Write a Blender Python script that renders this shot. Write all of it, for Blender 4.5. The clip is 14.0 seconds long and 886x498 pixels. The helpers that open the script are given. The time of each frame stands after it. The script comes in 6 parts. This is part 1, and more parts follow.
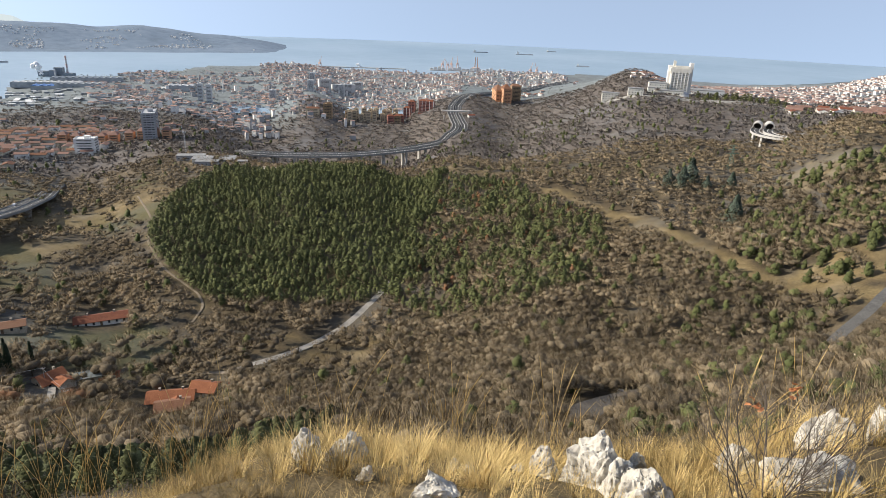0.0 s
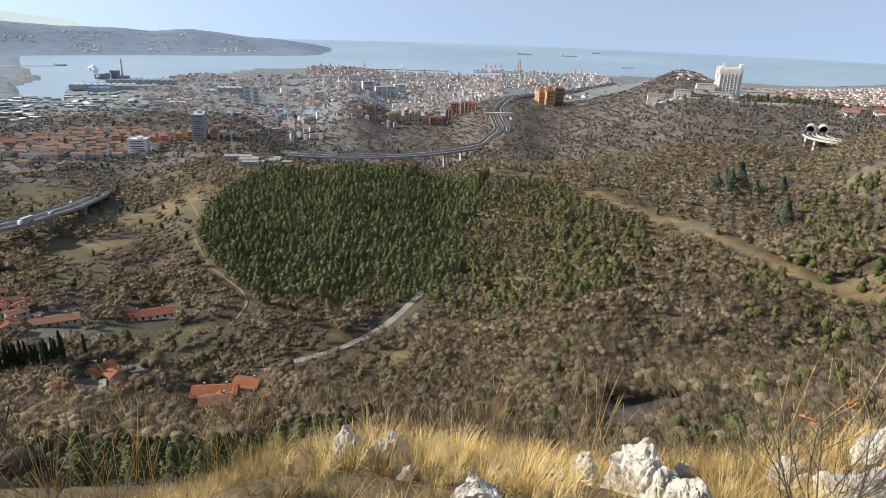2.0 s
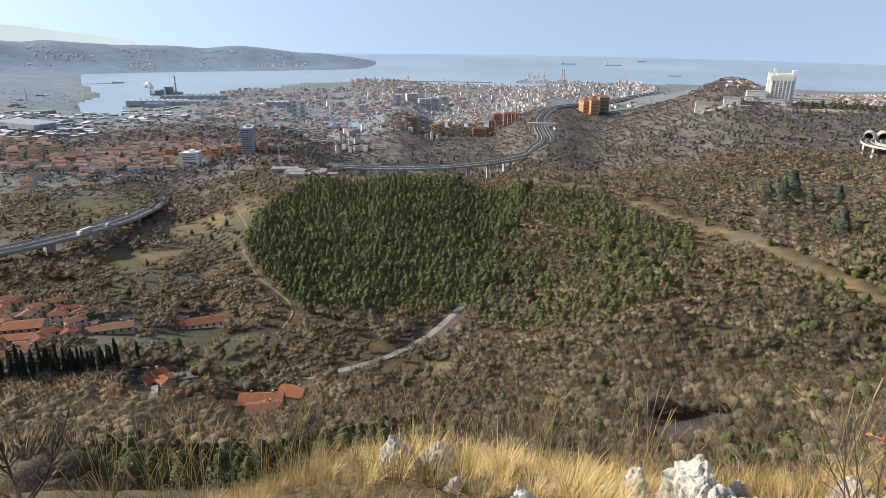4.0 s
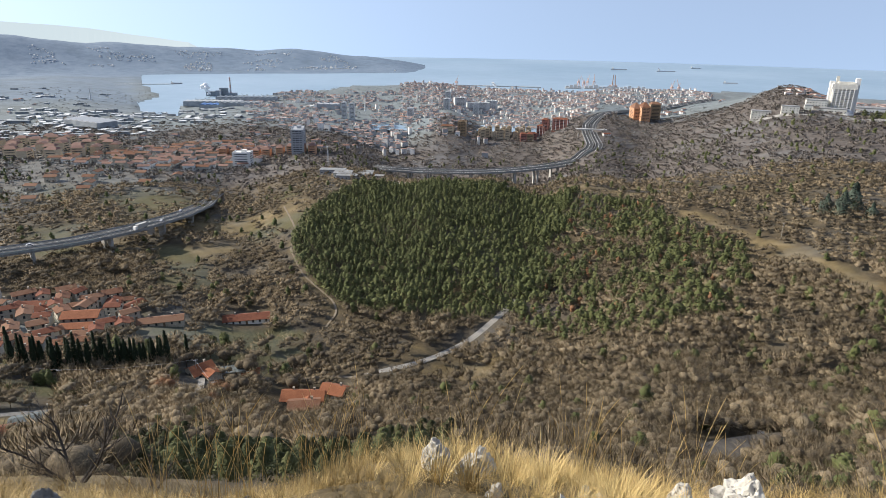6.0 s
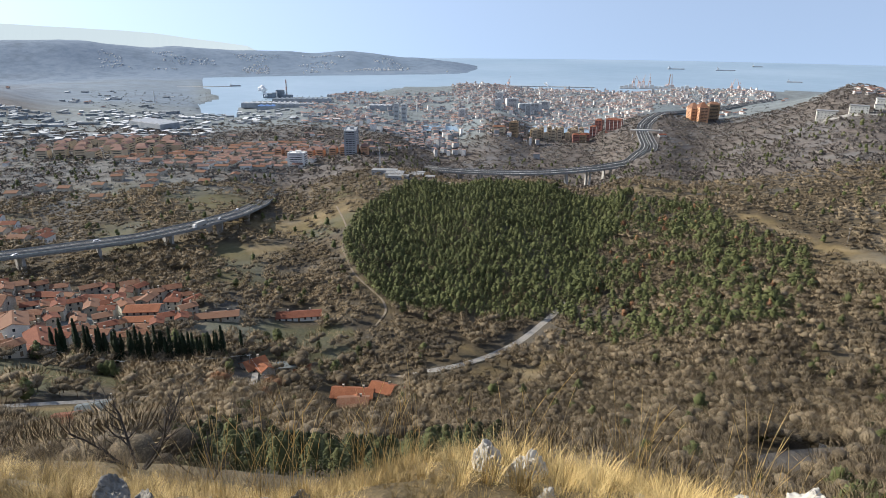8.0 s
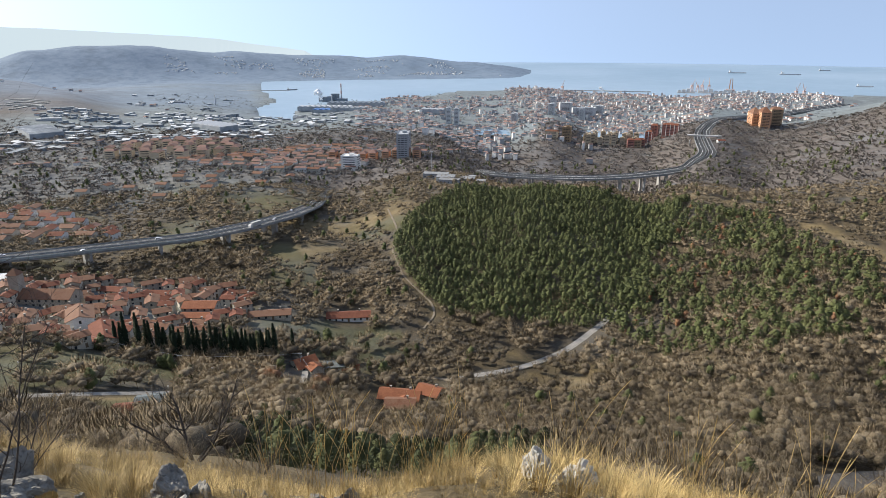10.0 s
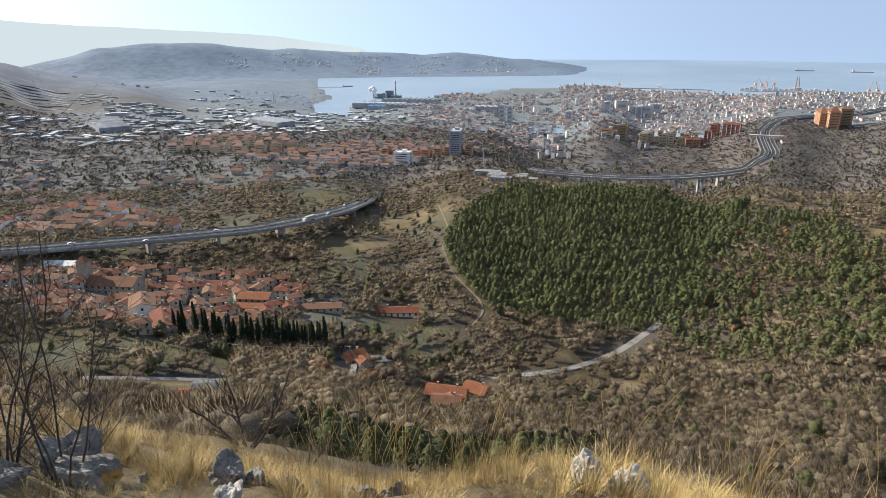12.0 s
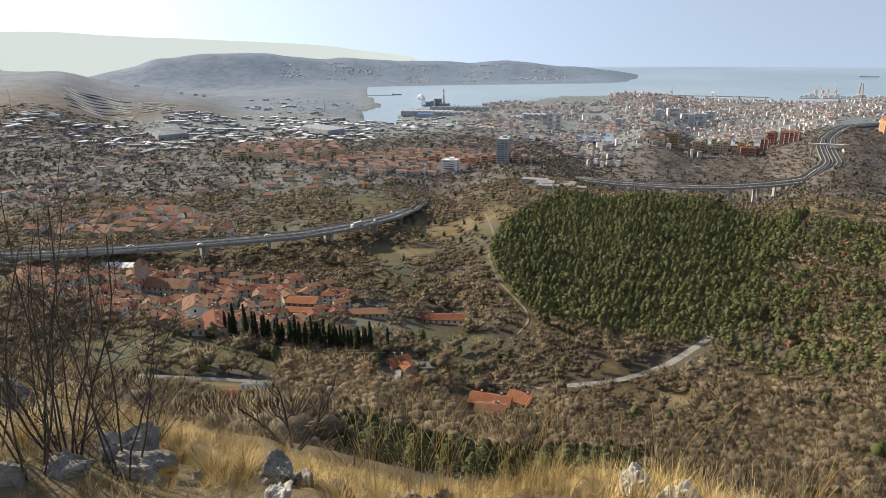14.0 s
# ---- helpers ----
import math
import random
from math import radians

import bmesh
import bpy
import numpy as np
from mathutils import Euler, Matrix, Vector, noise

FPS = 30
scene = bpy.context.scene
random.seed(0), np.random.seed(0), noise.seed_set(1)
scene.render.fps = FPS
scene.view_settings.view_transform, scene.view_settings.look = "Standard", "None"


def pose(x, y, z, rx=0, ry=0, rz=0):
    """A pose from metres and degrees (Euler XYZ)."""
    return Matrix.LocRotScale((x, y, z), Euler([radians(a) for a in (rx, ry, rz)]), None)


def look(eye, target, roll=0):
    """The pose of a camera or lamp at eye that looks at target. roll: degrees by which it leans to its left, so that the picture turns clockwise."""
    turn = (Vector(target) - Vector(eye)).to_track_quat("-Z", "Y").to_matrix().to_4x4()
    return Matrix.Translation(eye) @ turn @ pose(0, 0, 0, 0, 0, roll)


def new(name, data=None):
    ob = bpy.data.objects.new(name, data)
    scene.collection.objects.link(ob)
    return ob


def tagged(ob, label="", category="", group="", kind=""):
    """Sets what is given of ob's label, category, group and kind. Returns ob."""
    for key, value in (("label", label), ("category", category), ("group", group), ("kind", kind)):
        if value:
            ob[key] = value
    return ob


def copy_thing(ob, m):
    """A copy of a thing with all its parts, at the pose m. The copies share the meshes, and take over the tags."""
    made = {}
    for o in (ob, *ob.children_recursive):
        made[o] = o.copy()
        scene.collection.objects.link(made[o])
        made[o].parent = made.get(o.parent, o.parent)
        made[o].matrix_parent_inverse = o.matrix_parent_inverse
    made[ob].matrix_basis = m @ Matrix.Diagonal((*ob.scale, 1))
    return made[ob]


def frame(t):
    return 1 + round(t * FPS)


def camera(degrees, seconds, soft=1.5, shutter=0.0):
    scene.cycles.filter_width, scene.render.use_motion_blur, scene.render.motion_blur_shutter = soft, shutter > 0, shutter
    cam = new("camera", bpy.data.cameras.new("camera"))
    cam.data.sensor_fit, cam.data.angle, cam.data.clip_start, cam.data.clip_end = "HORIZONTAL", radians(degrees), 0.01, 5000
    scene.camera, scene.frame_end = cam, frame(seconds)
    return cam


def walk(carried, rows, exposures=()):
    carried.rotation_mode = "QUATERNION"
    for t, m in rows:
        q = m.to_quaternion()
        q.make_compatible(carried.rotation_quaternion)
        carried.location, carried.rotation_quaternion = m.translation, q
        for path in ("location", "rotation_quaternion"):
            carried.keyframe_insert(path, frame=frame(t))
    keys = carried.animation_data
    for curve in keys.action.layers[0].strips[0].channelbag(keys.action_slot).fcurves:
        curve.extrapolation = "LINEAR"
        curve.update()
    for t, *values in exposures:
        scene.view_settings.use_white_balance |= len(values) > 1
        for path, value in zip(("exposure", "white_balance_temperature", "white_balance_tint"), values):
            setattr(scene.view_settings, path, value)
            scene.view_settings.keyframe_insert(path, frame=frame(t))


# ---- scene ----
# The eye's first place is the origin: heights are counted from it.
cam = camera(69.2, 14.0, soft=0.5)
# seconds, place in metres, turn in degrees
ROWS = [
    (0.0, 0.0000, 0.0000, 0.0000, 69.784, -2.252, 0.829),
    (0.5, -0.0041, 0.0013, -0.0020, 69.726, -2.202, 1.683),
    (1.0, -0.0084, 0.0024, -0.0038, 69.726, -1.962, 2.430),
    (1.5, -0.0131, 0.0033, -0.0056, 69.732, -1.874, 3.389),
    (2.0, -0.0181, 0.0040, -0.0072, 69.823, -1.814, 4.489),
    (2.5, -0.0233, 0.0045, -0.0087, 69.959, -1.669, 5.586),
    (3.0, -0.0287, 0.0048, -0.0100, 70.238, -1.177, 6.383),
    (5.5, -0.0576, 0.0028, -0.0148, 71.014, -0.836, 11.289),
    (6.0, -0.0636, 0.0017, -0.0153, 71.002, -0.911, 12.361),
    (6.5, -0.0695, 0.0003, -0.0157, 71.019, -0.558, 13.342),
    (7.0, -0.0753, -0.0013, -0.0160, 71.059, -0.319, 14.422),
    (7.5, -0.0810, -0.0033, -0.0161, 71.100, -0.289, 15.567),
    (8.0, -0.0866, -0.0055, -0.0160, 71.038, -0.208, 16.804),
    (10.5, -0.1114, -0.0208, -0.0133, 71.349, 0.110, 22.377),
    (11.0, -0.1154, -0.0248, -0.0122, 71.209, 0.154, 23.427),
    (11.5, -0.1192, -0.0291, -0.0110, 71.130, 0.321, 24.749),
    (12.0, -0.1225, -0.0337, -0.0096, 71.155, 0.274, 26.010),
    (12.5, -0.1253, -0.0387, -0.0081, 71.325, 0.714, 27.162),
    (13.0, -0.1277, -0.0440, -0.0063, 71.539, 0.752, 28.265),
    (13.5, -0.1296, -0.0496, -0.0044, 71.745, 0.868, 29.226),
    (14.0, -0.1310, -0.0556, -0.0023, 71.865, 0.767, 30.158),
]
EXPOSURES = [(0.0, 0.94, 6650, 10), (2.5, 0.96, 6600, 10), (7.0, 0.97, 6350, 10), (11.5, 0.98, 6300, 10), (12.5, 0.98, 6800, 10), (14.0, 0.95, 7150, 10)]
walk(cam, [(t, pose(x, y, z, rx, ry, rz)) for t, x, y, z, rx, ry, rz in ROWS], EXPOSURES)

# ---- daylight: a winter afternoon, the sun low and far to the south-west ----
SUN_BEARING, SUN_HEIGHT = -88.0, 31.0
world = bpy.data.worlds.new("sky")
scene.world = world
world.use_nodes = True
wn, wl = world.node_tree.nodes, world.node_tree.links
wn.clear()
w_out, w_back, w_sky = wn.new("ShaderNodeOutputWorld"), wn.new("ShaderNodeBackground"), wn.new("ShaderNodeTexSky")
w_coord, w_lift = wn.new("ShaderNodeTexCoord"), wn.new("ShaderNodeVectorMath")
w_lift.operation, w_lift.inputs[1].default_value = "ADD", (0, 0, 0.33)
w_sky.sky_type, w_sky.sun_disc = "NISHITA", False
w_sky.sun_elevation, w_sky.sun_rotation = radians(SUN_HEIGHT), radians(SUN_BEARING)
w_sky.air_density, w_sky.dust_density, w_sky.ozone_density, w_sky.altitude = 1.0, 0.9, 2.0, 300
wl.new(w_coord.outputs["Generated"], w_lift.inputs[0])
wl.new(w_lift.outputs[0], w_sky.inputs[0])
w_soft = wn.new("ShaderNodeHueSaturation")
w_soft.inputs["Saturation"].default_value = 0.66
wl.new(w_sky.outputs[0], w_soft.inputs["Color"])
w_split, w_band, w_haze = wn.new("ShaderNodeSeparateXYZ"), wn.new("ShaderNodeValToRGB"), wn.new("ShaderNodeMix")
wl.new(w_coord.outputs["Generated"], w_split.inputs[0])
w_up = wn.new("ShaderNodeMapRange")
w_up.inputs[1].default_value, w_up.inputs[2].default_value = -0.06, 0.34
wl.new(w_split.outputs["Z"], w_up.inputs[0])
wl.new(w_up.outputs[0], w_band.inputs[0])
for stop, tint in zip(w_band.color_ramp.elements, ((0.66, 0.70, 0.735, 1), (1.0, 1.0, 1.0, 1))):
    stop.color = tint
w_haze.data_type, w_haze.blend_type, w_haze.inputs[0].default_value = "RGBA", "MULTIPLY", 1.0
wl.new(w_soft.outputs[0], w_haze.inputs[6])
wl.new(w_band.outputs[0], w_haze.inputs[7])
wl.new(w_haze.outputs[2], w_back.inputs[0])
wl.new(w_back.outputs[0], w_out.inputs[0])
w_back.inputs[1].default_value = 0.15
sun_data = bpy.data.lights.new("sun", "SUN")
sun_data.energy, sun_data.angle, sun_data.color = 3.8, radians(0.6), (1.0, 0.91, 0.77)
sun = new("sun", sun_data)
sun_at = Vector((math.sin(radians(SUN_BEARING)) * math.cos(radians(SUN_HEIGHT)), math.cos(radians(SUN_BEARING)) * math.cos(radians(SUN_HEIGHT)), math.sin(radians(SUN_HEIGHT))))
sun.matrix_world = look(sun_at * 50, (0, 0, 0))


# ---- materials ----
def surface(name, colours, size=1.0, rough=0.9, bump=0.3, patch=12.0, patch_mix=0.35, metal=0.0, tone=0.0, each=0.0, bump_far=0.0, specular=0.3):
    """A grained surface: colours from dark to light over a noise of that size in metres, patched at a larger size;
    tone: how far a tree's or house's own 'tone', crown shade included, shifts it; each: how far each object differs."""
    m = bpy.data.materials.new(name)
    m.use_nodes = True
    n, l = m.node_tree.nodes, m.node_tree.links
    n.clear()
    out, bsdf = n.new("ShaderNodeOutputMaterial"), n.new("ShaderNodeBsdfPrincipled")
    coord = n.new("ShaderNodeTexCoord")
    grain, broad, ramp = n.new("ShaderNodeTexNoise"), n.new("ShaderNodeTexNoise"), n.new("ShaderNodeValToRGB")
    grain.inputs["Scale"].default_value, grain.inputs["Detail"].default_value, grain.inputs["Roughness"].default_value = 1 / size, 5, 0.65
    broad.inputs["Scale"].default_value, broad.inputs["Detail"].default_value = 1 / patch, 3
    l.new(coord.outputs["Object"], grain.inputs["Vector"])
    l.new(coord.outputs["Object"], broad.inputs["Vector"])
    mix = n.new("ShaderNodeMix")
    mix.data_type = "FLOAT"
    mix.inputs[0].default_value = patch_mix
    l.new(grain.outputs["Fac"], mix.inputs[2])
    l.new(broad.outputs["Fac"], mix.inputs[3])
    value = mix.outputs[0]
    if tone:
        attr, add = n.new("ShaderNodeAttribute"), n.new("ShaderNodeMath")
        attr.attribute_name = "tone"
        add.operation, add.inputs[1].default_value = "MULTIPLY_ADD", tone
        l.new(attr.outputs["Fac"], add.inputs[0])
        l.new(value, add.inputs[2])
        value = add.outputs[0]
    if each:
        info, add = n.new("ShaderNodeObjectInfo"), n.new("ShaderNodeMath")
        add.operation, add.inputs[1].default_value = "MULTIPLY_ADD", each
        l.new(info.outputs["Random"], add.inputs[0])
        l.new(value, add.inputs[2])
        value = add.outputs[0]
    reach = 0.28 / max(len(colours) - 1, 1)
    while len(ramp.color_ramp.elements) < len(colours):
        ramp.color_ramp.elements.new(0.5)
    for i, c in enumerate(colours):
        ramp.color_ramp.elements[i].position = 0.5 + (i - (len(colours) - 1) / 2) * reach
        ramp.color_ramp.elements[i].color = (*c, 1)
    l.new(value, ramp.inputs[0])
    l.new(ramp.outputs[0], bsdf.inputs["Base Color"])
    bsdf.inputs["Roughness"].default_value, bsdf.inputs["Metallic"].default_value = rough, metal
    bsdf.inputs["Specular IOR Level"].default_value = specular
    if bump:
        b = n.new("ShaderNodeBump")
        b.inputs["Strength"].default_value, b.inputs["Distance"].default_value = bump, size * 0.3
        l.new(grain.outputs["Fac"], b.inputs["Height"])
        l.new(b.outputs[0], bsdf.inputs["Normal"])
    l.new(bsdf.outputs[0], out.inputs[0])
    return m


def blended(name, layers, attributes):
    """Ground whose kinds of soil, some tinted for haze, lie where the named attributes say: layers as surface() takes
    them, the first everywhere.
    """
    m = bpy.data.materials.new(name)
    m.use_nodes = True
    n, l = m.node_tree.nodes, m.node_tree.links
    n.clear()
    out, bsdf, coord = n.new("ShaderNodeOutputMaterial"), n.new("ShaderNodeBsdfPrincipled"), n.new("ShaderNodeTexCoord")
    colour = height_out = None
    for i, (colours, size, patch) in enumerate(layers):
        grain, broad, ramp, mix = n.new("ShaderNodeTexNoise"), n.new("ShaderNodeTexNoise"), n.new("ShaderNodeValToRGB"), n.new("ShaderNodeMix")
        for node, s in ((grain, size), (broad, patch)):
            node.inputs["Scale"].default_value, node.inputs["Detail"].default_value, node.inputs["Roughness"].default_value = 1 / s, 6, 0.65
            l.new(coord.outputs["Object"], node.inputs["Vector"])
        mix.data_type, mix.inputs[0].default_value = "FLOAT", 0.5
        l.new(grain.outputs["Fac"], mix.inputs[2])
        l.new(broad.outputs["Fac"], mix.inputs[3])
        while len(ramp.color_ramp.elements) < len(colours):
            ramp.color_ramp.elements.new(0.5)
        for j, c in enumerate(colours):
            ramp.color_ramp.elements[j].position = 0.5 + (j - (len(colours) - 1) / 2) * 0.24 / (len(colours) - 1)
            ramp.color_ramp.elements[j].color = (*c, 1)
        l.new(mix.outputs[0], ramp.inputs[0])
        if colour is None:
            colour, height_out = ramp.outputs[0], grain.outputs["Fac"]
            continue
        attr, lay, edge = n.new("ShaderNodeAttribute"), n.new("ShaderNodeMix"), n.new("ShaderNodeMath")
        attr.attribute_name = attributes[i - 1]
        rag = n.new("ShaderNodeMath")
        rag.operation, rag.inputs[1].default_value = "ADD", -0.5
        l.new(broad.outputs["Fac"], rag.inputs[0])
        edge.operation, edge.use_clamp, edge.inputs[1].default_value = "MULTIPLY_ADD", True, 1.0
        l.new(rag.outputs[0], edge.inputs[0])
        l.new(attr.outputs["Fac"], edge.inputs[2])
        lay.data_type = "RGBA"
        l.new(edge.outputs[0], lay.inputs[0])
        l.new(colour, lay.inputs[6])
        l.new(ramp.outputs[0], lay.inputs[7])
        colour = lay.outputs[2]
    l.new(colour, bsdf.inputs["Base Color"])
    bsdf.inputs["Roughness"].default_value, bsdf.inputs["Specular IOR Level"].default_value = 0.95, 0.2
    b = n.new("ShaderNodeBump")
    b.inputs["Strength"].default_value, b.inputs["Distance"].default_value = 0.5, 0.4
    l.new(height_out, b.inputs["Height"])
    l.new(b.outputs[0], bsdf.inputs["Normal"])
    l.new(bsdf.outputs[0], out.inputs[0])
    return m


LITTER = [(0.034, 0.027, 0.017), (0.068, 0.053, 0.033), (0.118, 0.092, 0.058)]
DRY_GRASS = [(0.090, 0.066, 0.032), (0.155, 0.116, 0.056), (0.225, 0.172, 0.090)]
GREEN_GRASS = [(0.046, 0.046, 0.018), (0.074, 0.072, 0.030), (0.112, 0.098, 0.048)]
# haze put into the soil colours: paler and bluer the farther out
HAZED_TOWN = [(0.118, 0.140, 0.146), (0.160, 0.184, 0.188), (0.210, 0.228, 0.230)]
HAZED_SCRUB = [(0.078, 0.066, 0.057), (0.108, 0.092, 0.080), (0.145, 0.126, 0.110)]
HAZED_LAND = [(0.118, 0.165, 0.226), (0.150, 0.200, 0.262), (0.180, 0.230, 0.290)]
m_ground = blended("earth", [(LITTER, 1.1, 25.0), (DRY_GRASS, 0.8, 18.0), (GREEN_GRASS, 1.5, 22.0), (HAZED_SCRUB, 5.0, 26.0), (HAZED_TOWN, 7.0, 34.0), (HAZED_LAND, 40.0, 160.0)],
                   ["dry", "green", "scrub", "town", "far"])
# darkest stop serves the painted shade inside the crowns
m_twig = surface("bare_twigs", [(0.074, 0.057, 0.036), (0.122, 0.096, 0.060), (0.172, 0.136, 0.086), (0.218, 0.174, 0.113), (0.255, 0.194, 0.122)], 0.28, bump=0, tone=0.24, patch=60, patch_mix=0.25)
# purple-grey of bare twigs, greyed and lightened further for haze
m_scrub = surface("hazed_far_scrub", [(0.112, 0.098, 0.090), (0.150, 0.133, 0.122), (0.190, 0.170, 0.155)], 1.4, bump=0, tone=0.22, patch=90, patch_mix=0.5)
m_pine = surface("pine_needles", [(0.060, 0.070, 0.024), (0.080, 0.092, 0.031), (0.102, 0.110, 0.040)], 1.2, bump=0, tone=0.30, patch=40, patch_mix=0.4)
# pine needles darkened: the slope's shade and ivy put into the colour
m_shaded_pine = surface("shaded_needles", [(0.030, 0.036, 0.013), (0.050, 0.058, 0.020), (0.074, 0.080, 0.029)], 1.2, bump=0, tone=0.30, patch=40, patch_mix=0.4)
m_cedar = surface("cedar_needles", [(0.034, 0.050, 0.036), (0.058, 0.078, 0.058), (0.090, 0.112, 0.086)], 1.2, bump=0, tone=0.2)
m_cypress = surface("cypress_foliage", [(0.010, 0.018, 0.009), (0.020, 0.032, 0.014), (0.035, 0.050, 0.022)], 0.6, bump=0.4)
m_bark = surface("bark", [(0.06, 0.05, 0.04), (0.11, 0.09, 0.07), (0.17, 0.145, 0.115)], 0.08, bump=0.6)


def limestone(name, pale):
    """Pale weathered limestone: grey patches, dark specks for pits and a few spots of orange lichen; pale scales it
    all.
    """
    m = surface(name, [tuple(v * pale for v in c) for c in ((0.16, 0.148, 0.128), (0.38, 0.36, 0.315), (0.54, 0.515, 0.455), (0.64, 0.615, 0.55))], 0.10, bump=0.9, patch=0.30, patch_mix=0.5)
    n, l = m.node_tree.nodes, m.node_tree.links
    bsdf = next(q for q in n if q.type == "BSDF_PRINCIPLED")
    base = bsdf.inputs["Base Color"].links[0].from_socket
    coord = next(q for q in n if q.type == "TEX_COORD")
    for size, low, high, colour, strength in ((0.03, 0.58, 0.66, (0.09, 0.085, 0.08), 0.75), (0.16, 0.66, 0.70, (0.52, 0.30, 0.06), 0.8), (0.22, 0.60, 0.72, (0.26, 0.26, 0.25), 0.7)):
        tex, ramp, mix = n.new("ShaderNodeTexNoise"), n.new("ShaderNodeMapRange"), n.new("ShaderNodeMix")
        tex.inputs["Scale"].default_value, tex.inputs["Detail"].default_value = 1 / size, 4
        l.new(coord.outputs["Object"], tex.inputs["Vector"])
        ramp.inputs[1].default_value, ramp.inputs[2].default_value, ramp.inputs[4].default_value = low, high, strength
        l.new(tex.outputs["Fac"], ramp.inputs[0])
        mix.data_type = "RGBA"
        l.new(ramp.outputs[0], mix.inputs[0])
        l.new(base, mix.inputs[6])
        mix.inputs[7].default_value = (*colour, 1)
        base = mix.outputs[2]
    l.new(base, bsdf.inputs["Base Color"])
    return m


m_limestone = limestone("limestone", 1.0)
# same limestone darkened: shade of the backlit left rocks put into the colour
m_shaded_stone = limestone("shaded_limestone", 0.45)
m_straw = surface("dry_grass", [(0.22, 0.150, 0.052), (0.47, 0.335, 0.128), (0.66, 0.490, 0.210)], 0.25, bump=0, tone=0.34, rough=0.7)
m_dirt = surface("trodden_dirt", [(0.13, 0.105, 0.075), (0.19, 0.155, 0.11), (0.25, 0.21, 0.155)], 0.7, bump=0.3, patch=8)
m_asphalt = surface("asphalt", [(0.042, 0.044, 0.047), (0.060, 0.062, 0.064), (0.082, 0.082, 0.081)], 0.8, bump=0.1, patch=14, specular=0.08)
m_lane = surface("pale_lane", [(0.19, 0.178, 0.158), (0.26, 0.245, 0.218), (0.34, 0.32, 0.285)], 0.9, bump=0.2, patch=9)
m_concrete = surface("concrete", [(0.30, 0.295, 0.28), (0.42, 0.41, 0.39), (0.52, 0.51, 0.48)], 0.8, bump=0.15, patch=7)
m_tiles = surface("roof_tiles", [(0.060, 0.034, 0.024), (0.115, 0.050, 0.029), (0.165, 0.074, 0.040), (0.185, 0.100, 0.062)], 0.5, bump=0.5, patch=3, each=0.22, tone=0.2)
m_render = surface("house_render", [(0.26, 0.23, 0.18), (0.38, 0.34, 0.27), (0.52, 0.48, 0.40)], 0.7, bump=0.1, patch=4, each=0.25, tone=0.4)
m_white = surface("white_render", [(0.60, 0.59, 0.56), (0.72, 0.71, 0.68), (0.80, 0.79, 0.76)], 0.8, bump=0.1, patch=9)
m_glass = surface("window_glass", [(0.018, 0.024, 0.030), (0.030, 0.040, 0.050)], 1.0, rough=0.12, bump=0, specular=0.5)


def water(name):
    m = surface(name, [(0.20, 0.29, 0.37), (0.24, 0.33, 0.41), (0.28, 0.37, 0.45)], 60, rough=0.45, bump=0.0, patch=700, patch_mix=0.6, specular=0.5)
    return m


m_water = water("sea_water")

# ---- the lie of the land: heights fitted to the camera's view, as (bearing in degrees, guessed distance, height from the eye) ----
SEA = -210.0
NEAR_SPOTS = [(0, 2, -1.95), (0, 3.4, -2.7), (0, 6, -5.3), (0, 15, -13.5), (0, 50, -43), (0, 100, -76),
              (18, 2, -1.88), (20, 2.8, -2.32), (18, 3.4, -2.6), (18, 6, -5.2), (18, 15, -13), (18, 50, -42),
              (35, 2, -1.7), (35, 5.5, -3.1), (35, 8, -5), (35, 15, -11.5), (35, 50, -36),
              (-28, 2.2, -1.98), (-28, 4.2, -3.35), (-28, 8, -6.8), (-28, 15, -12), (-28, 50, -40),
              (-45, 3.2, -2.48), (-37, 3.6, -3.02), (-45, 8, -5.6), (-45, 15, -10.2), (-45, 50, -37)]
SIDE_SPOTS = [(-58, 3.5, -2.32), (-58, 7, -4.1), (-58, 14, -8.2), (-58, 24, -15.5), (-58, 50, -33),
              (-75, 4, -1.9), (-75, 8, -3.0), (-75, 20, -8.5), (-75, 60, -32), (-75, 150, -70),
              (180, 3, -1.2), (180, 30, 2), (180, 400, 25), (180, 4000, -120), (120, 6, -1.5), (-120, 6, -1.2), (90, 5, -1.8),
              (90, 60, -12), (90, 500, -40), (90, 3000, -180), (-110, 60, -10), (-110, 500, -60), (-110, 3000, -60)]
VALLEY_SPOTS = [(18.5, 165, -102), (36.3, 250, -92), (30.6, 300, -109), (27.4, 350, -110), (16.8, 450, -125),
                (25, 420, -113), (20.3, 500, -115), (33.9, 450, -74), (33.5, 520, -66), (30, 500, -86), (10.9, 480, -130),
                (0, 150, -103), (0, 230, -135), (-5.5, 340, -153), (-19.3, 340, -153), (-7.2, 600, -141), (-18.4, 600, -141), (-13, 600, -141), (0, 600, -141), (6, 560, -138),
                (-25.2, 450, -143), (-21.6, 650, -144), (-26, 240, -147), (-34.2, 260, -142), (-34.4, 432, -149), (-43.7, 450, -144), (-38.7, 478, -148),
                (-51.6, 320, -131), (-63.3, 350, -116), (-43.9, 280, -138), (-60.5, 220, -104), (-49.1, 190, -107),
                (-56.4, 550, -140), (-70, 300, -95), (-11, 290, -155), (-66, 420, -120)]
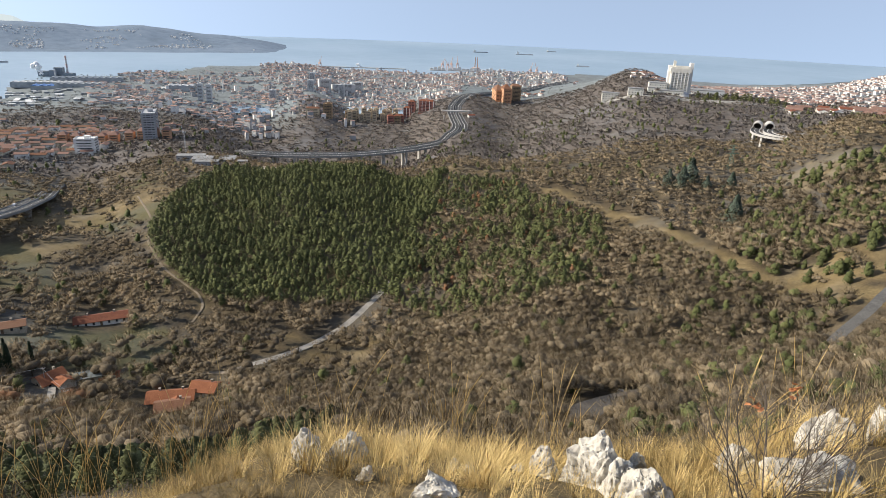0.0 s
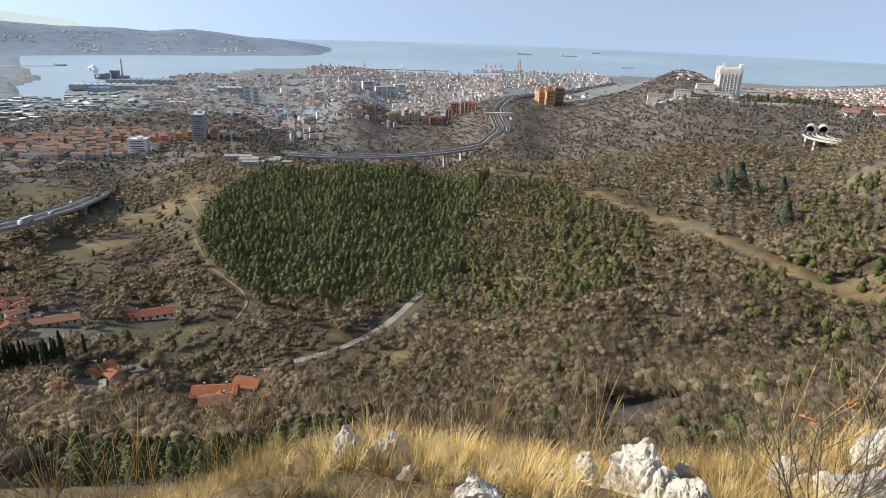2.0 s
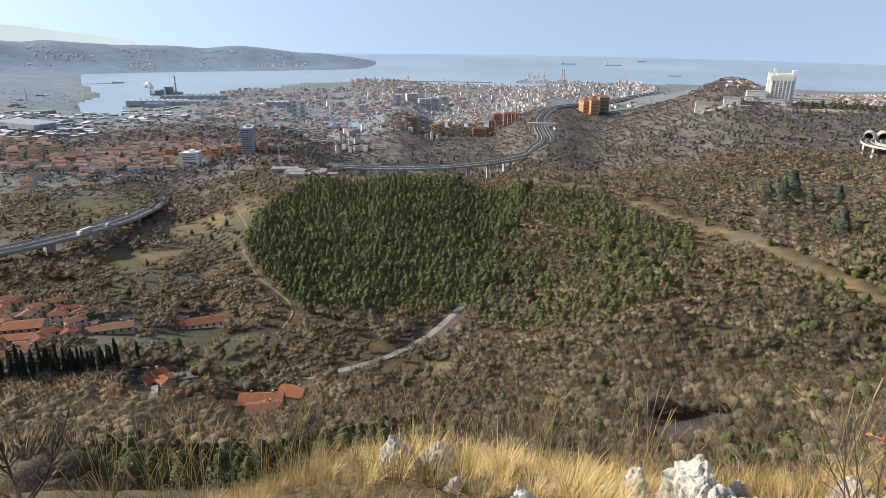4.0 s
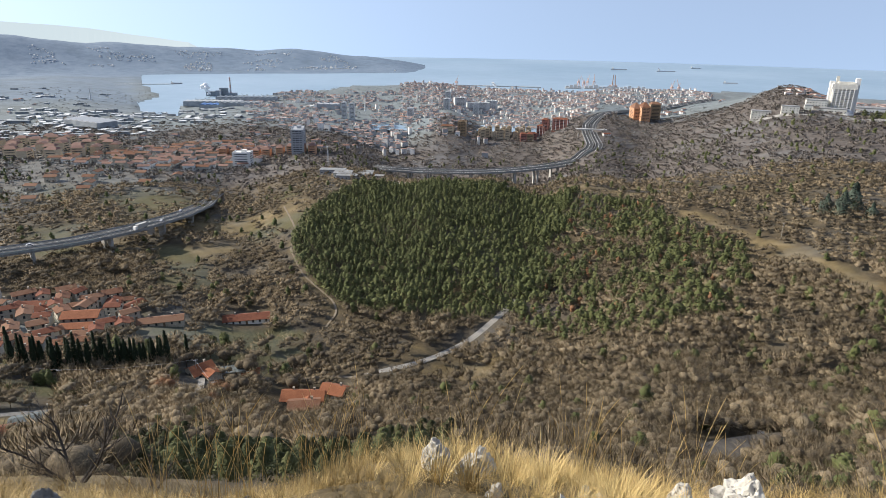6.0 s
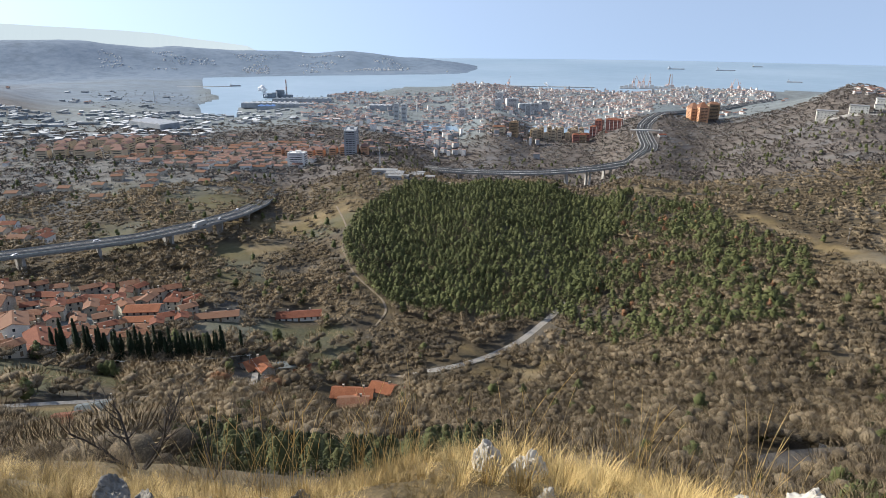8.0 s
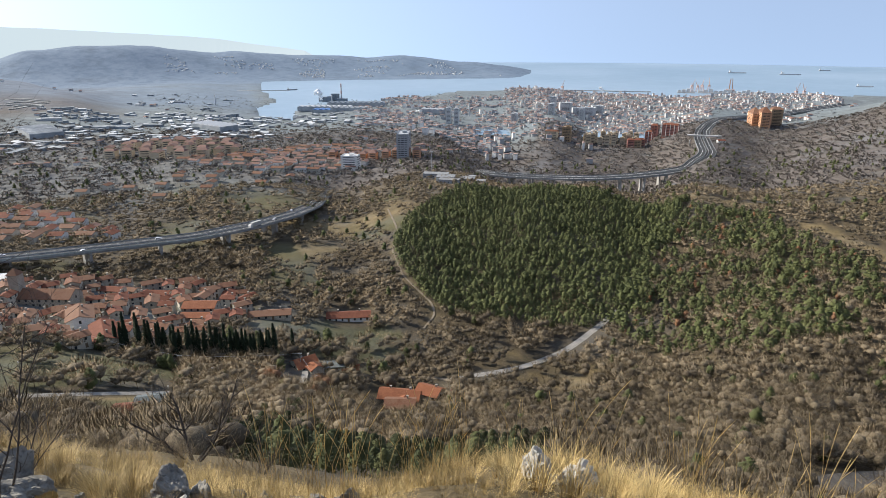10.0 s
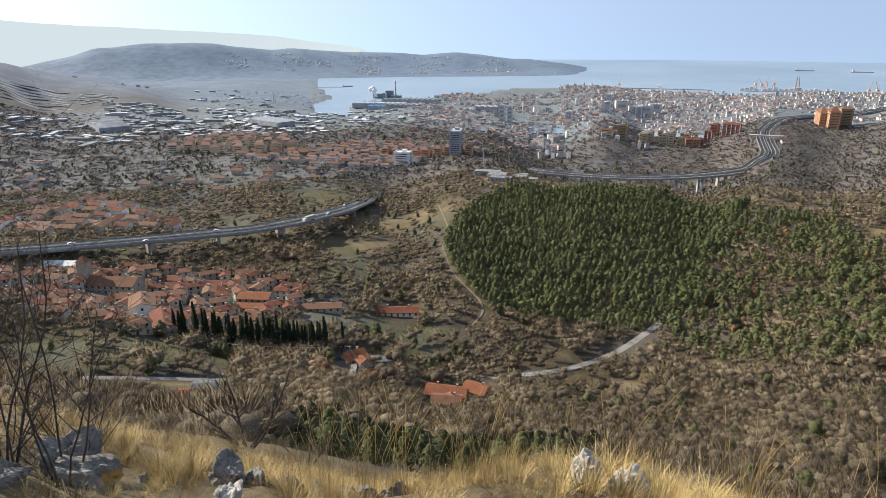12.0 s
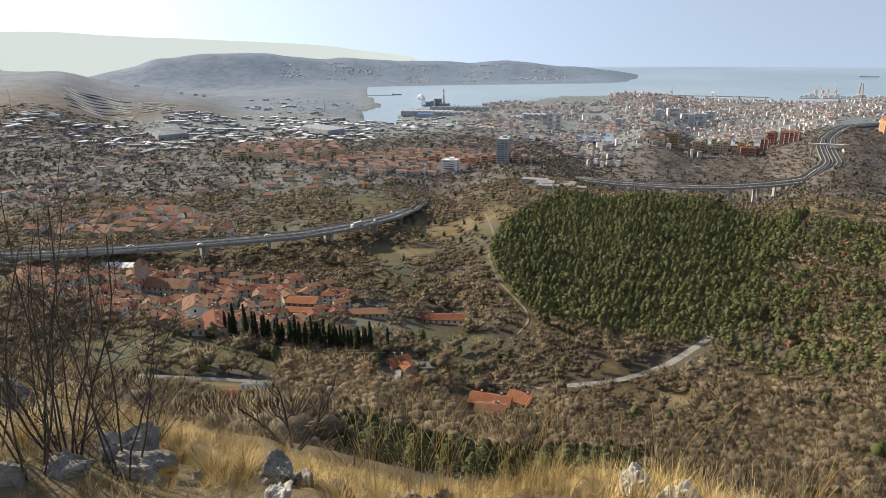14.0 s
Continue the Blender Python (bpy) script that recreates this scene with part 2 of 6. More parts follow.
COAST_SPOTS = [(25.4, 690, -110), (24.7, 1000, -107), (18.9, 1140, -110), (13.1, 1140, -128), (15.3, 1500, -100), (5, 900, -178),
               (-5, 850, -203), (-11, 860, -203), (-13.5, 760, -184), (-17, 900, -199), (0.6, 1150, -173), (-1, 980, -188), (2.7, 1500, -177), (4.7, 1450, -184),
               (9.8, 1900, -170), (-2.7, 1400, -202), (-12, 1250, -196), (-25, 912, -166), (-33, 850, -166), (-30, 700, -168),
               (-30.5, 1100, -172), (-45, 900, -158), (-53, 1300, -164), (-57.8, 1700, -138), (-67, 2200, -76), (-63.5, 2200, -76), (-59.8, 2200, -76), (-56.6, 2200, -116), (-54.3, 2250, -136), (-51.4, 2300, -160), (-49.3, 2320, -170), (-47, 2350, -178), (-43.2, 2380, -190), (-46, 2750, -196), (-56, 3000, -165), (-70, 1500, -130)]
SHORE_SPOTS = [(-35, 1750, -207), (-30, 1950, -203), (-20, 1900, -205), (-10, 2200, -206), (0, 2400, -205), (29.3, 1500, -137),
               (34, 1700, -110), (24, 2600, -202), (10, 2500, -206), (-39, 2500, -207), (35, 800, -92), (26, 4000, -207), (-75, 3000, -60), (-48, 2000, -175), (17, 2000, -172), (12, 2300, -205), (-60, 3000, -150), (-48, 2900, -206), (-51, 2600, -200), (-53, 3300, -200), (-62, 4500, -195), (-78, 4500, -150)]
RIDGE = [(-70, -300), (-63, -215), (-59, -165), (-57, -139), (-54.9, -112), (-53.3, -74), (-51.4, -68), (-49.5, -63), (-46.4, -53), (-44.7, -66), (-43.5, -80), (-41.3, -93), (-39.1, -94), (-36.9, -105), (-34.1, -112), (-31.3, -119), (-27.5, -127), (-24.6, -121), (-22.7, -131), (-20.2, -156), (-17.8, -161), (-15.9, -178), (-13.7, -214), (-13, -260)]
FAR_RIDGE = [(-90, 40), (-66, 80), (-60, 72), (-54, 35), (-47, 5), (-40, -35), (-33, -120), (-30, -260)]
BAY = [(-34.6, 1640), (-37.3, 1760), (-37.2, 1959), (-36.3, 2061), (-35.4, 2195), (-36.2, 2388), (-36.4, 2581), (-36.6, 2805), (-37, 3300), (-37, 5200), (-24, 5600), (0, 5600), (24, 5600), (48, 5200), (48, 2500), (31, 2300), (24, 2700),
       (14, 2750), (9.5, 2680), (6.4, 2485), (0.5, 2368), (-3.8, 2387), (-8.3, 2467), (-12.9, 2475), (-17, 2420), (-20.2, 2378), (-23.4, 2191), (-27.6, 2057), (-30, 2138), (-32.9, 2051), (-34.4, 1864)]


def around(bearing, distance):
    a = np.radians(bearing)
    return np.stack([np.sin(a) * distance, np.cos(a) * distance], -1)


def warped(xy):
    r = np.hypot(xy[..., 0], xy[..., 1])
    return xy * (np.log1p(r / 1.5) / np.maximum(r, 1e-6))[..., None]


SPOTS = np.array(NEAR_SPOTS + SIDE_SPOTS + VALLEY_SPOTS + COAST_SPOTS + SHORE_SPOTS + [(0, 0, -1.6)], float)
SPOT_AT = warped(around(SPOTS[:, 0], SPOTS[:, 1]))


def kernel(a, b):
    d = np.sqrt(((a[:, None, :] - b[None, :, :]) ** 2).sum(-1) + 0.10)
    return d


SPOT_MEAN = -0.4
SPOT_WEIGHTS = np.linalg.solve(kernel(SPOT_AT, SPOT_AT) + -0.003 * np.eye(len(SPOTS)), SPOTS[:, 2] / (SPOTS[:, 1] + 1) - SPOT_MEAN)


def inside(xy, corners):
    x, y = xy[..., 0], xy[..., 1]
    hit = np.zeros(x.shape, bool)
    for (x0, y0), (x1, y1) in zip(corners, np.roll(corners, -1, axis=0)):
        cross = (y0 > y) != (y1 > y)
        hit ^= cross & (x < (x1 - x0) * (y - y0) / (y1 - y0 + 1e-9) + x0)
    return hit


def line_distance(xy, line):
    best = np.full(xy.shape[:-1], 1e9)
    for a, b in zip(line[:-1], line[1:]):
        a, b = np.asarray(a, float), np.asarray(b, float)
        t = np.clip(((xy - a) @ (b - a)) / ((b - a) @ (b - a)), 0, 1)
        best = np.minimum(best, np.hypot(*np.moveaxis(xy - a - t[..., None] * (b - a), -1, 0)))
    return best


BAY_LINE = around(np.array(BAY)[:, 0], np.array(BAY)[:, 1])


def waves(xy, size, seed=0.0):
    """Smooth rolling unevenness between about -1 and 1."""
    x, y = xy[..., 0] / size + seed, xy[..., 1] / size - seed
    return (np.sin(x * 2.1 + 1.3 * np.sin(y * 1.7 + seed)) + np.sin(y * 2.6 + 1.1 * np.sin(x * 2.3)) + np.sin((x + y) * 1.3 + np.sin(x - y))) / 3


def height(xy):
    """The ground's height at an array of places."""
    xy = np.asarray(xy, float)
    flat = xy.reshape(-1, 2)
    out = np.empty(len(flat))
    for i in range(0, len(flat), 20000):
        part_xy = flat[i:i + 20000]
        r = np.hypot(part_xy[:, 0], part_xy[:, 1])
        z = (kernel(warped(part_xy), SPOT_AT) @ SPOT_WEIGHTS + SPOT_MEAN) * (r + 1)
        calm = np.clip((r - 0.6) / 1.0, 0, 1)
        z = z * calm - 1.66 * (1 - calm)
        b = np.degrees(np.arctan2(part_xy[:, 0], part_xy[:, 1]))
        z = z + waves(part_xy, 0.45) * 0.05 * np.clip(r / 2, 0, 1) + waves(part_xy, 31.0, 2.0) * np.clip((r - 60) / 100, 0, 1) * 1.6
        z = np.where(r > 1500, np.maximum(z, SEA + 1.5), z)
        z = np.where(inside(part_xy, BAY_LINE), SEA - 6, z)
        ridge = np.interp(b, [p[0] for p in RIDGE], [p[1] for p in RIDGE])
        z = np.maximum(z, SEA - 6 + (ridge - SEA + 6) * np.exp(-((r - 3750) / 370.0) ** 2) + waves(part_xy, 110.0) * 6 * np.exp(-((r - 3750) / 320.0) ** 2))
        out[i:i + 20000] = z
    return out.reshape(xy.shape[:-1])


# ---- the ground's kinds: outlines in the plan ----
PINES = [(-195, 397), (-205, 450), (-207, 510), (-198, 570), (-160, 590), (-82, 598), (-8, 585), (40, 560), (62, 535), (66, 495), (84, 452), (108, 430), (96, 350), (72, 300),
         (36, 268), (4, 290), (-17, 306), (-34, 338), (-50, 326), (-72, 318), (-103, 314), (-126, 317), (-144, 334), (-168, 356)]
FIREBREAK = [(84, 515), (121, 422), (142, 326), (148, 286), (158, 249), (164, 205)]
CAR_PARK = [(34, 132), (41, 141), (49, 150), (57, 156), (64, 158)]
LANE = [(-30, 352), (-34, 343), (-40, 326), (-44, 312), (-49, 297), (-57, 283), (-64, 266), (-71, 250), (-79, 241), (-88, 234)]
TRACK = [(-88, 234), (-103, 238), (-117, 236), (-128, 224), (-153, 225)]
PATH = [(-245, 492), (-204, 425), (-191, 388), (-164, 349), (-134, 323), (-125, 307), (-125, 290)]
VILLAGE_ROAD = [(-230, 60), (-187, 92), (-191, 108), (-175, 124), (-158, 146), (-135, 190), (-150, 215)]
RIGHT_ROAD = [(196, 244), (180, 232), (163, 217), (146, 200), (132, 188), (125, 181)]
VIADUCT = [(-404, 120), (-385, 172), (-364, 248), (-344, 298), (-315, 334), (-298, 372), (-303, 431), (-325, 495), (-350, 548), (-368, 585)]
HIGH_VIADUCT = [(-296, 882), (-226, 871), (-154, 866), (-82, 874), (-48, 889), (-2, 945), (17, 1000), (20, 1040), (10, 1195), (22, 1374), (40, 1469), (80, 1568), (150, 1660), (262, 1738), (325, 1806)]
FIELDS = [[(-268, 345), (-248, 345), (-232, 395), (-250, 410), (-262, 385)], [(-60, 262), (-30, 268), (-26, 254), (-44, 246), (-62, 246), (-64, 254)],
          [(-55, 232), (-10, 238), (-10, 228), (-60, 222)], [(-180, 93), (-165, 131), (-148, 141), (-140, 120), (-160, 92)], [(-42, 280), (-28, 280), (-29, 272), (-43, 271)], [(-82, 279), (-68, 286), (-68, 278), (-82, 268)]]
GREENS = [[(-206, 240), (-203, 268), (-179, 276), (-142, 287), (-146, 271), (-176, 249)], [(-239, 124), (-204, 144), (-189, 152), (-192, 129), (-199, 105)], [(-560, 480), (-470, 470), (-430, 560), (-520, 590)],
          [(-420, 470), (-370, 480), (-375, 545), (-420, 540)], [(-640, 560), (-560, 545), (-560, 600), (-620, 620)],
          [(-237, 122), (-210, 170), (-174, 186), (-178, 150), (-196, 98)], [(-184, 103), (-150, 138), (-133, 153), (-137, 112), (-158, 88)], [(-196, 248), (-142, 286), (-129, 278), (-172, 243)], [(-171, 238), (-122, 273), (-125, 259), (-154, 226)]]
CLEARINGS = [[(215, 385), (245, 365), (275, 400), (250, 440), (220, 430)], [(150, 235), (200, 240), (190, 285), (160, 280)], [(-90, 590), (-20, 600), (70, 575), (75, 600), (-20, 625), (-95, 612)],
             [(-330, 430), (-262, 420), (-225, 470), (-262, 500), (-320, 470)]]
VILLAGE = [(-352, 160), (-305, 136), (-262, 152), (-226, 166), (-219, 190), (-216, 235), (-208, 258), (-235, 282), (-285, 278), (-325, 240)]


def grown(xy):
    """Shares of dry grass, green grass, town soil and far land at each place, the last two tinted for haze."""
    r = np.hypot(xy[:, 0], xy[:, 1])
    b = np.degrees(np.arctan2(xy[:, 0], xy[:, 1]))
    dry = np.clip((16 - r) / 6, 0, 0.55)
    for f in FIELDS + CLEARINGS:
        dry = np.maximum(dry, inside(xy, f) * (0.9 if f in FIELDS else 0.78))
    dry = np.maximum(dry, np.clip((9 - line_distance(xy, FIREBREAK)) / 4, 0, 0.9))
    dry = np.maximum(dry, np.clip((3 - line_distance(xy, PATH)) / 3, 0, 0.5))
    dry = np.maximum(dry, ((r > 240) & (r < 1300)) * np.clip(waves(xy, 47.0, 5.0) * 2.2 - 1.15, 0, 0.6))
    green = np.zeros(len(xy))
    for f in GREENS:
        green = np.maximum(green, inside(xy, f) * 0.9)
    green = np.maximum(green, np.clip(waves(xy, 70.0, 9.0) * 2 - 0.9, 0, 0.7) * (b < -33) * (r > 380) * (r < 1500))
    green = np.maximum(green, np.clip(waves(xy, 38.0, 4.0) * 2 - 0.55, 0, 0.7) * (b < -20) * (r > 230) * (r < 700) * (1 - inside(xy, PINES)))
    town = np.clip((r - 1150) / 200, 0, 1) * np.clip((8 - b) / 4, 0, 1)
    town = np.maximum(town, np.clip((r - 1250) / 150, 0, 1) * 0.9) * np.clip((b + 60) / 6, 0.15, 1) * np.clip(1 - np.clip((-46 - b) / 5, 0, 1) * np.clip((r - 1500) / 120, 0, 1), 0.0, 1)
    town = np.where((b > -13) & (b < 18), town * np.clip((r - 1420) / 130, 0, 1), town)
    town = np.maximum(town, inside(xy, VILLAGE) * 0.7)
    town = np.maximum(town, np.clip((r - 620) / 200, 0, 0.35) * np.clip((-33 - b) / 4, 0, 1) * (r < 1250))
    # far share rises with distance and brings in the painted haze tint
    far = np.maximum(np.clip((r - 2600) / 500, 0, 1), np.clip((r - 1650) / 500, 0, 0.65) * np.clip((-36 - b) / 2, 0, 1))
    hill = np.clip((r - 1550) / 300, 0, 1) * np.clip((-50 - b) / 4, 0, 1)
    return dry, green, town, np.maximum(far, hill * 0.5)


def from_arrays(name, verts, faces, material, corners=3):
    """A mesh object of an array of vertices and an array of faces with the same number of corners."""
    me = bpy.data.meshes.new(name)
    me.vertices.add(len(verts))
    me.vertices.foreach_set("co", np.ascontiguousarray(verts, np.float32).ravel())
    me.loops.add(len(faces) * corners)
    me.loops.foreach_set("vertex_index", np.ascontiguousarray(faces, np.int32).ravel())
    me.polygons.add(len(faces))
    me.polygons.foreach_set("loop_start", np.arange(0, len(faces) * corners, corners, dtype=np.int32))
    me.update(calc_edges=True)
    me.polygons.foreach_set("use_smooth", np.zeros(len(faces), bool))
    me.materials.append(material)
    return new(name, me)


def float_attribute(ob, name, values):
    ob.data.attributes.new(name, "FLOAT", "POINT").data.foreach_set("value", np.ascontiguousarray(values, np.float32))


# ---- ground: one sheet to the horizon ----
BEARINGS = np.concatenate([np.arange(-80, 48, 0.56), np.arange(48, 280, 5.0)])
RADII = np.concatenate([[0.02, 0.3], np.geomspace(0.7, 4960, 350)])
gx = around(np.repeat(BEARINGS[None, :], len(RADII), 0), RADII[:, None])
gz = height(gx)
verts = np.concatenate([gx, gz[..., None]], -1).reshape(-1, 3)
rows_n, cols_n = len(RADII), len(BEARINGS)
i, j = np.meshgrid(np.arange(rows_n - 1), np.arange(cols_n), indexing="ij")
k = (j + 1) % cols_n
quads = np.stack([i * cols_n + k, i * cols_n + j, (i + 1) * cols_n + j, (i + 1) * cols_n + k], -1).reshape(-1, 4)
ground = from_arrays("ground", verts, quads, m_ground, 4)
tagged(ground, "hillside and valley of dry grass, leaf litter and fields", "ground", kind="structure")
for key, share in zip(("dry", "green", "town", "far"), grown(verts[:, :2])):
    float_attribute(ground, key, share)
# scrub tint comes in beyond 560 m, greyed to match the hazed bushes
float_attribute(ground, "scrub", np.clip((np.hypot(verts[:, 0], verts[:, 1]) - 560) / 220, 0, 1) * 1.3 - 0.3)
for p in ground.data.polygons:
    p.use_smooth = True

ring = np.concatenate([[around(b, 4970.0) for b in np.arange(-70, 60, 2.0)], [around(b, 1400.0) for b in np.arange(59, -71, -2.0)]])
sea = bpy.data.meshes.new("sea")
sea.from_pydata([(x, y, SEA) for x, y in ring], [], [list(range(len(ring)))[::-1]])
sea.materials.append(m_water)
tagged(new("water", sea), "calm pale blue sea bay under hazy light", "sea", kind="structure")


# ---- the faintest ridge, behind everything: it glows to stand for bright haze ----
m_rim = bpy.data.materials.new("ridge_haze_glow")
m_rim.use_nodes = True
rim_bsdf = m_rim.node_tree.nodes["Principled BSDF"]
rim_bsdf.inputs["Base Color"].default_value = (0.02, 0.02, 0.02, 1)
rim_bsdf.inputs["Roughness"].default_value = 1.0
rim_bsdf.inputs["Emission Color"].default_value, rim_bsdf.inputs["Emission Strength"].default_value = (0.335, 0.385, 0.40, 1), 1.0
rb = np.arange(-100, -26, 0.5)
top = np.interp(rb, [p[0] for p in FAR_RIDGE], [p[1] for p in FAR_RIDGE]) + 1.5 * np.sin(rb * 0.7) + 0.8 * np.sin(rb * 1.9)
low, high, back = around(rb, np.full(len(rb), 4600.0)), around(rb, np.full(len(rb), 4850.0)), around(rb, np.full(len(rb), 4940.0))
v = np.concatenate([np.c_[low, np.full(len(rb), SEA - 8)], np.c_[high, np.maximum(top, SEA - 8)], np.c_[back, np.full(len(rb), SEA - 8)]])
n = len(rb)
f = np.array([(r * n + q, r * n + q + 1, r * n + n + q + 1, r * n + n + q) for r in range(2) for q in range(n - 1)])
tagged(from_arrays("backdrop", v, f, m_rim, 4), "distant mountain ridge, its haze brightness given as a glow", "mountains", kind="structure")

# ---- woods ----
rng = np.random.default_rng(7)
GOLD = (1 + 5 ** 0.5) / 2
ICO_V = np.array([(-1, GOLD, 0), (1, GOLD, 0), (-1, -GOLD, 0), (1, -GOLD, 0), (0, -1, GOLD), (0, 1, GOLD), (0, -1, -GOLD), (0, 1, -GOLD), (GOLD, 0, -1), (GOLD, 0, 1), (-GOLD, 0, -1), (-GOLD, 0, 1)]) / math.hypot(1, GOLD)
ICO_F = np.array([(0, 11, 5), (0, 5, 1), (0, 1, 7), (0, 7, 10), (0, 10, 11), (1, 5, 9), (5, 11, 4), (11, 10, 2), (10, 7, 6), (7, 1, 8), (3, 9, 4), (3, 4, 2), (3, 2, 6), (3, 6, 8), (3, 8, 9), (4, 9, 5), (2, 4, 11), (6, 2, 10), (8, 6, 7), (9, 8, 1)])


def unit(v):
    return v / (np.linalg.norm(v, axis=-1, keepdims=True) + 1e-9)


def facing(tris, normals, tone):
    """Triangles as rows of place, normal and tone, wound so that their fronts look outwards."""
    tris, normals = np.array(tris, float), np.array(normals, float)
    flat = np.cross(tris[:, 1] - tris[:, 0], tris[:, 2] - tris[:, 0])
    turn = (flat * normals.mean(1)).sum(-1) < 0
    tris[turn], normals[turn] = tris[turn][:, ::-1], normals[turn][:, ::-1]
    return np.concatenate([tris, unit(normals), np.full((len(tris), 3, 1), tone)], -1)


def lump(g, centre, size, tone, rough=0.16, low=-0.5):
    """The close inner mass of a crown: an uneven rounded body, toned darker to stand for shade."""
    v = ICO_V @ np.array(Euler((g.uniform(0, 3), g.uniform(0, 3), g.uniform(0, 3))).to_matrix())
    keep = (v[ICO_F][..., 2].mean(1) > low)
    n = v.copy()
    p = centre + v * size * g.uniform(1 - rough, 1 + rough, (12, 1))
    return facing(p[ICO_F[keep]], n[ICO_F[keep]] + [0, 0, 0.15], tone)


def stem(tall, thick, tone):
    """A tapered trunk of three sides."""
    ring = np.array([(math.cos(a), math.sin(a), 0) for a in (0.3, 2.4, 4.5)])
    tris, normals = [], []
    for k in range(3):
        a, b = ring[k], ring[(k + 1) % 3]
        tris.append([a * thick + [0, 0, -0.8], b * thick + [0, 0, -0.8], (a + b) * thick * 0.2 + [0, 0, tall]])
        normals.append([a, b, a + b])
    return facing(tris, normals, tone)


def bare_crown(seed, twigs, lumps, width, tall=6.0, spread=3.6, trunk=True, limbs=0, core=0.74, core_shade=-0.55):
    """A leafless broad tree: trunk, limbs, the close inner twigs as rounded bodies darkened to stand for shade, and
    fine twigs that stand out and up from them all round.
    """
    g = np.random.default_rng(seed)
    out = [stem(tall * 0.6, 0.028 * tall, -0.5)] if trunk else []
    bodies = [(np.array([0, 0, tall * 0.58]), np.array([spread * 0.80, spread * 0.80, tall * 0.36]))]
    for k in range(lumps - 1):
        a = (k + g.uniform(-0.3, 0.3)) / max(lumps - 1, 1) * 2 * np.pi
        s = g.uniform(0.45, 0.68)
        bodies.append((np.array([np.cos(a) * spread * 0.52, np.sin(a) * spread * 0.52, tall * g.uniform(0.42, 0.68)]), np.array([spread * s, spread * s, tall * 0.34 * s / 0.6])))
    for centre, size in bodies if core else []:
        out.append(lump(g, centre, size * core * [1, 1, 0.9], core_shade))
    for k in range(limbs):
        centre, size = bodies[k % len(bodies)]
        n = unit(g.normal(size=3) + [0, 0, 0.7])
        a, b = np.array([0, 0, tall * g.uniform(0.2, 0.45)]), centre + n * size * 1.02
        side = unit(np.cross(b - a, g.normal(size=3))) * 0.010 * tall
        out.append(facing([[a - side, a + side, b]], [[n, n, n]], 0.45))
    which = g.integers(len(bodies), size=twigs)
    n = g.normal(size=(twigs, 3))
    n[:, 2] = np.abs(n[:, 2]) * 1.1 - 0.25
    n = unit(n)
    centre, size = np.array([b[0] for b in bodies])[which], np.array([b[1] for b in bodies])[which]
    start = centre + n * size * g.uniform(0.95 - 0.62 * (1.25 - core) ** 1.5, 0.95, (twigs, 1))
    d = unit(n + [0, 0, 0.55] + g.normal(size=(twigs, 3)) * 0.32) * (g.uniform(0.18, 0.42, (twigs, 1)) * spread)
    side = unit(np.cross(d, n * 0.3 + g.normal(size=(twigs, 3)))) * (width * g.uniform(0.6, 1.4, (twigs, 1)))
    tris = np.stack([start - side, start + side, start + d], 1)
    normal = unit(n * [1, 1, 1.1] + [0, 0, 0.12])
    rows = facing(tris, np.repeat(normal[:, None], 3, 1), 0.0)
    rows[..., 6] = g.uniform(-0.12, 0.30, twigs)[:, None]
    out.append(rows)
    return np.concatenate(out)


def needle_crown(seed, clumps, tall=9.0, spread=2.2, base=0.25, trunk=True, size=0.75, cone=0.5, core=True):
    """A conifer: a trunk, a close inner body darkened to stand for shade, and tiers of small needle clumps that face
    outwards, uneven, with gaps.
    """
    g = np.random.default_rng(seed)
    out = [stem(tall * 0.9, 0.02 * tall, -0.8)] if trunk else []
    if core:
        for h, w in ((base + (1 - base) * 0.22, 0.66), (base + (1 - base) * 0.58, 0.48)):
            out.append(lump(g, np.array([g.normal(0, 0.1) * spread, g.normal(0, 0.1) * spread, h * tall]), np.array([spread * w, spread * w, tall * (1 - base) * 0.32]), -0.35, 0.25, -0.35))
    lobes = g.uniform(0, 2 * np.pi, 3)
    h = base + (1 - base) * g.uniform(0, 1, clumps) ** 0.85
    a = g.uniform(0, 2 * np.pi, clumps)
    full = spread * ((1 - h) / (1 - base)) ** cone * (0.80 + 0.18 * np.sin(h * 15 + lobes[0]) + 0.20 * np.sin(a * 2 + h * 9 + lobes[1]))
    rr = full * np.sqrt(g.uniform(0.5, 1, clumps))
    c = np.stack([np.cos(a) * rr, np.sin(a) * rr, h * tall], -1)
    n = unit(np.stack([np.cos(a), np.sin(a), 0.30 + 0.9 * h], -1))
    lie = unit(n + [0, 0, 0.5] + g.normal(size=(clumps, 3)) * 0.45)
    u = unit(np.cross(lie, g.normal(size=(clumps, 3))))
    v = np.cross(lie, u)
    s = size * g.uniform(0.55, 1.25, (clumps, 1))
    tris = np.stack([c - u * s * 0.5 - v * s * 0.3, c + u * s * 0.5 - v * s * 0.3 + n * 0.1, c + v * s * 0.6 - n * 0.12], 1)
    rows = facing(tris, np.repeat(unit(n * 0.8 + lie * 0.35)[:, None], 3, 1), 0.0)
    rows[..., 6] = g.normal(0, 0.22, clumps)[:, None]
    out.append(rows)
    return np.concatenate(out)


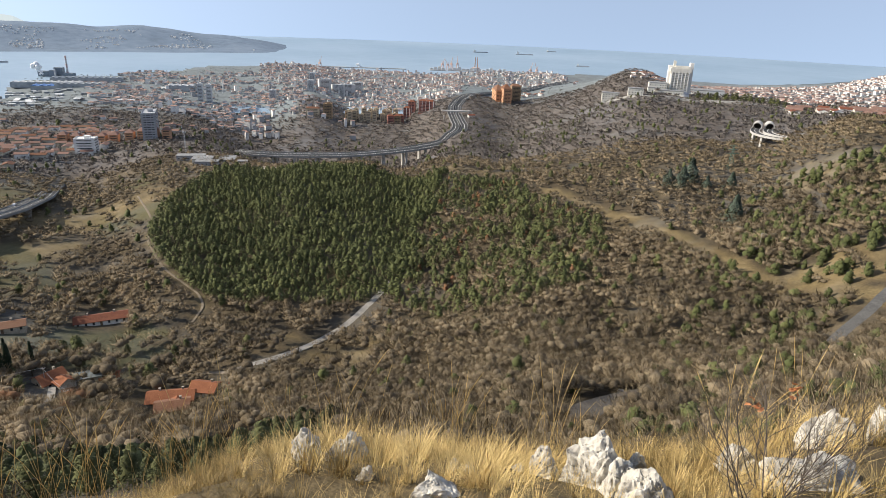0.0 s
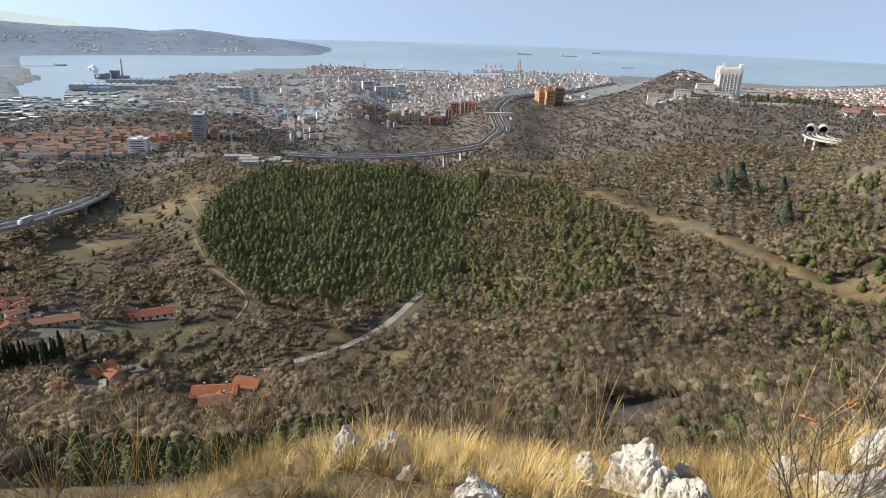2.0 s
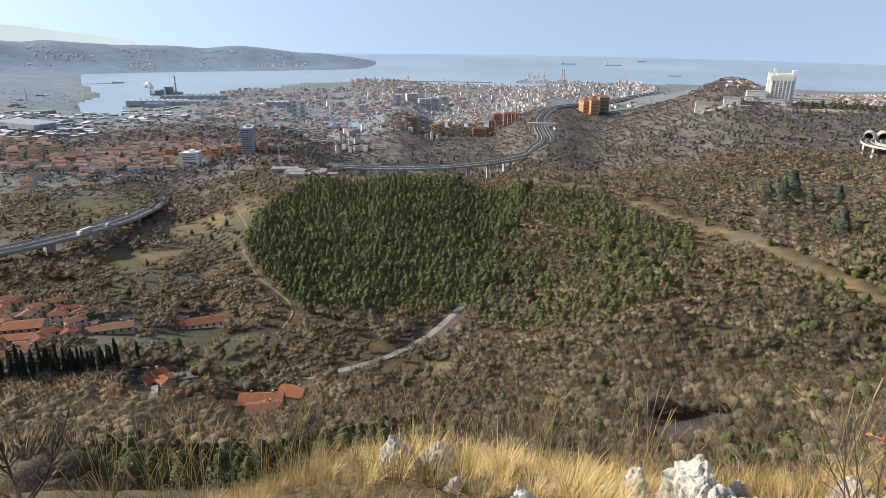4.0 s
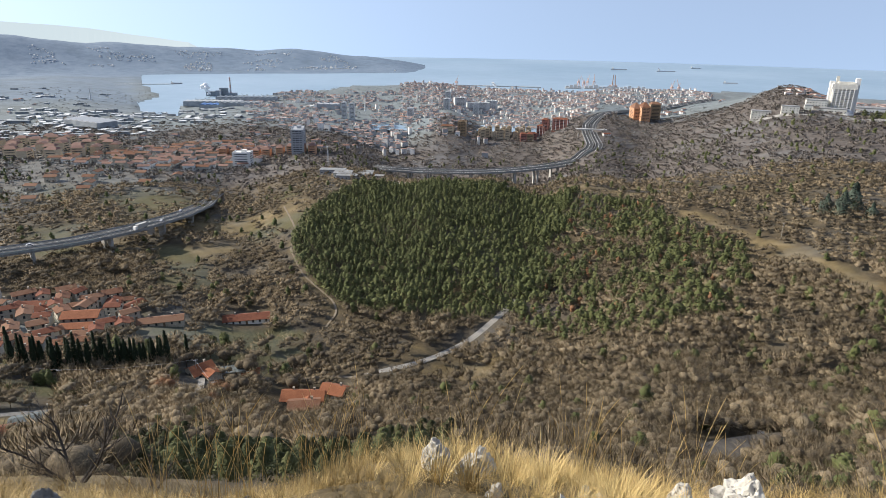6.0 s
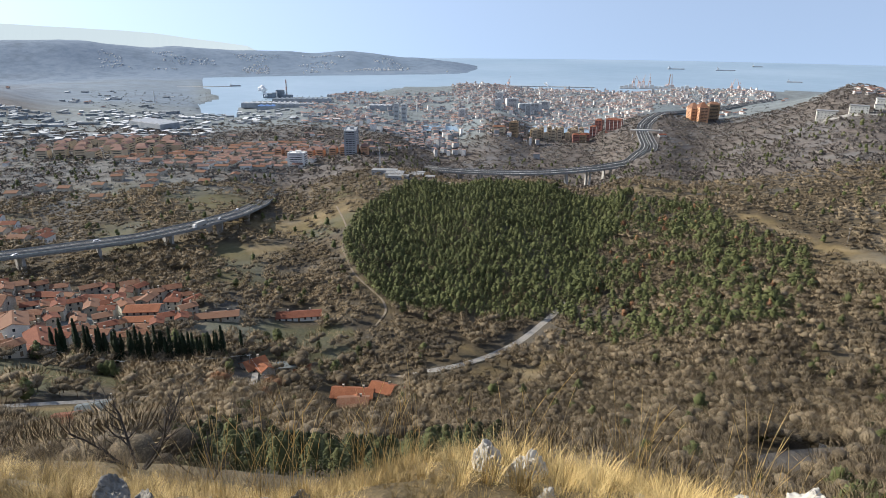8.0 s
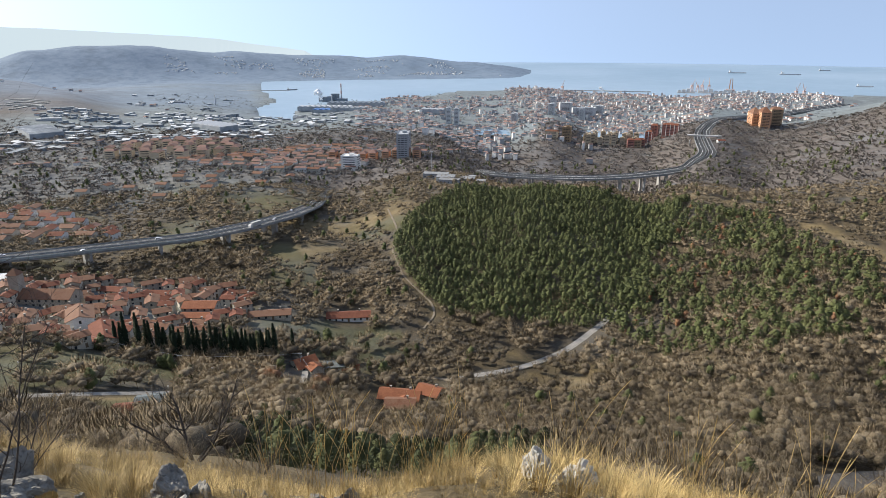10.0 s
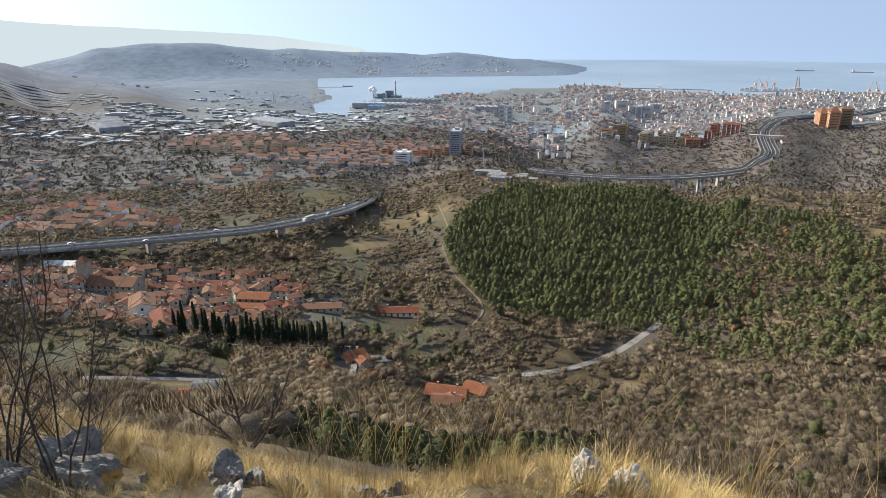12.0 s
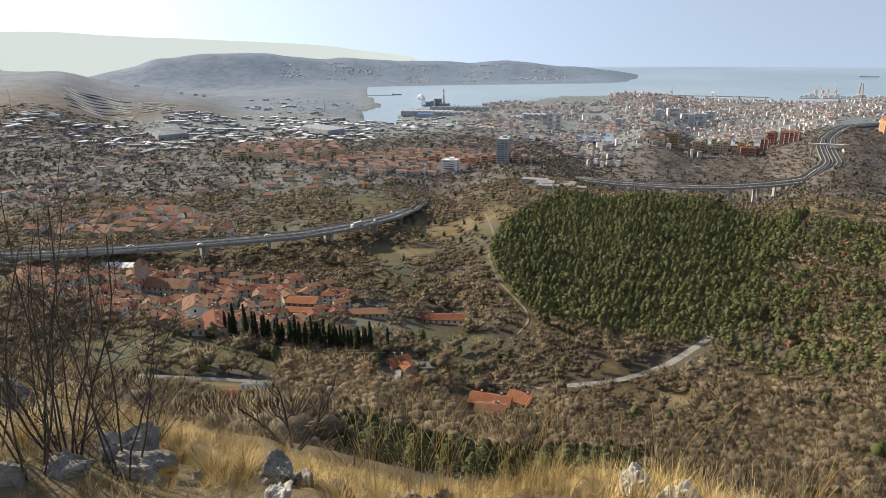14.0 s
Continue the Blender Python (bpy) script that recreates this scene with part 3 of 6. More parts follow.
def foliage(name, rows, material):
    """A mesh object of rows of place, normal and tone."""
    ob = from_arrays(name, rows[:, :3], np.arange(len(rows)).reshape(-1, 3), material)
    ob.data.polygons.foreach_set("use_smooth", np.ones(len(ob.data.polygons), bool))
    ob.data.normals_split_custom_set_from_vertices(rows[:, 3:6].astype(np.float32))
    float_attribute(ob, "tone", rows[:, 6])
    return ob


def plant(name, kinds, places, scales, tones, material, label, category, sink=0.0):
    """One object of many plants: each place takes one of the kinds, turned and scaled."""
    g = np.random.default_rng(len(places))
    which, turn = g.integers(len(kinds), size=len(places)), g.uniform(0, 2 * np.pi, len(places))
    z = height(places) - sink
    rows = []
    for n, kind in enumerate(kinds):
        sel = which == n
        c, s, q = np.cos(turn[sel])[:, None], np.sin(turn[sel])[:, None], scales[sel][:, None]
        v = kind.reshape(1, -1, kind.shape[-1])
        wide = q * g.uniform(0.85, 1.2, q.shape)
        x = (v[..., 0] * c - v[..., 1] * s) * wide + places[sel][:, 0:1]
        y = (v[..., 0] * s + v[..., 1] * c) * wide + places[sel][:, 1:2]
        nx, ny = v[..., 3] * c - v[..., 4] * s, v[..., 3] * s + v[..., 4] * c
        rows.append(np.stack([x, y, v[..., 2] * q + z[sel][:, None], nx, ny, v[..., 5] + 0 * x, v[..., 6] + tones[sel][:, None]], -1).reshape(-1, 7))
    return tagged(foliage(name, np.concatenate(rows), material), label, category, kind="stuff")


def strewn(r0, r1, b0, b1, cell, seed):
    """Places strewn evenly over a sector, about one for each cell x cell metres."""
    g = np.random.default_rng(seed)
    n = int((r1 ** 2 - r0 ** 2) * radians(b1 - b0) / 2 / cell ** 2)
    r = np.sqrt(g.uniform(r0 ** 2, r1 ** 2, n))
    return around(g.uniform(b0, b1, n), r)


ROADS = [(LANE, 5.5), (PATH, 3.5), (VILLAGE_ROAD, 3.0), (RIGHT_ROAD, 5.0), (VIADUCT[:2], 6.0), (HIGH_VIADUCT, 12.0), (CAR_PARK, 8.0), (FIREBREAK, 3.0)]


HOUSE_GAPS = [(-103, 213, 13), (-91.5, 218, 9), (-99, 204.5, 10), (-150, 214, 10), (-139, 223, 9), (-171, 290, 16), (-204, 263, 14), (-146, 127, 8), (-140, 113, 6)]


def free(xy, gap=2.0):
    ok = np.ones(len(xy), bool)
    for line, half in ROADS:
        ok &= line_distance(xy, line) > half + gap
    for f in FIELDS:
        ok &= ~inside(xy, f)
    # kept clear round each house, and towards the camera so that it shows
    for hx, hy, reach in HOUSE_GAPS:
        for near, wide in ((1.0, reach), (0.94, reach * 0.8)):
            ok &= np.hypot(xy[:, 0] - hx * near, xy[:, 1] - hy * near) > wide
    return ok & ~inside(xy, VILLAGE)


def open_land(xy):
    dry, green, town, far = grown(xy)
    return np.maximum(dry, green)


def spaced(p, gap):
    """Thins places so that no two stand closer than about the gap."""
    cells, out = {}, []
    for i, (x, y) in enumerate(p):
        k = (int(x // gap), int(y // gap))
        if all(math.hypot(x - p[j][0], y - p[j][1]) > gap for dx in (-1, 0, 1) for dy in (-1, 0, 1) for j in cells.get((k[0] + dx, k[1] + dy), ())):
            cells.setdefault(k, []).append(i)
            out.append(i)
    return p[out]


def needles_mixed(p):
    """The eastern part of the wood, where pines stand among leafless trees."""
    return p[:, 0] > -24 + 0.1 * (p[:, 1] - 340) + waves(p, 30.0) * 6


pines_in = np.array(PINES, float)
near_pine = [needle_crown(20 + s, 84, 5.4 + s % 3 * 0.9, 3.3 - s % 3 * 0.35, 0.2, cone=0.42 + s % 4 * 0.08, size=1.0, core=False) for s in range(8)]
near_bare = [bare_crown(40 + s, 500, 5, 0.038, 6.8, 4.8, limbs=14, core=0.55, core_shade=-0.45) for s in range(8)]
mid_bare = [bare_crown(60 + s, 190, 3, 0.086, 6.2, 4.8, limbs=4, core=0.5, core_shade=-0.4) for s in range(8)]
rear_bare = [bare_crown(70 + s, 62, 2, 0.16, 5.0, 5.0, trunk=False, core=0.5, core_shade=-0.3) for s in range(6)]
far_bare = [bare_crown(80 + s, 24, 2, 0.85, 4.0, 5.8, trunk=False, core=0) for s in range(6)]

p = spaced(strewn(270, 640, -40, 20, 1.9, 1), 2.6)
p = p[inside(p, pines_in)]
mixed = needles_mixed(p)
keep = ~mixed | (rng.uniform(size=len(p)) < 0.46 + 0.34 * waves(p, 24.0, 5.0))
p, mixed = p[keep], mixed[keep]
edge = np.abs(p[:, 0] - (-24 + 0.1 * (p[:, 1] - 340))) < 9
plant("pine_forest", near_pine, p, rng.uniform(0.6, 1.3, len(p)) * np.where(edge, 1.2, np.where(mixed, 1.12, 1.0)), np.where(mixed, rng.normal(-0.05, 0.45, len(p)), rng.normal(0.0, 0.22, len(p))) + waves(p, 45.0, 2.0) * 0.15, m_pine,
      "dense dark green pine plantation on the valley knoll", "pine forest")


def woods(kinds, r0, r1, cell, seed, label):
    p = spaced(strewn(r0, r1, -70, 40, cell * 0.62, seed), cell * 0.86)
    bear, far_off = np.degrees(np.arctan2(p[:, 0], p[:, 1])), np.hypot(p[:, 0], p[:, 1])
    pine_slope = (bear > -44) & (bear < -9) & (far_off < 148 + 10 * waves(p, 18.0))
    p = p[free(p) & (~inside(p, pines_in) | needles_mixed(p)) & (rng.uniform(size=len(p)) > np.maximum(open_land(p) * 0.90, pine_slope * 1.01))]
    patch = waves(p, 22.0, 3.0) * 0.22 + waves(p, 75.0, 6.0) * 0.25
    scales = rng.uniform(0.72, 1.25, len(p)) * (1 + 0.22 * waves(p, 40.0, 8.0)) * np.where(inside(p, pines_in), 0.82, 1.0)
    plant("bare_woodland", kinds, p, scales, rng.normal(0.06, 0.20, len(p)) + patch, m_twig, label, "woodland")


woods(near_bare, 60, 225, 5.4, 2, "leafless grey-brown winter woodland covering the slope")
woods(mid_bare, 225, 440, 5.6, 3, "leafless brown woodland on the valley floor")
woods(rear_bare, 440, 700, 6.4, 4, "leafless brown woodland on the knoll and ridge")
p = strewn(690, 1500, -70, 40, 9.8, 5)
p = p[free(p) & (rng.uniform(size=len(p)) > np.maximum(open_land(p) * 0.8, np.clip(grown(p)[2] * 1.6 - 0.75, 0, 0.88)))]
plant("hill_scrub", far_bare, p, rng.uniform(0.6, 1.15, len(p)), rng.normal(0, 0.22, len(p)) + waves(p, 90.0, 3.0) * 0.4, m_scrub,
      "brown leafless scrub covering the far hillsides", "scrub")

# russet oaks that keep their dead leaves, among the pines
m_russet = surface("russet_leaves", [(0.14, 0.070, 0.035), (0.20, 0.105, 0.052), (0.27, 0.150, 0.080)], 0.5, bump=0, tone=0.2)
p = strewn(290, 560, -12, 16, 17.0, 95)
p = p[inside(p, pines_in) & needles_mixed(p)]
plant("russet_oaks", [needle_crown(190 + s, 60, 5.5, 2.6, 0.25, cone=0.4, size=0.9) for s in range(3)], p, rng.uniform(0.6, 1.1, len(p)), rng.normal(0, 0.4, len(p)), m_russet,
      "oaks still hung with russet leaves among the pines", "oaks")

# green pines and ivy-clad scrub on the slope under the ledge
close_pine = [needle_crown(125 + s, 620, 6.6, 3.1, 0.10, cone=0.5, size=0.42, core=False) for s in range(5)]
p = spaced(strewn(70, 160, -43, -10, 3.4, 11), 3.8)
p = p[waves(p, 26.0, 1.0) > -0.45]
plant("slope_pines", close_pine, p, rng.uniform(0.65, 1.2, len(p)), rng.normal(-0.2, 0.45, len(p)), m_shaded_pine, "close-set dark green pines on the slope below the ledge", "pines")
low_pine = [needle_crown(120 + s, 130, 6.0, 2.6, 0.12, cone=0.5, size=0.62) for s in range(5)]
p = np.concatenate([strewn(80, 150, -64, -46, 9.0, 17), strewn(100, 200, 20, 40, 5.5, 12), strewn(200, 330, 24, 40, 9.0, 13), strewn(330, 470, 26, 40, 6.0, 16), strewn(100, 400, -66, 38, 16.0, 14)])
p = p[free(p) & (rng.uniform(size=len(p)) < 0.75)]
p = p[(waves(p, 26.0, 1.0) > -0.5)]
plant("slope_pines", low_pine, p, rng.uniform(0.75, 1.35, len(p)), rng.normal(-0.2, 0.5, len(p)), m_pine, "scattered olive-green pines and ivy on the wooded slope", "pines")
p = strewn(360, 1100, -66, 36, 28.0, 15)
p = p[free(p) & ~inside(p, pines_in)]
plant("hill_evergreens", [needle_crown(140 + s, 24, 6.0, 2.8, 0.1, cone=0.5, size=1.4) for s in range(3)], p, rng.uniform(0.6, 1.2, len(p)), rng.normal(0.1, 0.35, len(p)), m_pine,
      "scattered dark evergreens among brown scrub", "evergreens")

# ---- building blocks for things ----
def box(bm, x, y, z, sx, sy, sz, turn=0.0):
    """A box with its base's middle at x, y, z."""
    m = pose(x, y, z + sz / 2, 0, 0, turn) @ Matrix.Diagonal((sx, sy, sz, 1))
    return bmesh.ops.create_cube(bm, size=1, matrix=m)["verts"]


def prism(bm, points, y0, y1):
    """A solid of an outline in x and z, drawn out from y0 to y1."""
    a = [bm.verts.new((x, y0, z)) for x, z in points]
    b = [bm.verts.new((x, y1, z)) for x, z in points]
    bm.faces.new(a[::-1] if y1 > y0 else a)
    bm.faces.new(b if y1 > y0 else b[::-1])
    for i in range(len(a)):
        k = (i + 1) % len(a)
        bm.faces.new((a[i], a[k], b[k], b[i]))


def tube(bm, a, b, r0, r1, sides=6):
    """A tapered rod from a to b."""
    a, b = Vector(a), Vector(b)
    d = (b - a).normalized()
    u = d.orthogonal().normalized()
    v = d.cross(u)
    lo = [bm.verts.new(a + (u * math.cos(k * math.tau / sides) + v * math.sin(k * math.tau / sides)) * r0) for k in range(sides)]
    hi = [bm.verts.new(b + (u * math.cos(k * math.tau / sides) + v * math.sin(k * math.tau / sides)) * r1) for k in range(sides)]
    for k in range(sides):
        n = (k + 1) % sides
        bm.faces.new((lo[k], lo[n], hi[n], hi[k]))
    bm.faces.new(lo[::-1])
    bm.faces.new(hi)


def part(name, bm, material, parent=None, label="", smooth=False):
    """Links a bmesh, or a mesh that already stands, as one object under its thing."""
    if isinstance(bm, bmesh.types.BMesh):
        me = bpy.data.meshes.new(name)
        bmesh.ops.recalc_face_normals(bm, faces=bm.faces[:])
        bm.to_mesh(me)
        bm.free()
        me.materials.append(material)
        if smooth:
            for p in me.polygons:
                p.use_smooth = True
    else:
        me = bm
    ob = new(name, me)
    ob.parent = parent
    if label:
        ob["label"] = label
    return ob


def ground_at(x, y):
    return float(height(np.array([[x, y]]))[0])


def stand(ob, x, y, turn=0.0, lift=0.0):
    ob.matrix_basis = pose(x, y, ground_at(x, y) + lift, 0, 0, turn)
    return ob


def resample(line, step):
    line = np.asarray(line, float)
    seg = np.hypot(*np.diff(line[:, :2], axis=0).T)
    s = np.concatenate([[0], np.cumsum(seg)])
    t = np.linspace(0, s[-1], max(int(s[-1] / step), 2))
    out = np.stack([np.interp(t, s, line[:, k]) for k in range(line.shape[1])], -1)
    for _ in range(int(14 / step) + 1):
        out[1:-1] = (out[:-2] + 2 * out[1:-1] + out[2:]) / 4
    return out


def across(line):
    d = np.gradient(line[:, :2], axis=0)
    d /= np.hypot(d[:, 0], d[:, 1])[:, None] + 1e-9
    return np.stack([d[:, 1], -d[:, 0]], -1)


def ribbon(name, line, offset, width, top, thick, material, parent=None, label=""):
    """A band along a line of x, y, z: its middle offset to the right, with a thickness."""
    n = across(line)
    left, right = line[:, :2] + n * (offset - width / 2), line[:, :2] + n * (offset + width / 2)
    rows = [np.concatenate([e, (line[:, 2] + h)[:, None]], -1) for e, h in ((left, top), (right, top), (right, top - thick), (left, top - thick))]
    v = np.stack(rows, 1).reshape(-1, 3)
    f = []
    for i in range(len(line) - 1):
        for k in range(4):
            f.append((i * 4 + k, i * 4 + (k + 1) % 4, i * 4 + 4 + (k + 1) % 4, i * 4 + 4 + k))
    f += [(0, 1, 2, 3), tuple(len(v) - 1 - np.array((0, 1, 2, 3)))]
    me = bpy.data.meshes.new(name)
    me.from_pydata([tuple(p) for p in v], [], [tuple(int(q) for q in p) for p in f])
    me.materials.append(material)
    return part(name, me, material, parent, label)


def draped(line, step=4.0, lift=0.0):
    line = resample(line, step)
    return np.concatenate([line[:, :2], (height(line[:, :2]) + lift)[:, None]], -1)


# ---- roads ----
m_grey_concrete = surface("weathered_concrete", [(0.16, 0.165, 0.165), (0.23, 0.235, 0.235), (0.30, 0.30, 0.295)], 0.8, bump=0.15, patch=7)
m_paint = surface("road_paint", [(0.62, 0.62, 0.60), (0.74, 0.74, 0.72)], 0.5, bump=0)
m_steel = surface("galvanised_steel", [(0.36, 0.38, 0.40), (0.48, 0.50, 0.52)], 0.6, rough=0.5, metal=0.4, bump=0)
m_screen = surface("noise_screen", [(0.26, 0.30, 0.30), (0.34, 0.38, 0.38)], 2.0, rough=0.4, bump=0)
m_grey_road = surface("grey_road", [(0.085, 0.083, 0.078), (0.115, 0.112, 0.106), (0.155, 0.150, 0.142)], 0.8, bump=0.2, patch=9, specular=0.1)
for name, line, width, material, label in (
        ("lane", LANE, 3.8, m_lane, "pale gravel lane winding between bare trees"),
        ("track", TRACK, 2.0, m_dirt, "narrow dirt track between the farm and the lane"),
        ("footpath", PATH, 1.2, m_dirt, "trodden dirt footpath along the edge of the pine wood"),
        ("village_road", VILLAGE_ROAD, 2.6, m_lane, "pale road past fields below the village"),
        ("slope_road", RIGHT_ROAD, 6.0, m_grey_road, "grey asphalt road curving down the wooded slope")):
    tagged(ribbon(name, draped(line, 3.0), 0, width, 0.30, 0.8, material), label, "road", kind="structure")

# the valley motorway bridge
via_line = resample([(-404, 120, -106.5), (-395, 156, -110), (-385, 172, -112.6), (-374, 205, -118.3), (-364, 248, -126.1), (-344, 298, -132.6), (-315, 334, -134.0), (-298, 372, -134.6),
                     (-303, 431, -142.0), (-325, 495, -152.5), (-350, 548, -160.0), (-368, 585, -166)], 4.0)
viaduct = tagged(new("viaduct"), "long curved motorway viaduct on concrete piers above brown woods", "viaduct")
for side in (-1, 1):
    ribbon("deck", via_line, side * 4.5, 8.4, 0, 1.1, m_grey_concrete, viaduct)
    ribbon("carriageway", via_line, side * 4.5, 7.6, 0.06, 0.05, m_asphalt, viaduct, "dark asphalt carriageway")
    for at in (-3.5, 3.5, 0.0):
        ribbon("lane_line", via_line, side * 4.5 + at, 0.18, 0.075, 0.02, m_paint, viaduct, "white painted line")
    for at in (-4.0, 4.0):
        ribbon("parapet", via_line, side * 4.5 + at, 0.2, 0.7, 0.7, m_grey_concrete, viaduct)
near_half = via_line[:62]
ribbon("noise_screen", near_half, 8.85, 0.2, 1.4, 1.4, m_screen, viaduct, "pale noise screen along the edge")
for i in range(3, 62, 1):
    x, y, z = near_half[i][0] + across(near_half)[i][0] * 9.0, near_half[i][1] + across(near_half)[i][1] * 9.0, near_half[i][2]
    bm = bmesh.new()
    box(bm, x, y, z - 0.4, 0.25, 0.25, 1.9)
    part("screen_post", bm, m_steel, viaduct)
for i in range(8, len(via_line) - 30, 11):
    x, y, z = via_line[i]
    turn = math.degrees(math.atan2(*across(via_line)[i][::-1]))
    base = ground_at(x, y) - 2
    for side in (-1, 1):
        n = across(via_line)[i]
        bm = bmesh.new()
        vs = box(bm, 0, 0, base, 5.5, 1.6, z - 1.5 - base)
        for v in vs:
            if v.co.z < base + 0.1:
                v.co.x *= 0.62
        bm.transform(Matrix.Translation((x + n[0] * side * 4.5, y + n[1] * side * 4.5, 0)) @ pose(0, 0, 0, 0, 0, turn))
        part("pier", bm, m_concrete, viaduct)

# the far motorway: a bridge behind the knoll, then a cutting up the hill
high_line = [(-296.2, 881.6, -192.4), (-272.1, 873.6, -192.3), (-225.7, 871.2, -192.1), (-193.1, 868.8, -190.5), (-153.9, 866.4, -188.3), (-116.8, 867.2, -185.3), (-81.6, 874.2, -182.2), (-47.7, 888.7, -179.2), (-21.1, 914.7, -178.3), (-2.2, 945.0, -178.7)]
for x, y in ((7, 968), (17, 1000), (20, 1040), (15, 1117), (10, 1195), (11, 1285), (22, 1374), (40, 1469), (80, 1568), (150, 1660), (262, 1738), (325, 1806)):
    high_line.append((x, y, ground_at(x, y) + 2.2))
high_line = resample(high_line, 6.0)
far_road = tagged(new("motorway"), "two-carriageway motorway bridge that climbs the brown hill", "motorway")
for side in (-1, 1):
    ribbon("deck", high_line, side * 7, 11, 0, 1.6, m_grey_concrete, far_road)
    ribbon("carriageway", high_line, side * 7, 9.6, 0.08, 0.05, m_asphalt, far_road, "grey asphalt carriageway")
    ribbon("lane_line", high_line, side * 7, 0.4, 0.12, 0.03, m_paint, far_road, "white painted line")
    for at in (-5.2, 5.2):
        ribbon("parapet", high_line, side * 7 + at, 0.5, 0.9, 0.9, m_grey_concrete, far_road)
for i in range(4, len(high_line)):
    x, y, z = high_line[i]
    if i % 5 == 0 and z - ground_at(x, y) > 5:
        for side in (-1, 1):
            n = across(high_line)[i]
            bm = bmesh.new()
            box(bm, x + n[0] * side * 7, y + n[1] * side * 7, ground_at(x, y) - 4, 4.2, 2.2, z - ground_at(x, y) + 2.3, math.degrees(math.atan2(n[1], n[0])))
            part("pier", bm, m_concrete, far_road)
bm = bmesh.new()
box(bm, 14, 1172, ground_at(14, 1172) + 8.5, 54, 7, 1.6, 4)
over = tagged(part("overpass", bm, m_concrete), "concrete road bridge crossing over the motorway", "bridge")
for dx in (-22, 0, 22):
    bm = bmesh.new()
    box(bm, 14 + dx, 1172 + dx * 0.07, ground_at(14 + dx, 1172) - 1, 1.6, 5, 9.8, 4)
    part("pier", bm, m_concrete, over)
m_car = surface("car_paint", [(0.05, 0.05, 0.055), (0.55, 0.55, 0.56)], 0.01, rough=0.25, bump=0, each=0.8, patch=500, patch_mix=1.0, specular=0.5)
m_tyre = surface("rubber", [(0.02, 0.02, 0.02), (0.03, 0.03, 0.03)], 0.1, bump=0)


def car(x, y, z, turn, length=4.3, tall=1.5, label="small car parked or driving on the road"):
    thing = tagged(new("car"), label, "car")
    bm = bmesh.new()
    prism(bm, [(-length / 2, 0.35), (length / 2, 0.35), (length / 2, 0.8), (length * 0.28, 0.95), (length * 0.12, tall), (-length * 0.36, tall), (-length * 0.48, 0.95)], -0.85, 0.85)
    part("body", bm, m_car, thing)
    bm = bmesh.new()
    prism(bm, [(length * 0.26, 0.98), (length * 0.13, tall - 0.08), (-length * 0.34, tall - 0.08), (-length * 0.44, 0.98)], -0.87, 0.87)
    part("windows", bm, m_glass, thing)
    for wx in (-length * 0.31, length * 0.31):
        for wy in (-0.8, 0.8):
            bm = bmesh.new()
            tube(bm, (wx, wy - 0.1, 0.32), (wx, wy + 0.1, 0.32), 0.32, 0.32, 10)
            part("wheel", bm, m_tyre, thing)
    thing.matrix_basis = pose(x, y, z, 0, 0, turn)
    return thing


def on_line(line, i, off):
    n = across(line)[i]
    return line[i][0] + n[0] * off, line[i][1] + n[1] * off, line[i][2] + 0.07, math.degrees(math.atan2(n[0], -n[1])) + (180 if off > 0 else 0)


for i, off in ((40, 6.4), (52, -2.8), (75, 2.8), (88, -6.2), (30, -3)):
    car(*on_line(via_line, i, off))
big = tagged(new("lorry"), "white box lorry driving on the viaduct", "lorry")
bm = bmesh.new()
box(bm, -1, 0, 1.0, 8.5, 2.5, 2.9)
part("cargo_box", bm, m_concrete, big)
bm = bmesh.new()
prism(bm, [(3.5, 0.5), (5.4, 0.5), (5.4, 1.8), (5.0, 3.0), (3.5, 3.0)], -1.2, 1.2)
part("cab", bm, m_white, big)
for wx in (-4, -2.8, 4.4):
    for wy in (-1.05, 1.05):
        bm = bmesh.new()
        tube(bm, (wx, wy - 0.15, 0.5), (wx, wy + 0.15, 0.5), 0.5, 0.5, 10)
        part("wheel", bm, m_tyre, big)
big.matrix_basis = pose(*on_line(via_line, 68, 6.4)[:3], 0, 0, on_line(via_line, 68, 6.4)[3])

# ---- houses ----
m_roof_bright = surface("new_roof_tiles", [(0.17, 0.062, 0.030), (0.23, 0.085, 0.040), (0.29, 0.120, 0.060)], 0.4, bump=0.3, patch=4)
m_roof_red = surface("red_roof_tiles", [(0.105, 0.036, 0.021), (0.155, 0.053, 0.029), (0.210, 0.082, 0.044)], 0.4, bump=0.3, patch=4)
m_roof_far = surface("muted_roof_tiles", [(0.140, 0.085, 0.070), (0.180, 0.105, 0.082), (0.225, 0.135, 0.105)], 0.6, bump=0.2, patch=6, each=0.15)
m_stone = surface("stone_wall", [(0.22, 0.20, 0.165), (0.33, 0.30, 0.25), (0.43, 0.40, 0.34)], 0.35, bump=0.5, patch=3)
m_wood = surface("weathered_wood", [(0.10, 0.07, 0.045), (0.17, 0.12, 0.075), (0.24, 0.18, 0.12)], 0.2, bump=0.3)
m_sheet_roof = surface("grey_sheet_roof", [(0.085, 0.100, 0.105), (0.120, 0.140, 0.142), (0.165, 0.180, 0.180)], 0.5, bump=0.2, patch=3)
m_grey_wall = surface("grey_green_render", [(0.28, 0.31, 0.29), (0.36, 0.39, 0.36)], 0.7, bump=0.1)
bm = bmesh.new()
box(bm, 0, 0, 0, 1.0, 0.10, 1.35)
window_mesh = part("window", bm, m_glass).data
bpy.data.objects.remove(bpy.data.objects["window"])
bm = bmesh.new()
box(bm, 0, 0, 0, 1.1, 0.12, 2.1)
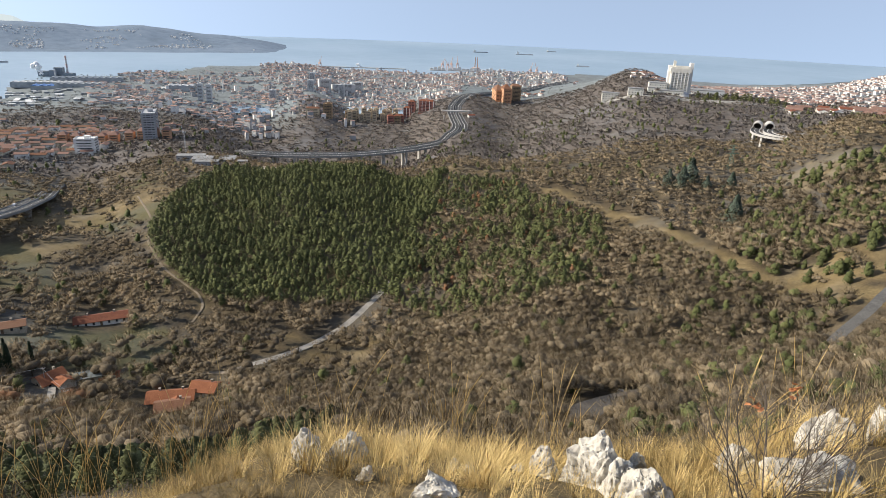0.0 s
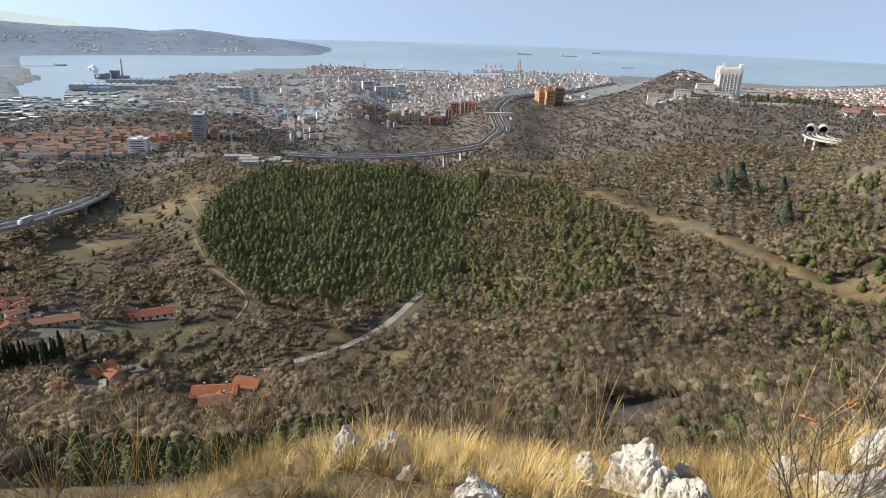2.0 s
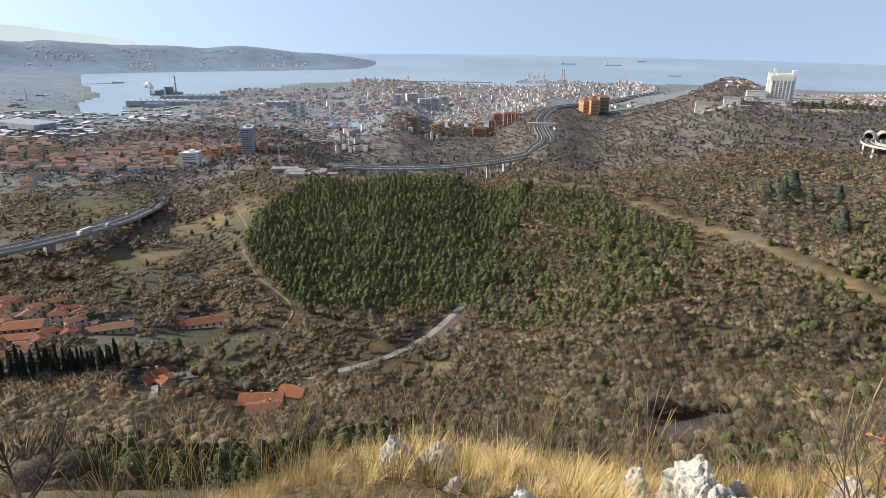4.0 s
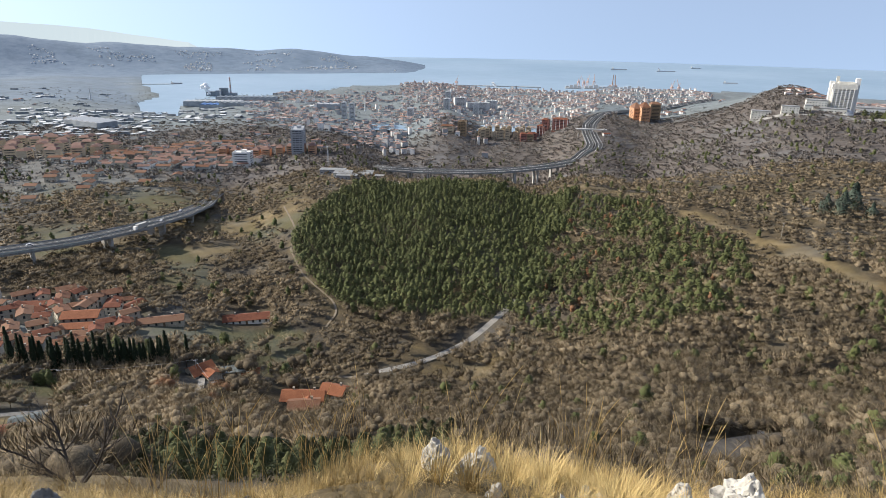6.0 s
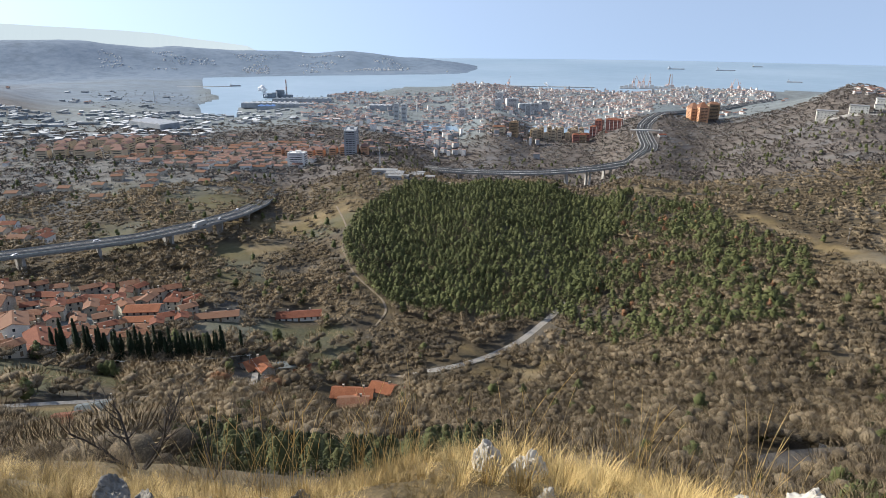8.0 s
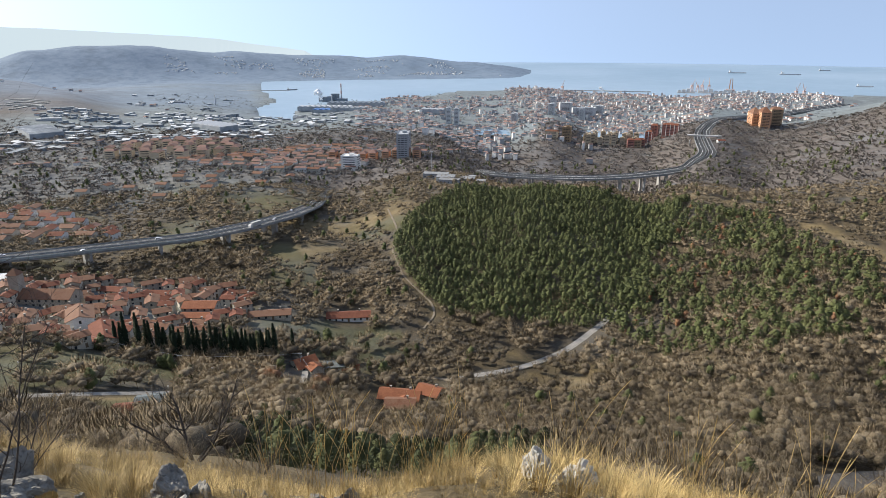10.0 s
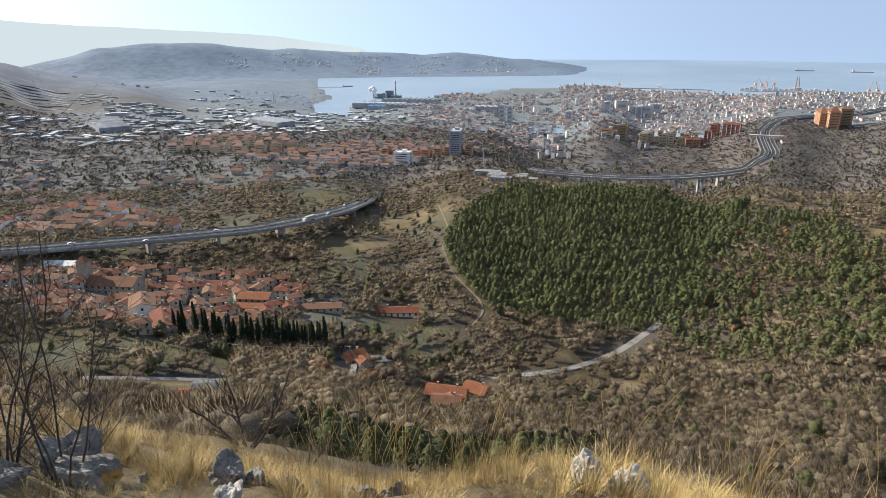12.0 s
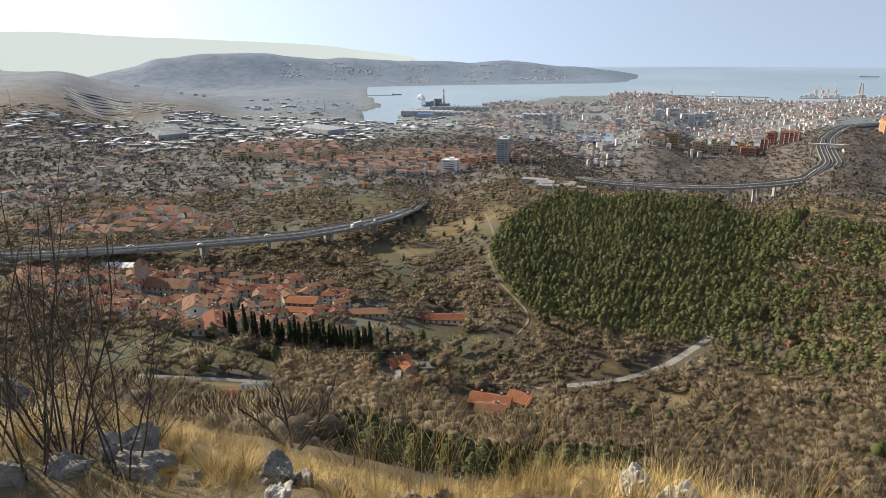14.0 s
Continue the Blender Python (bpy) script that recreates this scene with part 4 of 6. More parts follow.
door_mesh = part("door", bm, m_wood).data
bpy.data.objects.remove(bpy.data.objects["door"])
bm = bmesh.new()
box(bm, 0, 0, 0, 0.7, 0.7, 1.7)
box(bm, 0, 0, 1.7, 0.9, 0.9, 0.18)
chimney_mesh = part("chimney", bm, m_stone).data
bpy.data.objects.remove(bpy.data.objects["chimney"])


def placed(name, me, parent, m):
    ob = new(name, me)
    ob.parent, ob.matrix_basis = parent, m
    return ob


def gable_roof(w, d, z, rise, over=0.5, thick=0.22):
    """A ridge along x: two slopes with their thickness and overhang."""
    bm = bmesh.new()
    h, e = d / 2 + over, rise / (d / 2) * over
    prism(bm, [(-h, z - e), (0, z + rise), (h, z - e), (h, z - e + thick), (0, z + rise + thick), (-h, z - e + thick)], -w / 2 - over, w / 2 + over)
    bm.transform(pose(0, 0, 0, 0, 0, 90))
    return bm


def house(w, d, floors, wall_m, roof_m, label, windows=True, few=False, rise=0.36, chimneys=1, group="", wing=None):
    """A house with its ridge along x: walls with gables, tiled roof, chimney, door and windows."""
    thing = tagged(new("house"), label, "house", group)
    z = floors * 2.55
    bm = bmesh.new()
    prism(bm, [(-d / 2, -3.0), (d / 2, -3.0), (d / 2, z), (0, z + rise * d / 2), (-d / 2, z)], -w / 2, w / 2)
    bm.transform(pose(0, 0, 0, 0, 0, 90))
    part("wall", bm, wall_m, thing)
    roof = part("roof", gable_roof(w, d, z, rise * d / 2), roof_m, thing)
    for c in range(chimneys):
        placed("chimney", chimney_mesh, roof, pose(w * (0.25 - 0.5 * c), d * 0.12, z + rise * d / 2 * 0.55, 0, 0, 0))
    if windows:
        for s in (-1, 1):
            for fl in range(floors if not few else (s < 0)):
                n = 2 if few else max(int(w / 3.2), 2)
                for k in range(n):
                    x = (k + 0.5) / n * w - w / 2
                    if fl == 0 and k == n // 2 and s < 0:
                        placed("door", door_mesh, thing, pose(x, s * d / 2, 0))
                    else:
                        placed("window", window_mesh, thing, pose(x, s * d / 2, fl * 2.55 + 0.85))
            if few:
                continue
            placed("window", window_mesh, thing, pose(s * w / 2, 0, (floors - 1) * 2.55 + 0.85, 0, 0, 90))
    if wing:
        ww, wd, wf = wing
        bm = bmesh.new()
        prism(bm, [(-wd / 2, -3.0), (wd / 2, -3.0), (wd / 2, wf * 2.9), (0, wf * 2.9 + rise * wd / 2), (-wd / 2, wf * 2.9)], -d / 2 - ww, -d / 2 + 0.2)
        bm.transform(pose(w * 0.18, 0, 0))
        part("wing", bm, wall_m, thing)
        bm = gable_roof(ww, wd, wf * 2.9, rise * wd / 2)
        bm.transform(pose(w * 0.18, -d / 2 - ww / 2, 0, 0, 0, 90))
        part("roof", bm, roof_m, thing)
    return thing


# the lone houses below the slope
stand(house(17, 9, 1, m_render, m_roof_bright, "low farmhouse with broad orange-red tiled roofs among bare trees", rise=0.5, chimneys=2, wing=(7, 8, 1)), -103, 213, 12)
stand(house(10, 8, 1, m_render, m_roof_bright, "side house of the farm with orange-red tiled roof", rise=0.5, chimneys=1), -91.5, 218, -6)
stand(house(12, 8, 1, m_render, m_tiles, "lower front house of the farm with worn red tiles", rise=0.4), -99, 204.5, 20)
stand(house(9.5, 9, 1, m_render, m_roof_bright, "small house with a bright orange tiled roof beside the lane", rise=0.55, wing=(5, 6, 1)), -150, 214, 58)
shed = house(12, 5.5, 1, m_grey_wall, m_sheet_roof, "flat grey-green shed beside the orange-roofed house", rise=0.06, chimneys=0)
stand(shed, -139, 223, 28)
stand(house(7, 5, 1, m_render, m_roof_bright, "tiny outbuilding with a red tiled roof", windows=False, chimneys=0), -133, 225, 25)
stand(house(24, 9, 1, m_white, m_roof_red, "long low white house with red tiled roof in a meadow", chimneys=3), -171, 290, 27)
stand(house(22, 8, 1, m_render, m_tiles, "long red-roofed row house at the village edge", chimneys=2), -204, 263, 30)
stand(house(8, 6, 1, m_stone, m_sheet_roof, "old stone hut with a grey sheet roof among olive trees", chimneys=0, windows=False), -146, 127, 35)
stand(house(6, 5, 1, m_stone, m_roof_red, "small red-roofed garden hut below the slope", chimneys=0, windows=False), -140, 113, 30)
stand(house(8, 5, 1, m_stone, m_roof_red, "small half-hidden hut with a red roof", chimneys=0, windows=False), -76, 214, 15)

# the village
church = house(27, 12, 2, m_stone, m_tiles, "plain stone village church with long tiled roof and tower", rise=0.5, chimneys=0)
bm = bmesh.new()
box(bm, -15.5, 0, -3, 5, 5, 19)
part("tower", bm, m_stone, church)
bm = bmesh.new()
bmesh.ops.create_cone(bm, cap_ends=True, segments=4, radius1=4.2, radius2=0.1, depth=3.2, matrix=pose(-15.5, 0, 17.6, 0, 0, 45))
part("tower_roof", bm, m_tiles, church)
stand(church, -295, 207, 20)
stand(house(21, 10, 2, m_render, m_roof_red, "large cream farmhouse with red tiled roof at the village edge", chimneys=3), -229, 181, -38)
stand(house(16, 11, 3, m_white, m_tiles, "tall white-gabled house with dark red tiled roof", chimneys=2), -252, 189, -40)
stand(house(17, 10, 2, m_stone, m_roof_bright, "barn-like house with an orange tiled roof", chimneys=0), -236, 247, 22)
stand(house(17, 7, 1, m_stone, m_roof_bright, "low annexe with an orange tiled roof", chimneys=0), -231, 239, 22)
kinds = []
for n, (w, d, fl, wm, rm, lab) in enumerate([
        (8.5, 6.5, 2, m_render, m_tiles, "stuccoed village house with an orange-brown tiled roof"),
        (11, 6.5, 2, m_stone, m_tiles, "stone village house with a weathered tiled roof"),
        (7.5, 6, 2, m_render, m_roof_red, "pale village house with a red tiled roof"),
        (13, 7, 1, m_render, m_roof_red, "long cream village house with a red tiled roof"),
        (7, 5.5, 1, m_render, m_tiles, "low village house with an orange-brown tiled roof"),
        (9.5, 7.5, 2, m_render, m_tiles, "two-storey village house with a tiled roof")]):
    kinds.append(house(w, d, fl, wm, rm, lab, group="village houses"))
g = random.Random(3)
taken = [(-295, 207, 17), (-229, 181, 12), (-252, 189, 11), (-236, 247, 12), (-231, 239, 9), (-205, 263, 14), (-241, 195, 4)]
used = set()
village_area = np.array(VILLAGE, float)
tries = 0
while len(taken) < 150 and tries < 9000:
    tries += 1
    x, y = g.uniform(-350, -195), g.uniform(125, 285)
    if not inside(np.array([[x, y]]), village_area)[0]:
        continue
    k = g.randrange(len(kinds))
    reach = (5.0, 5.8, 4.4, 6.4, 4.0, 5.4)[k]
    if any(math.hypot(x - a, y - b) < reach + c * 0.72 for a, b, c in taken):
        continue
    taken.append((x, y, reach))
    m = pose(x, y, ground_at(x, y), 0, 0, 46 + g.choice((0, 0, 0, 90, 90, 25, -30, 60)) + g.uniform(-12, 12))
    if k in used:
        copy_thing(kinds[k], m)
    else:
        kinds[k].matrix_basis = m
        used.add(k)
for i, (x, y) in enumerate([(-236, 199), (-233, 196), (-229, 193), (-240, 203)]):
    car(x, y, ground_at(x, y) + 0.1, 130 + i * 7, label="car parked in the village beside the cream farmhouse")
bm = bmesh.new()
prism(bm, [(-5, -1), (5, -1), (5, 2.4), (0, 4.2), (-5, 2.4)], -21, 21)
bm.transform(pose(0, 0, 0, 0, 0, 90))
tunnel_house = tagged(new("greenhouse"), "long white plastic greenhouse in a field", "greenhouse")
part("cover", bm, m_white, tunnel_house)
for k in range(-20, 21, 5):
    bm = bmesh.new()
    prism(bm, [(-5.1, -1), (5.1, -1), (5.1, 2.45), (0, 4.3), (-5.1, 2.45)], k, k + 0.3)
    bm.transform(pose(0, 0, 0, 0, 0, 90))
    part("hoop", bm, m_steel, tunnel_house)
stand(tunnel_house, -362, 214, 24)

# ---- trees that stand out ----
def conifer(kind, label, tall, spread, base, clumps, size, cone, material, seed):
    thing = tagged(new(kind), label, kind.replace("_tree", "").replace("_", " ") + " tree")
    bm = bmesh.new()
    tube(bm, (0, 0, -1), (0, 0, tall * 0.9), 0.03 * tall, 0.02, 7)
    part("trunk", bm, m_bark, thing)
    crown = foliage("crown", needle_crown(seed, clumps, tall, spread, base, False, size, cone, False).reshape(-1, 7), material)
    crown.parent = thing
    return thing


cypress_kinds = [conifer("cypress_tree", "slender dark green cypress in a dense row by the village", t, s, 0.03, 700, 0.85, 0.6, m_cypress, 200 + t) for t, s in ((15, 1.7), (18, 1.8), (13, 1.6))]
g = random.Random(9)
cyp_line = resample([(-219, 180), (-209, 189), (-201, 196), (-191, 202), (-178, 206), (-169, 209), (-164.5, 214)], 1.45)
for n, (x, y) in enumerate(cyp_line):
    if g.random() < 0.05:
        continue
    x, y, k = x + g.uniform(-1.2, 1.2), y + g.uniform(-2.2, 2.2), g.randrange(3)
    ob = cypress_kinds[k] if not cypress_kinds[k].get("group") else None
    m = pose(x, y, ground_at(x, y), 0, 0, g.uniform(0, 360))
    if ob:
        tagged(ob, group="cypress row").matrix_basis = m
    else:
        copy_thing(cypress_kinds[k], m)
copy_thing(cypress_kinds[2], pose(-163.5, 225, ground_at(-163.5, 225)))
cedar = conifer("cedar_tree", "broad blue-green cedar standing above brown scrub", 18, 9.0, 0.06, 1500, 1.15, 0.8, m_cedar, 31)
stand(cedar, 176, 376)
for x, y, s in ((172, 458, 0.95), (182, 470, 1.15), (165, 466, 0.8), (205, 452, 0.8), (186, 448, 0.7)):
    copy_thing(cedar, pose(x, y, ground_at(x, y), 0, 0, x * 7) @ Matrix.Diagonal((s, s, s, 1)))
tall_pine = conifer("pine_tree", "tall pine with a dark open crown on the ridge", 11, 3.6, 0.45, 260, 1.0, 0.5, m_pine, 33)
stand(tall_pine, 62, 585)
for x, y, s in ((40, 590, 0.8), (30, 600, 0.9), (8, 600, 0.7), (-12, 604, 0.8), (76, 560, 0.7), (90, 540, 0.9), (-40, 596, 0.8)):
    copy_thing(tall_pine, pose(x, y, ground_at(x, y), 0, 0, x * 5) @ Matrix.Diagonal((s, s, s, 1)))


def broad_tree(label, seed, tall, spread, twigs, material):
    """A single leafless tree with a tapered trunk and a crown of twigs."""
    thing = tagged(new("bare_tree"), label, "tree")
    bm = bmesh.new()
    tube(bm, (0, 0, -1), (0.1, 0, tall * 0.5), 0.028 * tall, 0.012 * tall, 7)
    part("trunk", bm, m_bark, thing)
    crown = foliage("crown", bare_crown(seed, twigs, 6, 0.03, tall, spread, False, 26).reshape(-1, 7), material)
    crown.parent = thing
    return thing


oak = broad_tree("leafless spreading grey tree beside the farm", 301, 10, 6, 900, m_twig)
stand(oak, -135, 226)
for x, y, s in ((-125, 200, 0.9), (-112, 221, 0.9), (-80, 222, 0.8), (-150, 235, 0.8), (-120, 245, 0.9)):
    copy_thing(oak, pose(x, y, ground_at(x, y), 0, 0, x * 11) @ Matrix.Diagonal((s, s, s, 1)))
rust = broad_tree("oak still hung with russet winter leaves", 302, 8, 4.5, 900, m_russet)
stand(rust, -126, 190)
for x, y, s in ((-141, 178, 1.0), (-60, 165, 0.7), (-122, 178, 0.8)):
    copy_thing(rust, pose(x, y, ground_at(x, y), 0, 0, x * 11) @ Matrix.Diagonal((s, s, s, 1)))


# ---- poles, mast and signs ----
def pole(x, y, tall=8.0, label="weathered wooden power pole standing in scrub", arm=True):
    thing = tagged(new("power_pole"), label, "pole")
    bm = bmesh.new()
    tube(bm, (0, 0, -1), (0, 0, tall), 0.16, 0.11, 8)
    part("post", bm, m_lane, thing)
    if arm:
        bm = bmesh.new()
        box(bm, 0, 0, tall - 0.7, 1.8, 0.14, 0.16)
        part("crossarm", bm, m_steel, thing)
        for dx in (-0.8, 0.8):
            bm = bmesh.new()
            tube(bm, (dx, 0, tall - 0.54), (dx, 0, tall - 0.2), 0.07, 0.05, 6)
            part("insulator", bm, m_white, thing)
    return stand(thing, x, y, 30)


for x, y, t in ((129, 427, 12), (160, 308, 12), (70, 560, 10), (-188, 181, 7), (-150, 211, 8), (-129, 191, 7), (-165, 175, 6)):
    pole(x, y, t)


def wire(a, b, sag=1.2):
    bm = bmesh.new()
    pts = [Vector(a).lerp(Vector(b), k / 10) - Vector((0, 0, sag * 4 * (k / 10) * (1 - k / 10))) for k in range(11)]
    for p, q in zip(pts, pts[1:]):
        tube(bm, p, q, 0.035, 0.035, 4)
    tagged(part("power_cable", bm, m_steel), "thin sagging power cable between wooden poles", "cable")


spots = [(x, y, ground_at(x, y) + t - 0.3) for x, y, t in ((-226, 168, 7), (-188, 181, 7), (-150, 211, 8), (-129, 191, 7))]
for a, b in zip(spots, spots[1:]):
    wire(a, b)
mast = tagged(new("lattice_mast"), "thin lattice radio mast with antennas on the ridge", "mast")
for k in range(3):
    a = k * math.tau / 3
    bm = bmesh.new()
    tube(bm, (math.cos(a) * 1.0, math.sin(a) * 1.0, -1), (math.cos(a) * 0.4, math.sin(a) * 0.4, 24), 0.14, 0.1, 5)
    part("leg", bm, m_steel, mast)
bm = bmesh.new()
for k in range(12):
    for j in range(3):
        a, b = j * math.tau / 3, (j + 1) * math.tau / 3
        r0, r1 = 1.0 - k * 0.05, 0.95 - k * 0.05
        tube(bm, (math.cos(a) * r0, math.sin(a) * r0, k * 2), (math.cos(b) * r1, math.sin(b) * r1, k * 2 + 2), 0.06, 0.06, 4)
part("bracing", bm, m_steel, mast)
for dx in (-1.6, 1.6, 0):
    bm = bmesh.new()
    box(bm, dx, 0, 22.6, 0.5, 0.4, 2.2)
    part("antenna", bm, m_white, mast)
stand(mast, -272, 659)
pylon = tagged(new("pylon"), "green lattice electricity pylon on the hillside", "pylon")
m_green_steel = surface("green_steel", [(0.10, 0.20, 0.16), (0.14, 0.26, 0.21)], 0.5, rough=0.5, bump=0)
for sx in (-1, 1):
    for sy in (-1, 1):
        bm = bmesh.new()
        tube(bm, (sx * 2, sy * 2, -1), (sx * 0.3, sy * 0.3, 20), 0.2, 0.12, 4)
        part("leg", bm, m_green_steel, pylon)
for z, w in ((13, 6), (16, 5), (19, 4)):
    bm = bmesh.new()
    box(bm, 0, 0, z, w * 1.6, 0.3, 0.35)
    part("crossarm", bm, m_green_steel, pylon)
stand(pylon, 232, 520)
m_worn_asphalt = surface("worn_asphalt", [(0.070, 0.062, 0.052), (0.105, 0.092, 0.076), (0.150, 0.132, 0.108)], 0.8, bump=0.2, patch=5)
lot = draped(CAR_PARK, 2.0)
tagged(ribbon("car_park", lot, 0, 11, 0.34, 0.9, m_worn_asphalt), "small bare asphalt lay-by at the foot of the slope", "car park", kind="structure")


def notice(x, y, w, h, tall, material, label):
    thing = tagged(new("sign_board"), label, "sign")
    bm = bmesh.new()
    box(bm, 0, 0, tall - h, w, 0.08, h)
    part("panel", bm, material, thing)
    for dx in (-w * 0.35, w * 0.35):
        bm = bmesh.new()
        tube(bm, (dx, 0.08, -0.5), (dx, 0.08, tall - 0.05), 0.05, 0.05, 6)
        part("post", bm, m_steel, thing)
    return stand(thing, x, y, -15)


m_sign_red = surface("sign_red", [(0.55, 0.10, 0.08), (0.62, 0.14, 0.10)], 0.5, bump=0)
m_sign_teal = surface("sign_teal", [(0.03, 0.36, 0.33), (0.05, 0.42, 0.38)], 0.5, bump=0)
notice(54, 164, 1.7, 1.3, 2.4, m_white, "white notice board at the edge of the lay-by")
notice(61, 159, 0.6, 1.6, 2.0, m_sign_red, "red and white road sign beside the lay-by")

# ---- blocks and landmarks ----
m_orange = surface("orange_render", [(0.44, 0.235, 0.13), (0.52, 0.29, 0.165), (0.58, 0.345, 0.205)], 1.5, bump=0, patch=15)
m_red = surface("red_render", [(0.29, 0.125, 0.095), (0.35, 0.16, 0.125), (0.42, 0.21, 0.17)], 1.5, bump=0, patch=15)
m_beige = surface("beige_render", [(0.38, 0.30, 0.20), (0.48, 0.39, 0.27), (0.56, 0.47, 0.34)], 1.5, bump=0, patch=15, each=0.15)
m_brown_wall = surface("brown_panels", [(0.27, 0.19, 0.11), (0.35, 0.25, 0.15), (0.42, 0.31, 0.20)], 1.5, bump=0, patch=15)
m_grey_block = surface("grey_panels", [(0.28, 0.295, 0.31), (0.35, 0.365, 0.38), (0.42, 0.435, 0.45)], 1.5, bump=0, patch=15)
m_pale_block = surface("pale_panels", [(0.44, 0.45, 0.45), (0.54, 0.55, 0.55), (0.62, 0.63, 0.62)], 1.5, bump=0, patch=15)


def block(w, d, floors, wall_m, label, roof_m=None, group="", ribs=0, rows=True, storey=3.0, core=True, balconies=None):
    """An apartment block: walls, parapet or hipped roof, a row of panes for each storey, ribs between bays."""
    thing = tagged(new("apartment_block"), label, "apartment block", group)
    z = floors * storey
    bm = bmesh.new()
    box(bm, 0, 0, -6, w, d, z + 6)
    part("wall", bm, wall_m, thing)
    if roof_m:
        bm = bmesh.new()
        vs = box(bm, 0, 0, z, w + 1, d + 1, d * 0.22)
        for v in vs:
            if v.co.z > z + 0.1:
                v.co.y *= 0.08
                v.co.x *= max(1 - d * 0.55 / w, 0.2)
        part("roof", bm, roof_m, thing)
    else:
        bm = bmesh.new()
        for sx, sy, px, py in ((w, 0.4, 0, d / 2 - 0.2), (w, 0.4, 0, 0.2 - d / 2), (0.4, d, w / 2 - 0.2, 0), (0.4, d, 0.2 - w / 2, 0)):
            box(bm, px, py, z, sx, sy, 1.0)
        part("parapet", bm, wall_m, thing)
        if core:
            bm = bmesh.new()
            box(bm, w * 0.1, 0, z, min(6, w * 0.4), min(5, d * 0.5), 3.2)
            part("lift_house", bm, wall_m, thing)
    if rows:
        for side in (0, 1, 2, 3):
            span, off = (w, d / 2) if side % 2 == 0 else (d, w / 2)
            n = max(int(span / 3.4), 1)
            for fl in range(floors):
                if group and side % 2:
                    continue
                bm = bmesh.new()
                box(bm, 0, -off, fl * storey + 1.0, span * 0.72, 0.14, 0.9)
                bm.transform(pose(0, 0, 0, 0, 0, side * 90))
                part("window_band", bm, m_glass, thing)
    for k in range(ribs + 1 if ribs else 0):
        x = k / ribs * w - w / 2
        for s in (-1, 1):
            bm = bmesh.new()
            box(bm, x, s * (d / 2 + 0.35), -2, 0.7, 0.9, z + 2.6)
            part("rib", bm, balconies or wall_m, thing)
    return thing


stand(block(16, 40, 11, m_grey_block, "tall grey slab of flats with many storeys on the hill", ribs=3), -378, 815, 20)
stand(block(16, 46, 9, m_orange, "stepped orange apartment block with tiled roof", m_tiles, ribs=2), 108, 1475, 8)
stand(block(18, 40, 11, m_orange, "taller orange apartment block with tiled roof", m_tiles, ribs=2), 124, 1452, 8)
stand(block(22, 22, 11, m_brown_wall, "brown-orange apartment tower beside orange flats", m_tiles), 150, 1505, 8)
stand(block(32, 14, 7, m_red, "red apartment block with white ribs between its bays", m_roof_red, ribs=4, balconies=m_white), -47, 1368, -10)
stand(block(14, 14, 7, m_red, "red apartment tower with balconies", m_roof_red, ribs=2, balconies=m_white), -88, 1380, -10)
stand(block(14, 14, 8, m_red, "red apartment tower standing further up", m_roof_red, ribs=2), -80, 1420, -10)
stand(block(14, 14, 5, m_brown_wall, "brown apartment block with a sloping roof", m_roof_red, ribs=2), -104, 1322, 0)
stand(block(17, 15, 9, m_brown_wall, "tall brown apartment tower at the city's edge", ribs=3), -236, 1270, 5)
stand(block(26, 12, 4, m_beige, "low beige apartment block beside the brown tower", m_tiles), -264, 1262, 5)
tower_kind = block(9.5, 9, 7, m_beige, "beige apartment tower in a row at the city's edge", None, "beige towers", ribs=1)
stand(tower_kind, -200, 1310, 8)
g = random.Random(21)
for k in range(16):
    x, y = -205 + (k % 8) * 13.5 + g.uniform(-2, 2), 1318 + (k // 8) * 34 + g.uniform(-4, 6) + k % 8 * 3
    s = g.uniform(0.75, 1.1)
    copy_thing(tower_kind, pose(x, y, ground_at(x, y) - 1, 0, 0, 8 + g.uniform(-5, 5)) @ Matrix.Diagonal((1, 1, s, 1)))
for k in range(2):
    stand(block(13, 13, 5, m_red, "low dark red block of flats among beige towers", m_roof_red), -118 + k * 19, 1318 + k * 12, 12)
slab_kind = block(60, 15, 8, m_pale_block, "long pale slab of flats in the city", None, "pale slabs", ribs=6)
stand(slab_kind, -276, 1700, 25)
for x, y, t, s in ((-318, 1668, 25, 0.5), (-250, 1760, 25, 0.5)):
    copy_thing(slab_kind, pose(x, y, ground_at(x, y), 0, 0, t) @ Matrix.Diagonal((s, 1, 1, 1)))
pair = block(11, 14, 12, m_pale_block, "slender white tower block in the valley town", None, "white towers", ribs=1)
stand(pair, -545, 1430, 15)
copy_thing(pair, pose(-528, 1436, ground_at(-528, 1436), 0, 0, 15))
for x, y, s in ((-330, 1560, 0.7), (-405, 1500, 0.6), (-360, 1720, 0.8), (-270, 1640, 0.8)):
    copy_thing(pair, pose(x, y, ground_at(x, y), 0, 0, 10) @ Matrix.Diagonal((1.3, 1.2, s, 1)))

# the hospital-like tower on the hill
m_tower = surface("tower_panels", [(0.56, 0.54, 0.47), (0.66, 0.64, 0.57), (0.72, 0.70, 0.64)], 2.0, bump=0, patch=20)
tower = tagged(new("tower_building"), "white many-storeyed tower with vertical ribs on the hilltop", "tower block")
bm = bmesh.new()
box(bm, 0, 0, -8, 36, 22, 60)
part("shaft", bm, m_tower, tower)
bm = bmesh.new()
box(bm, 0, 0, 42, 40, 25, 8)
part("crown", bm, m_tower, tower)
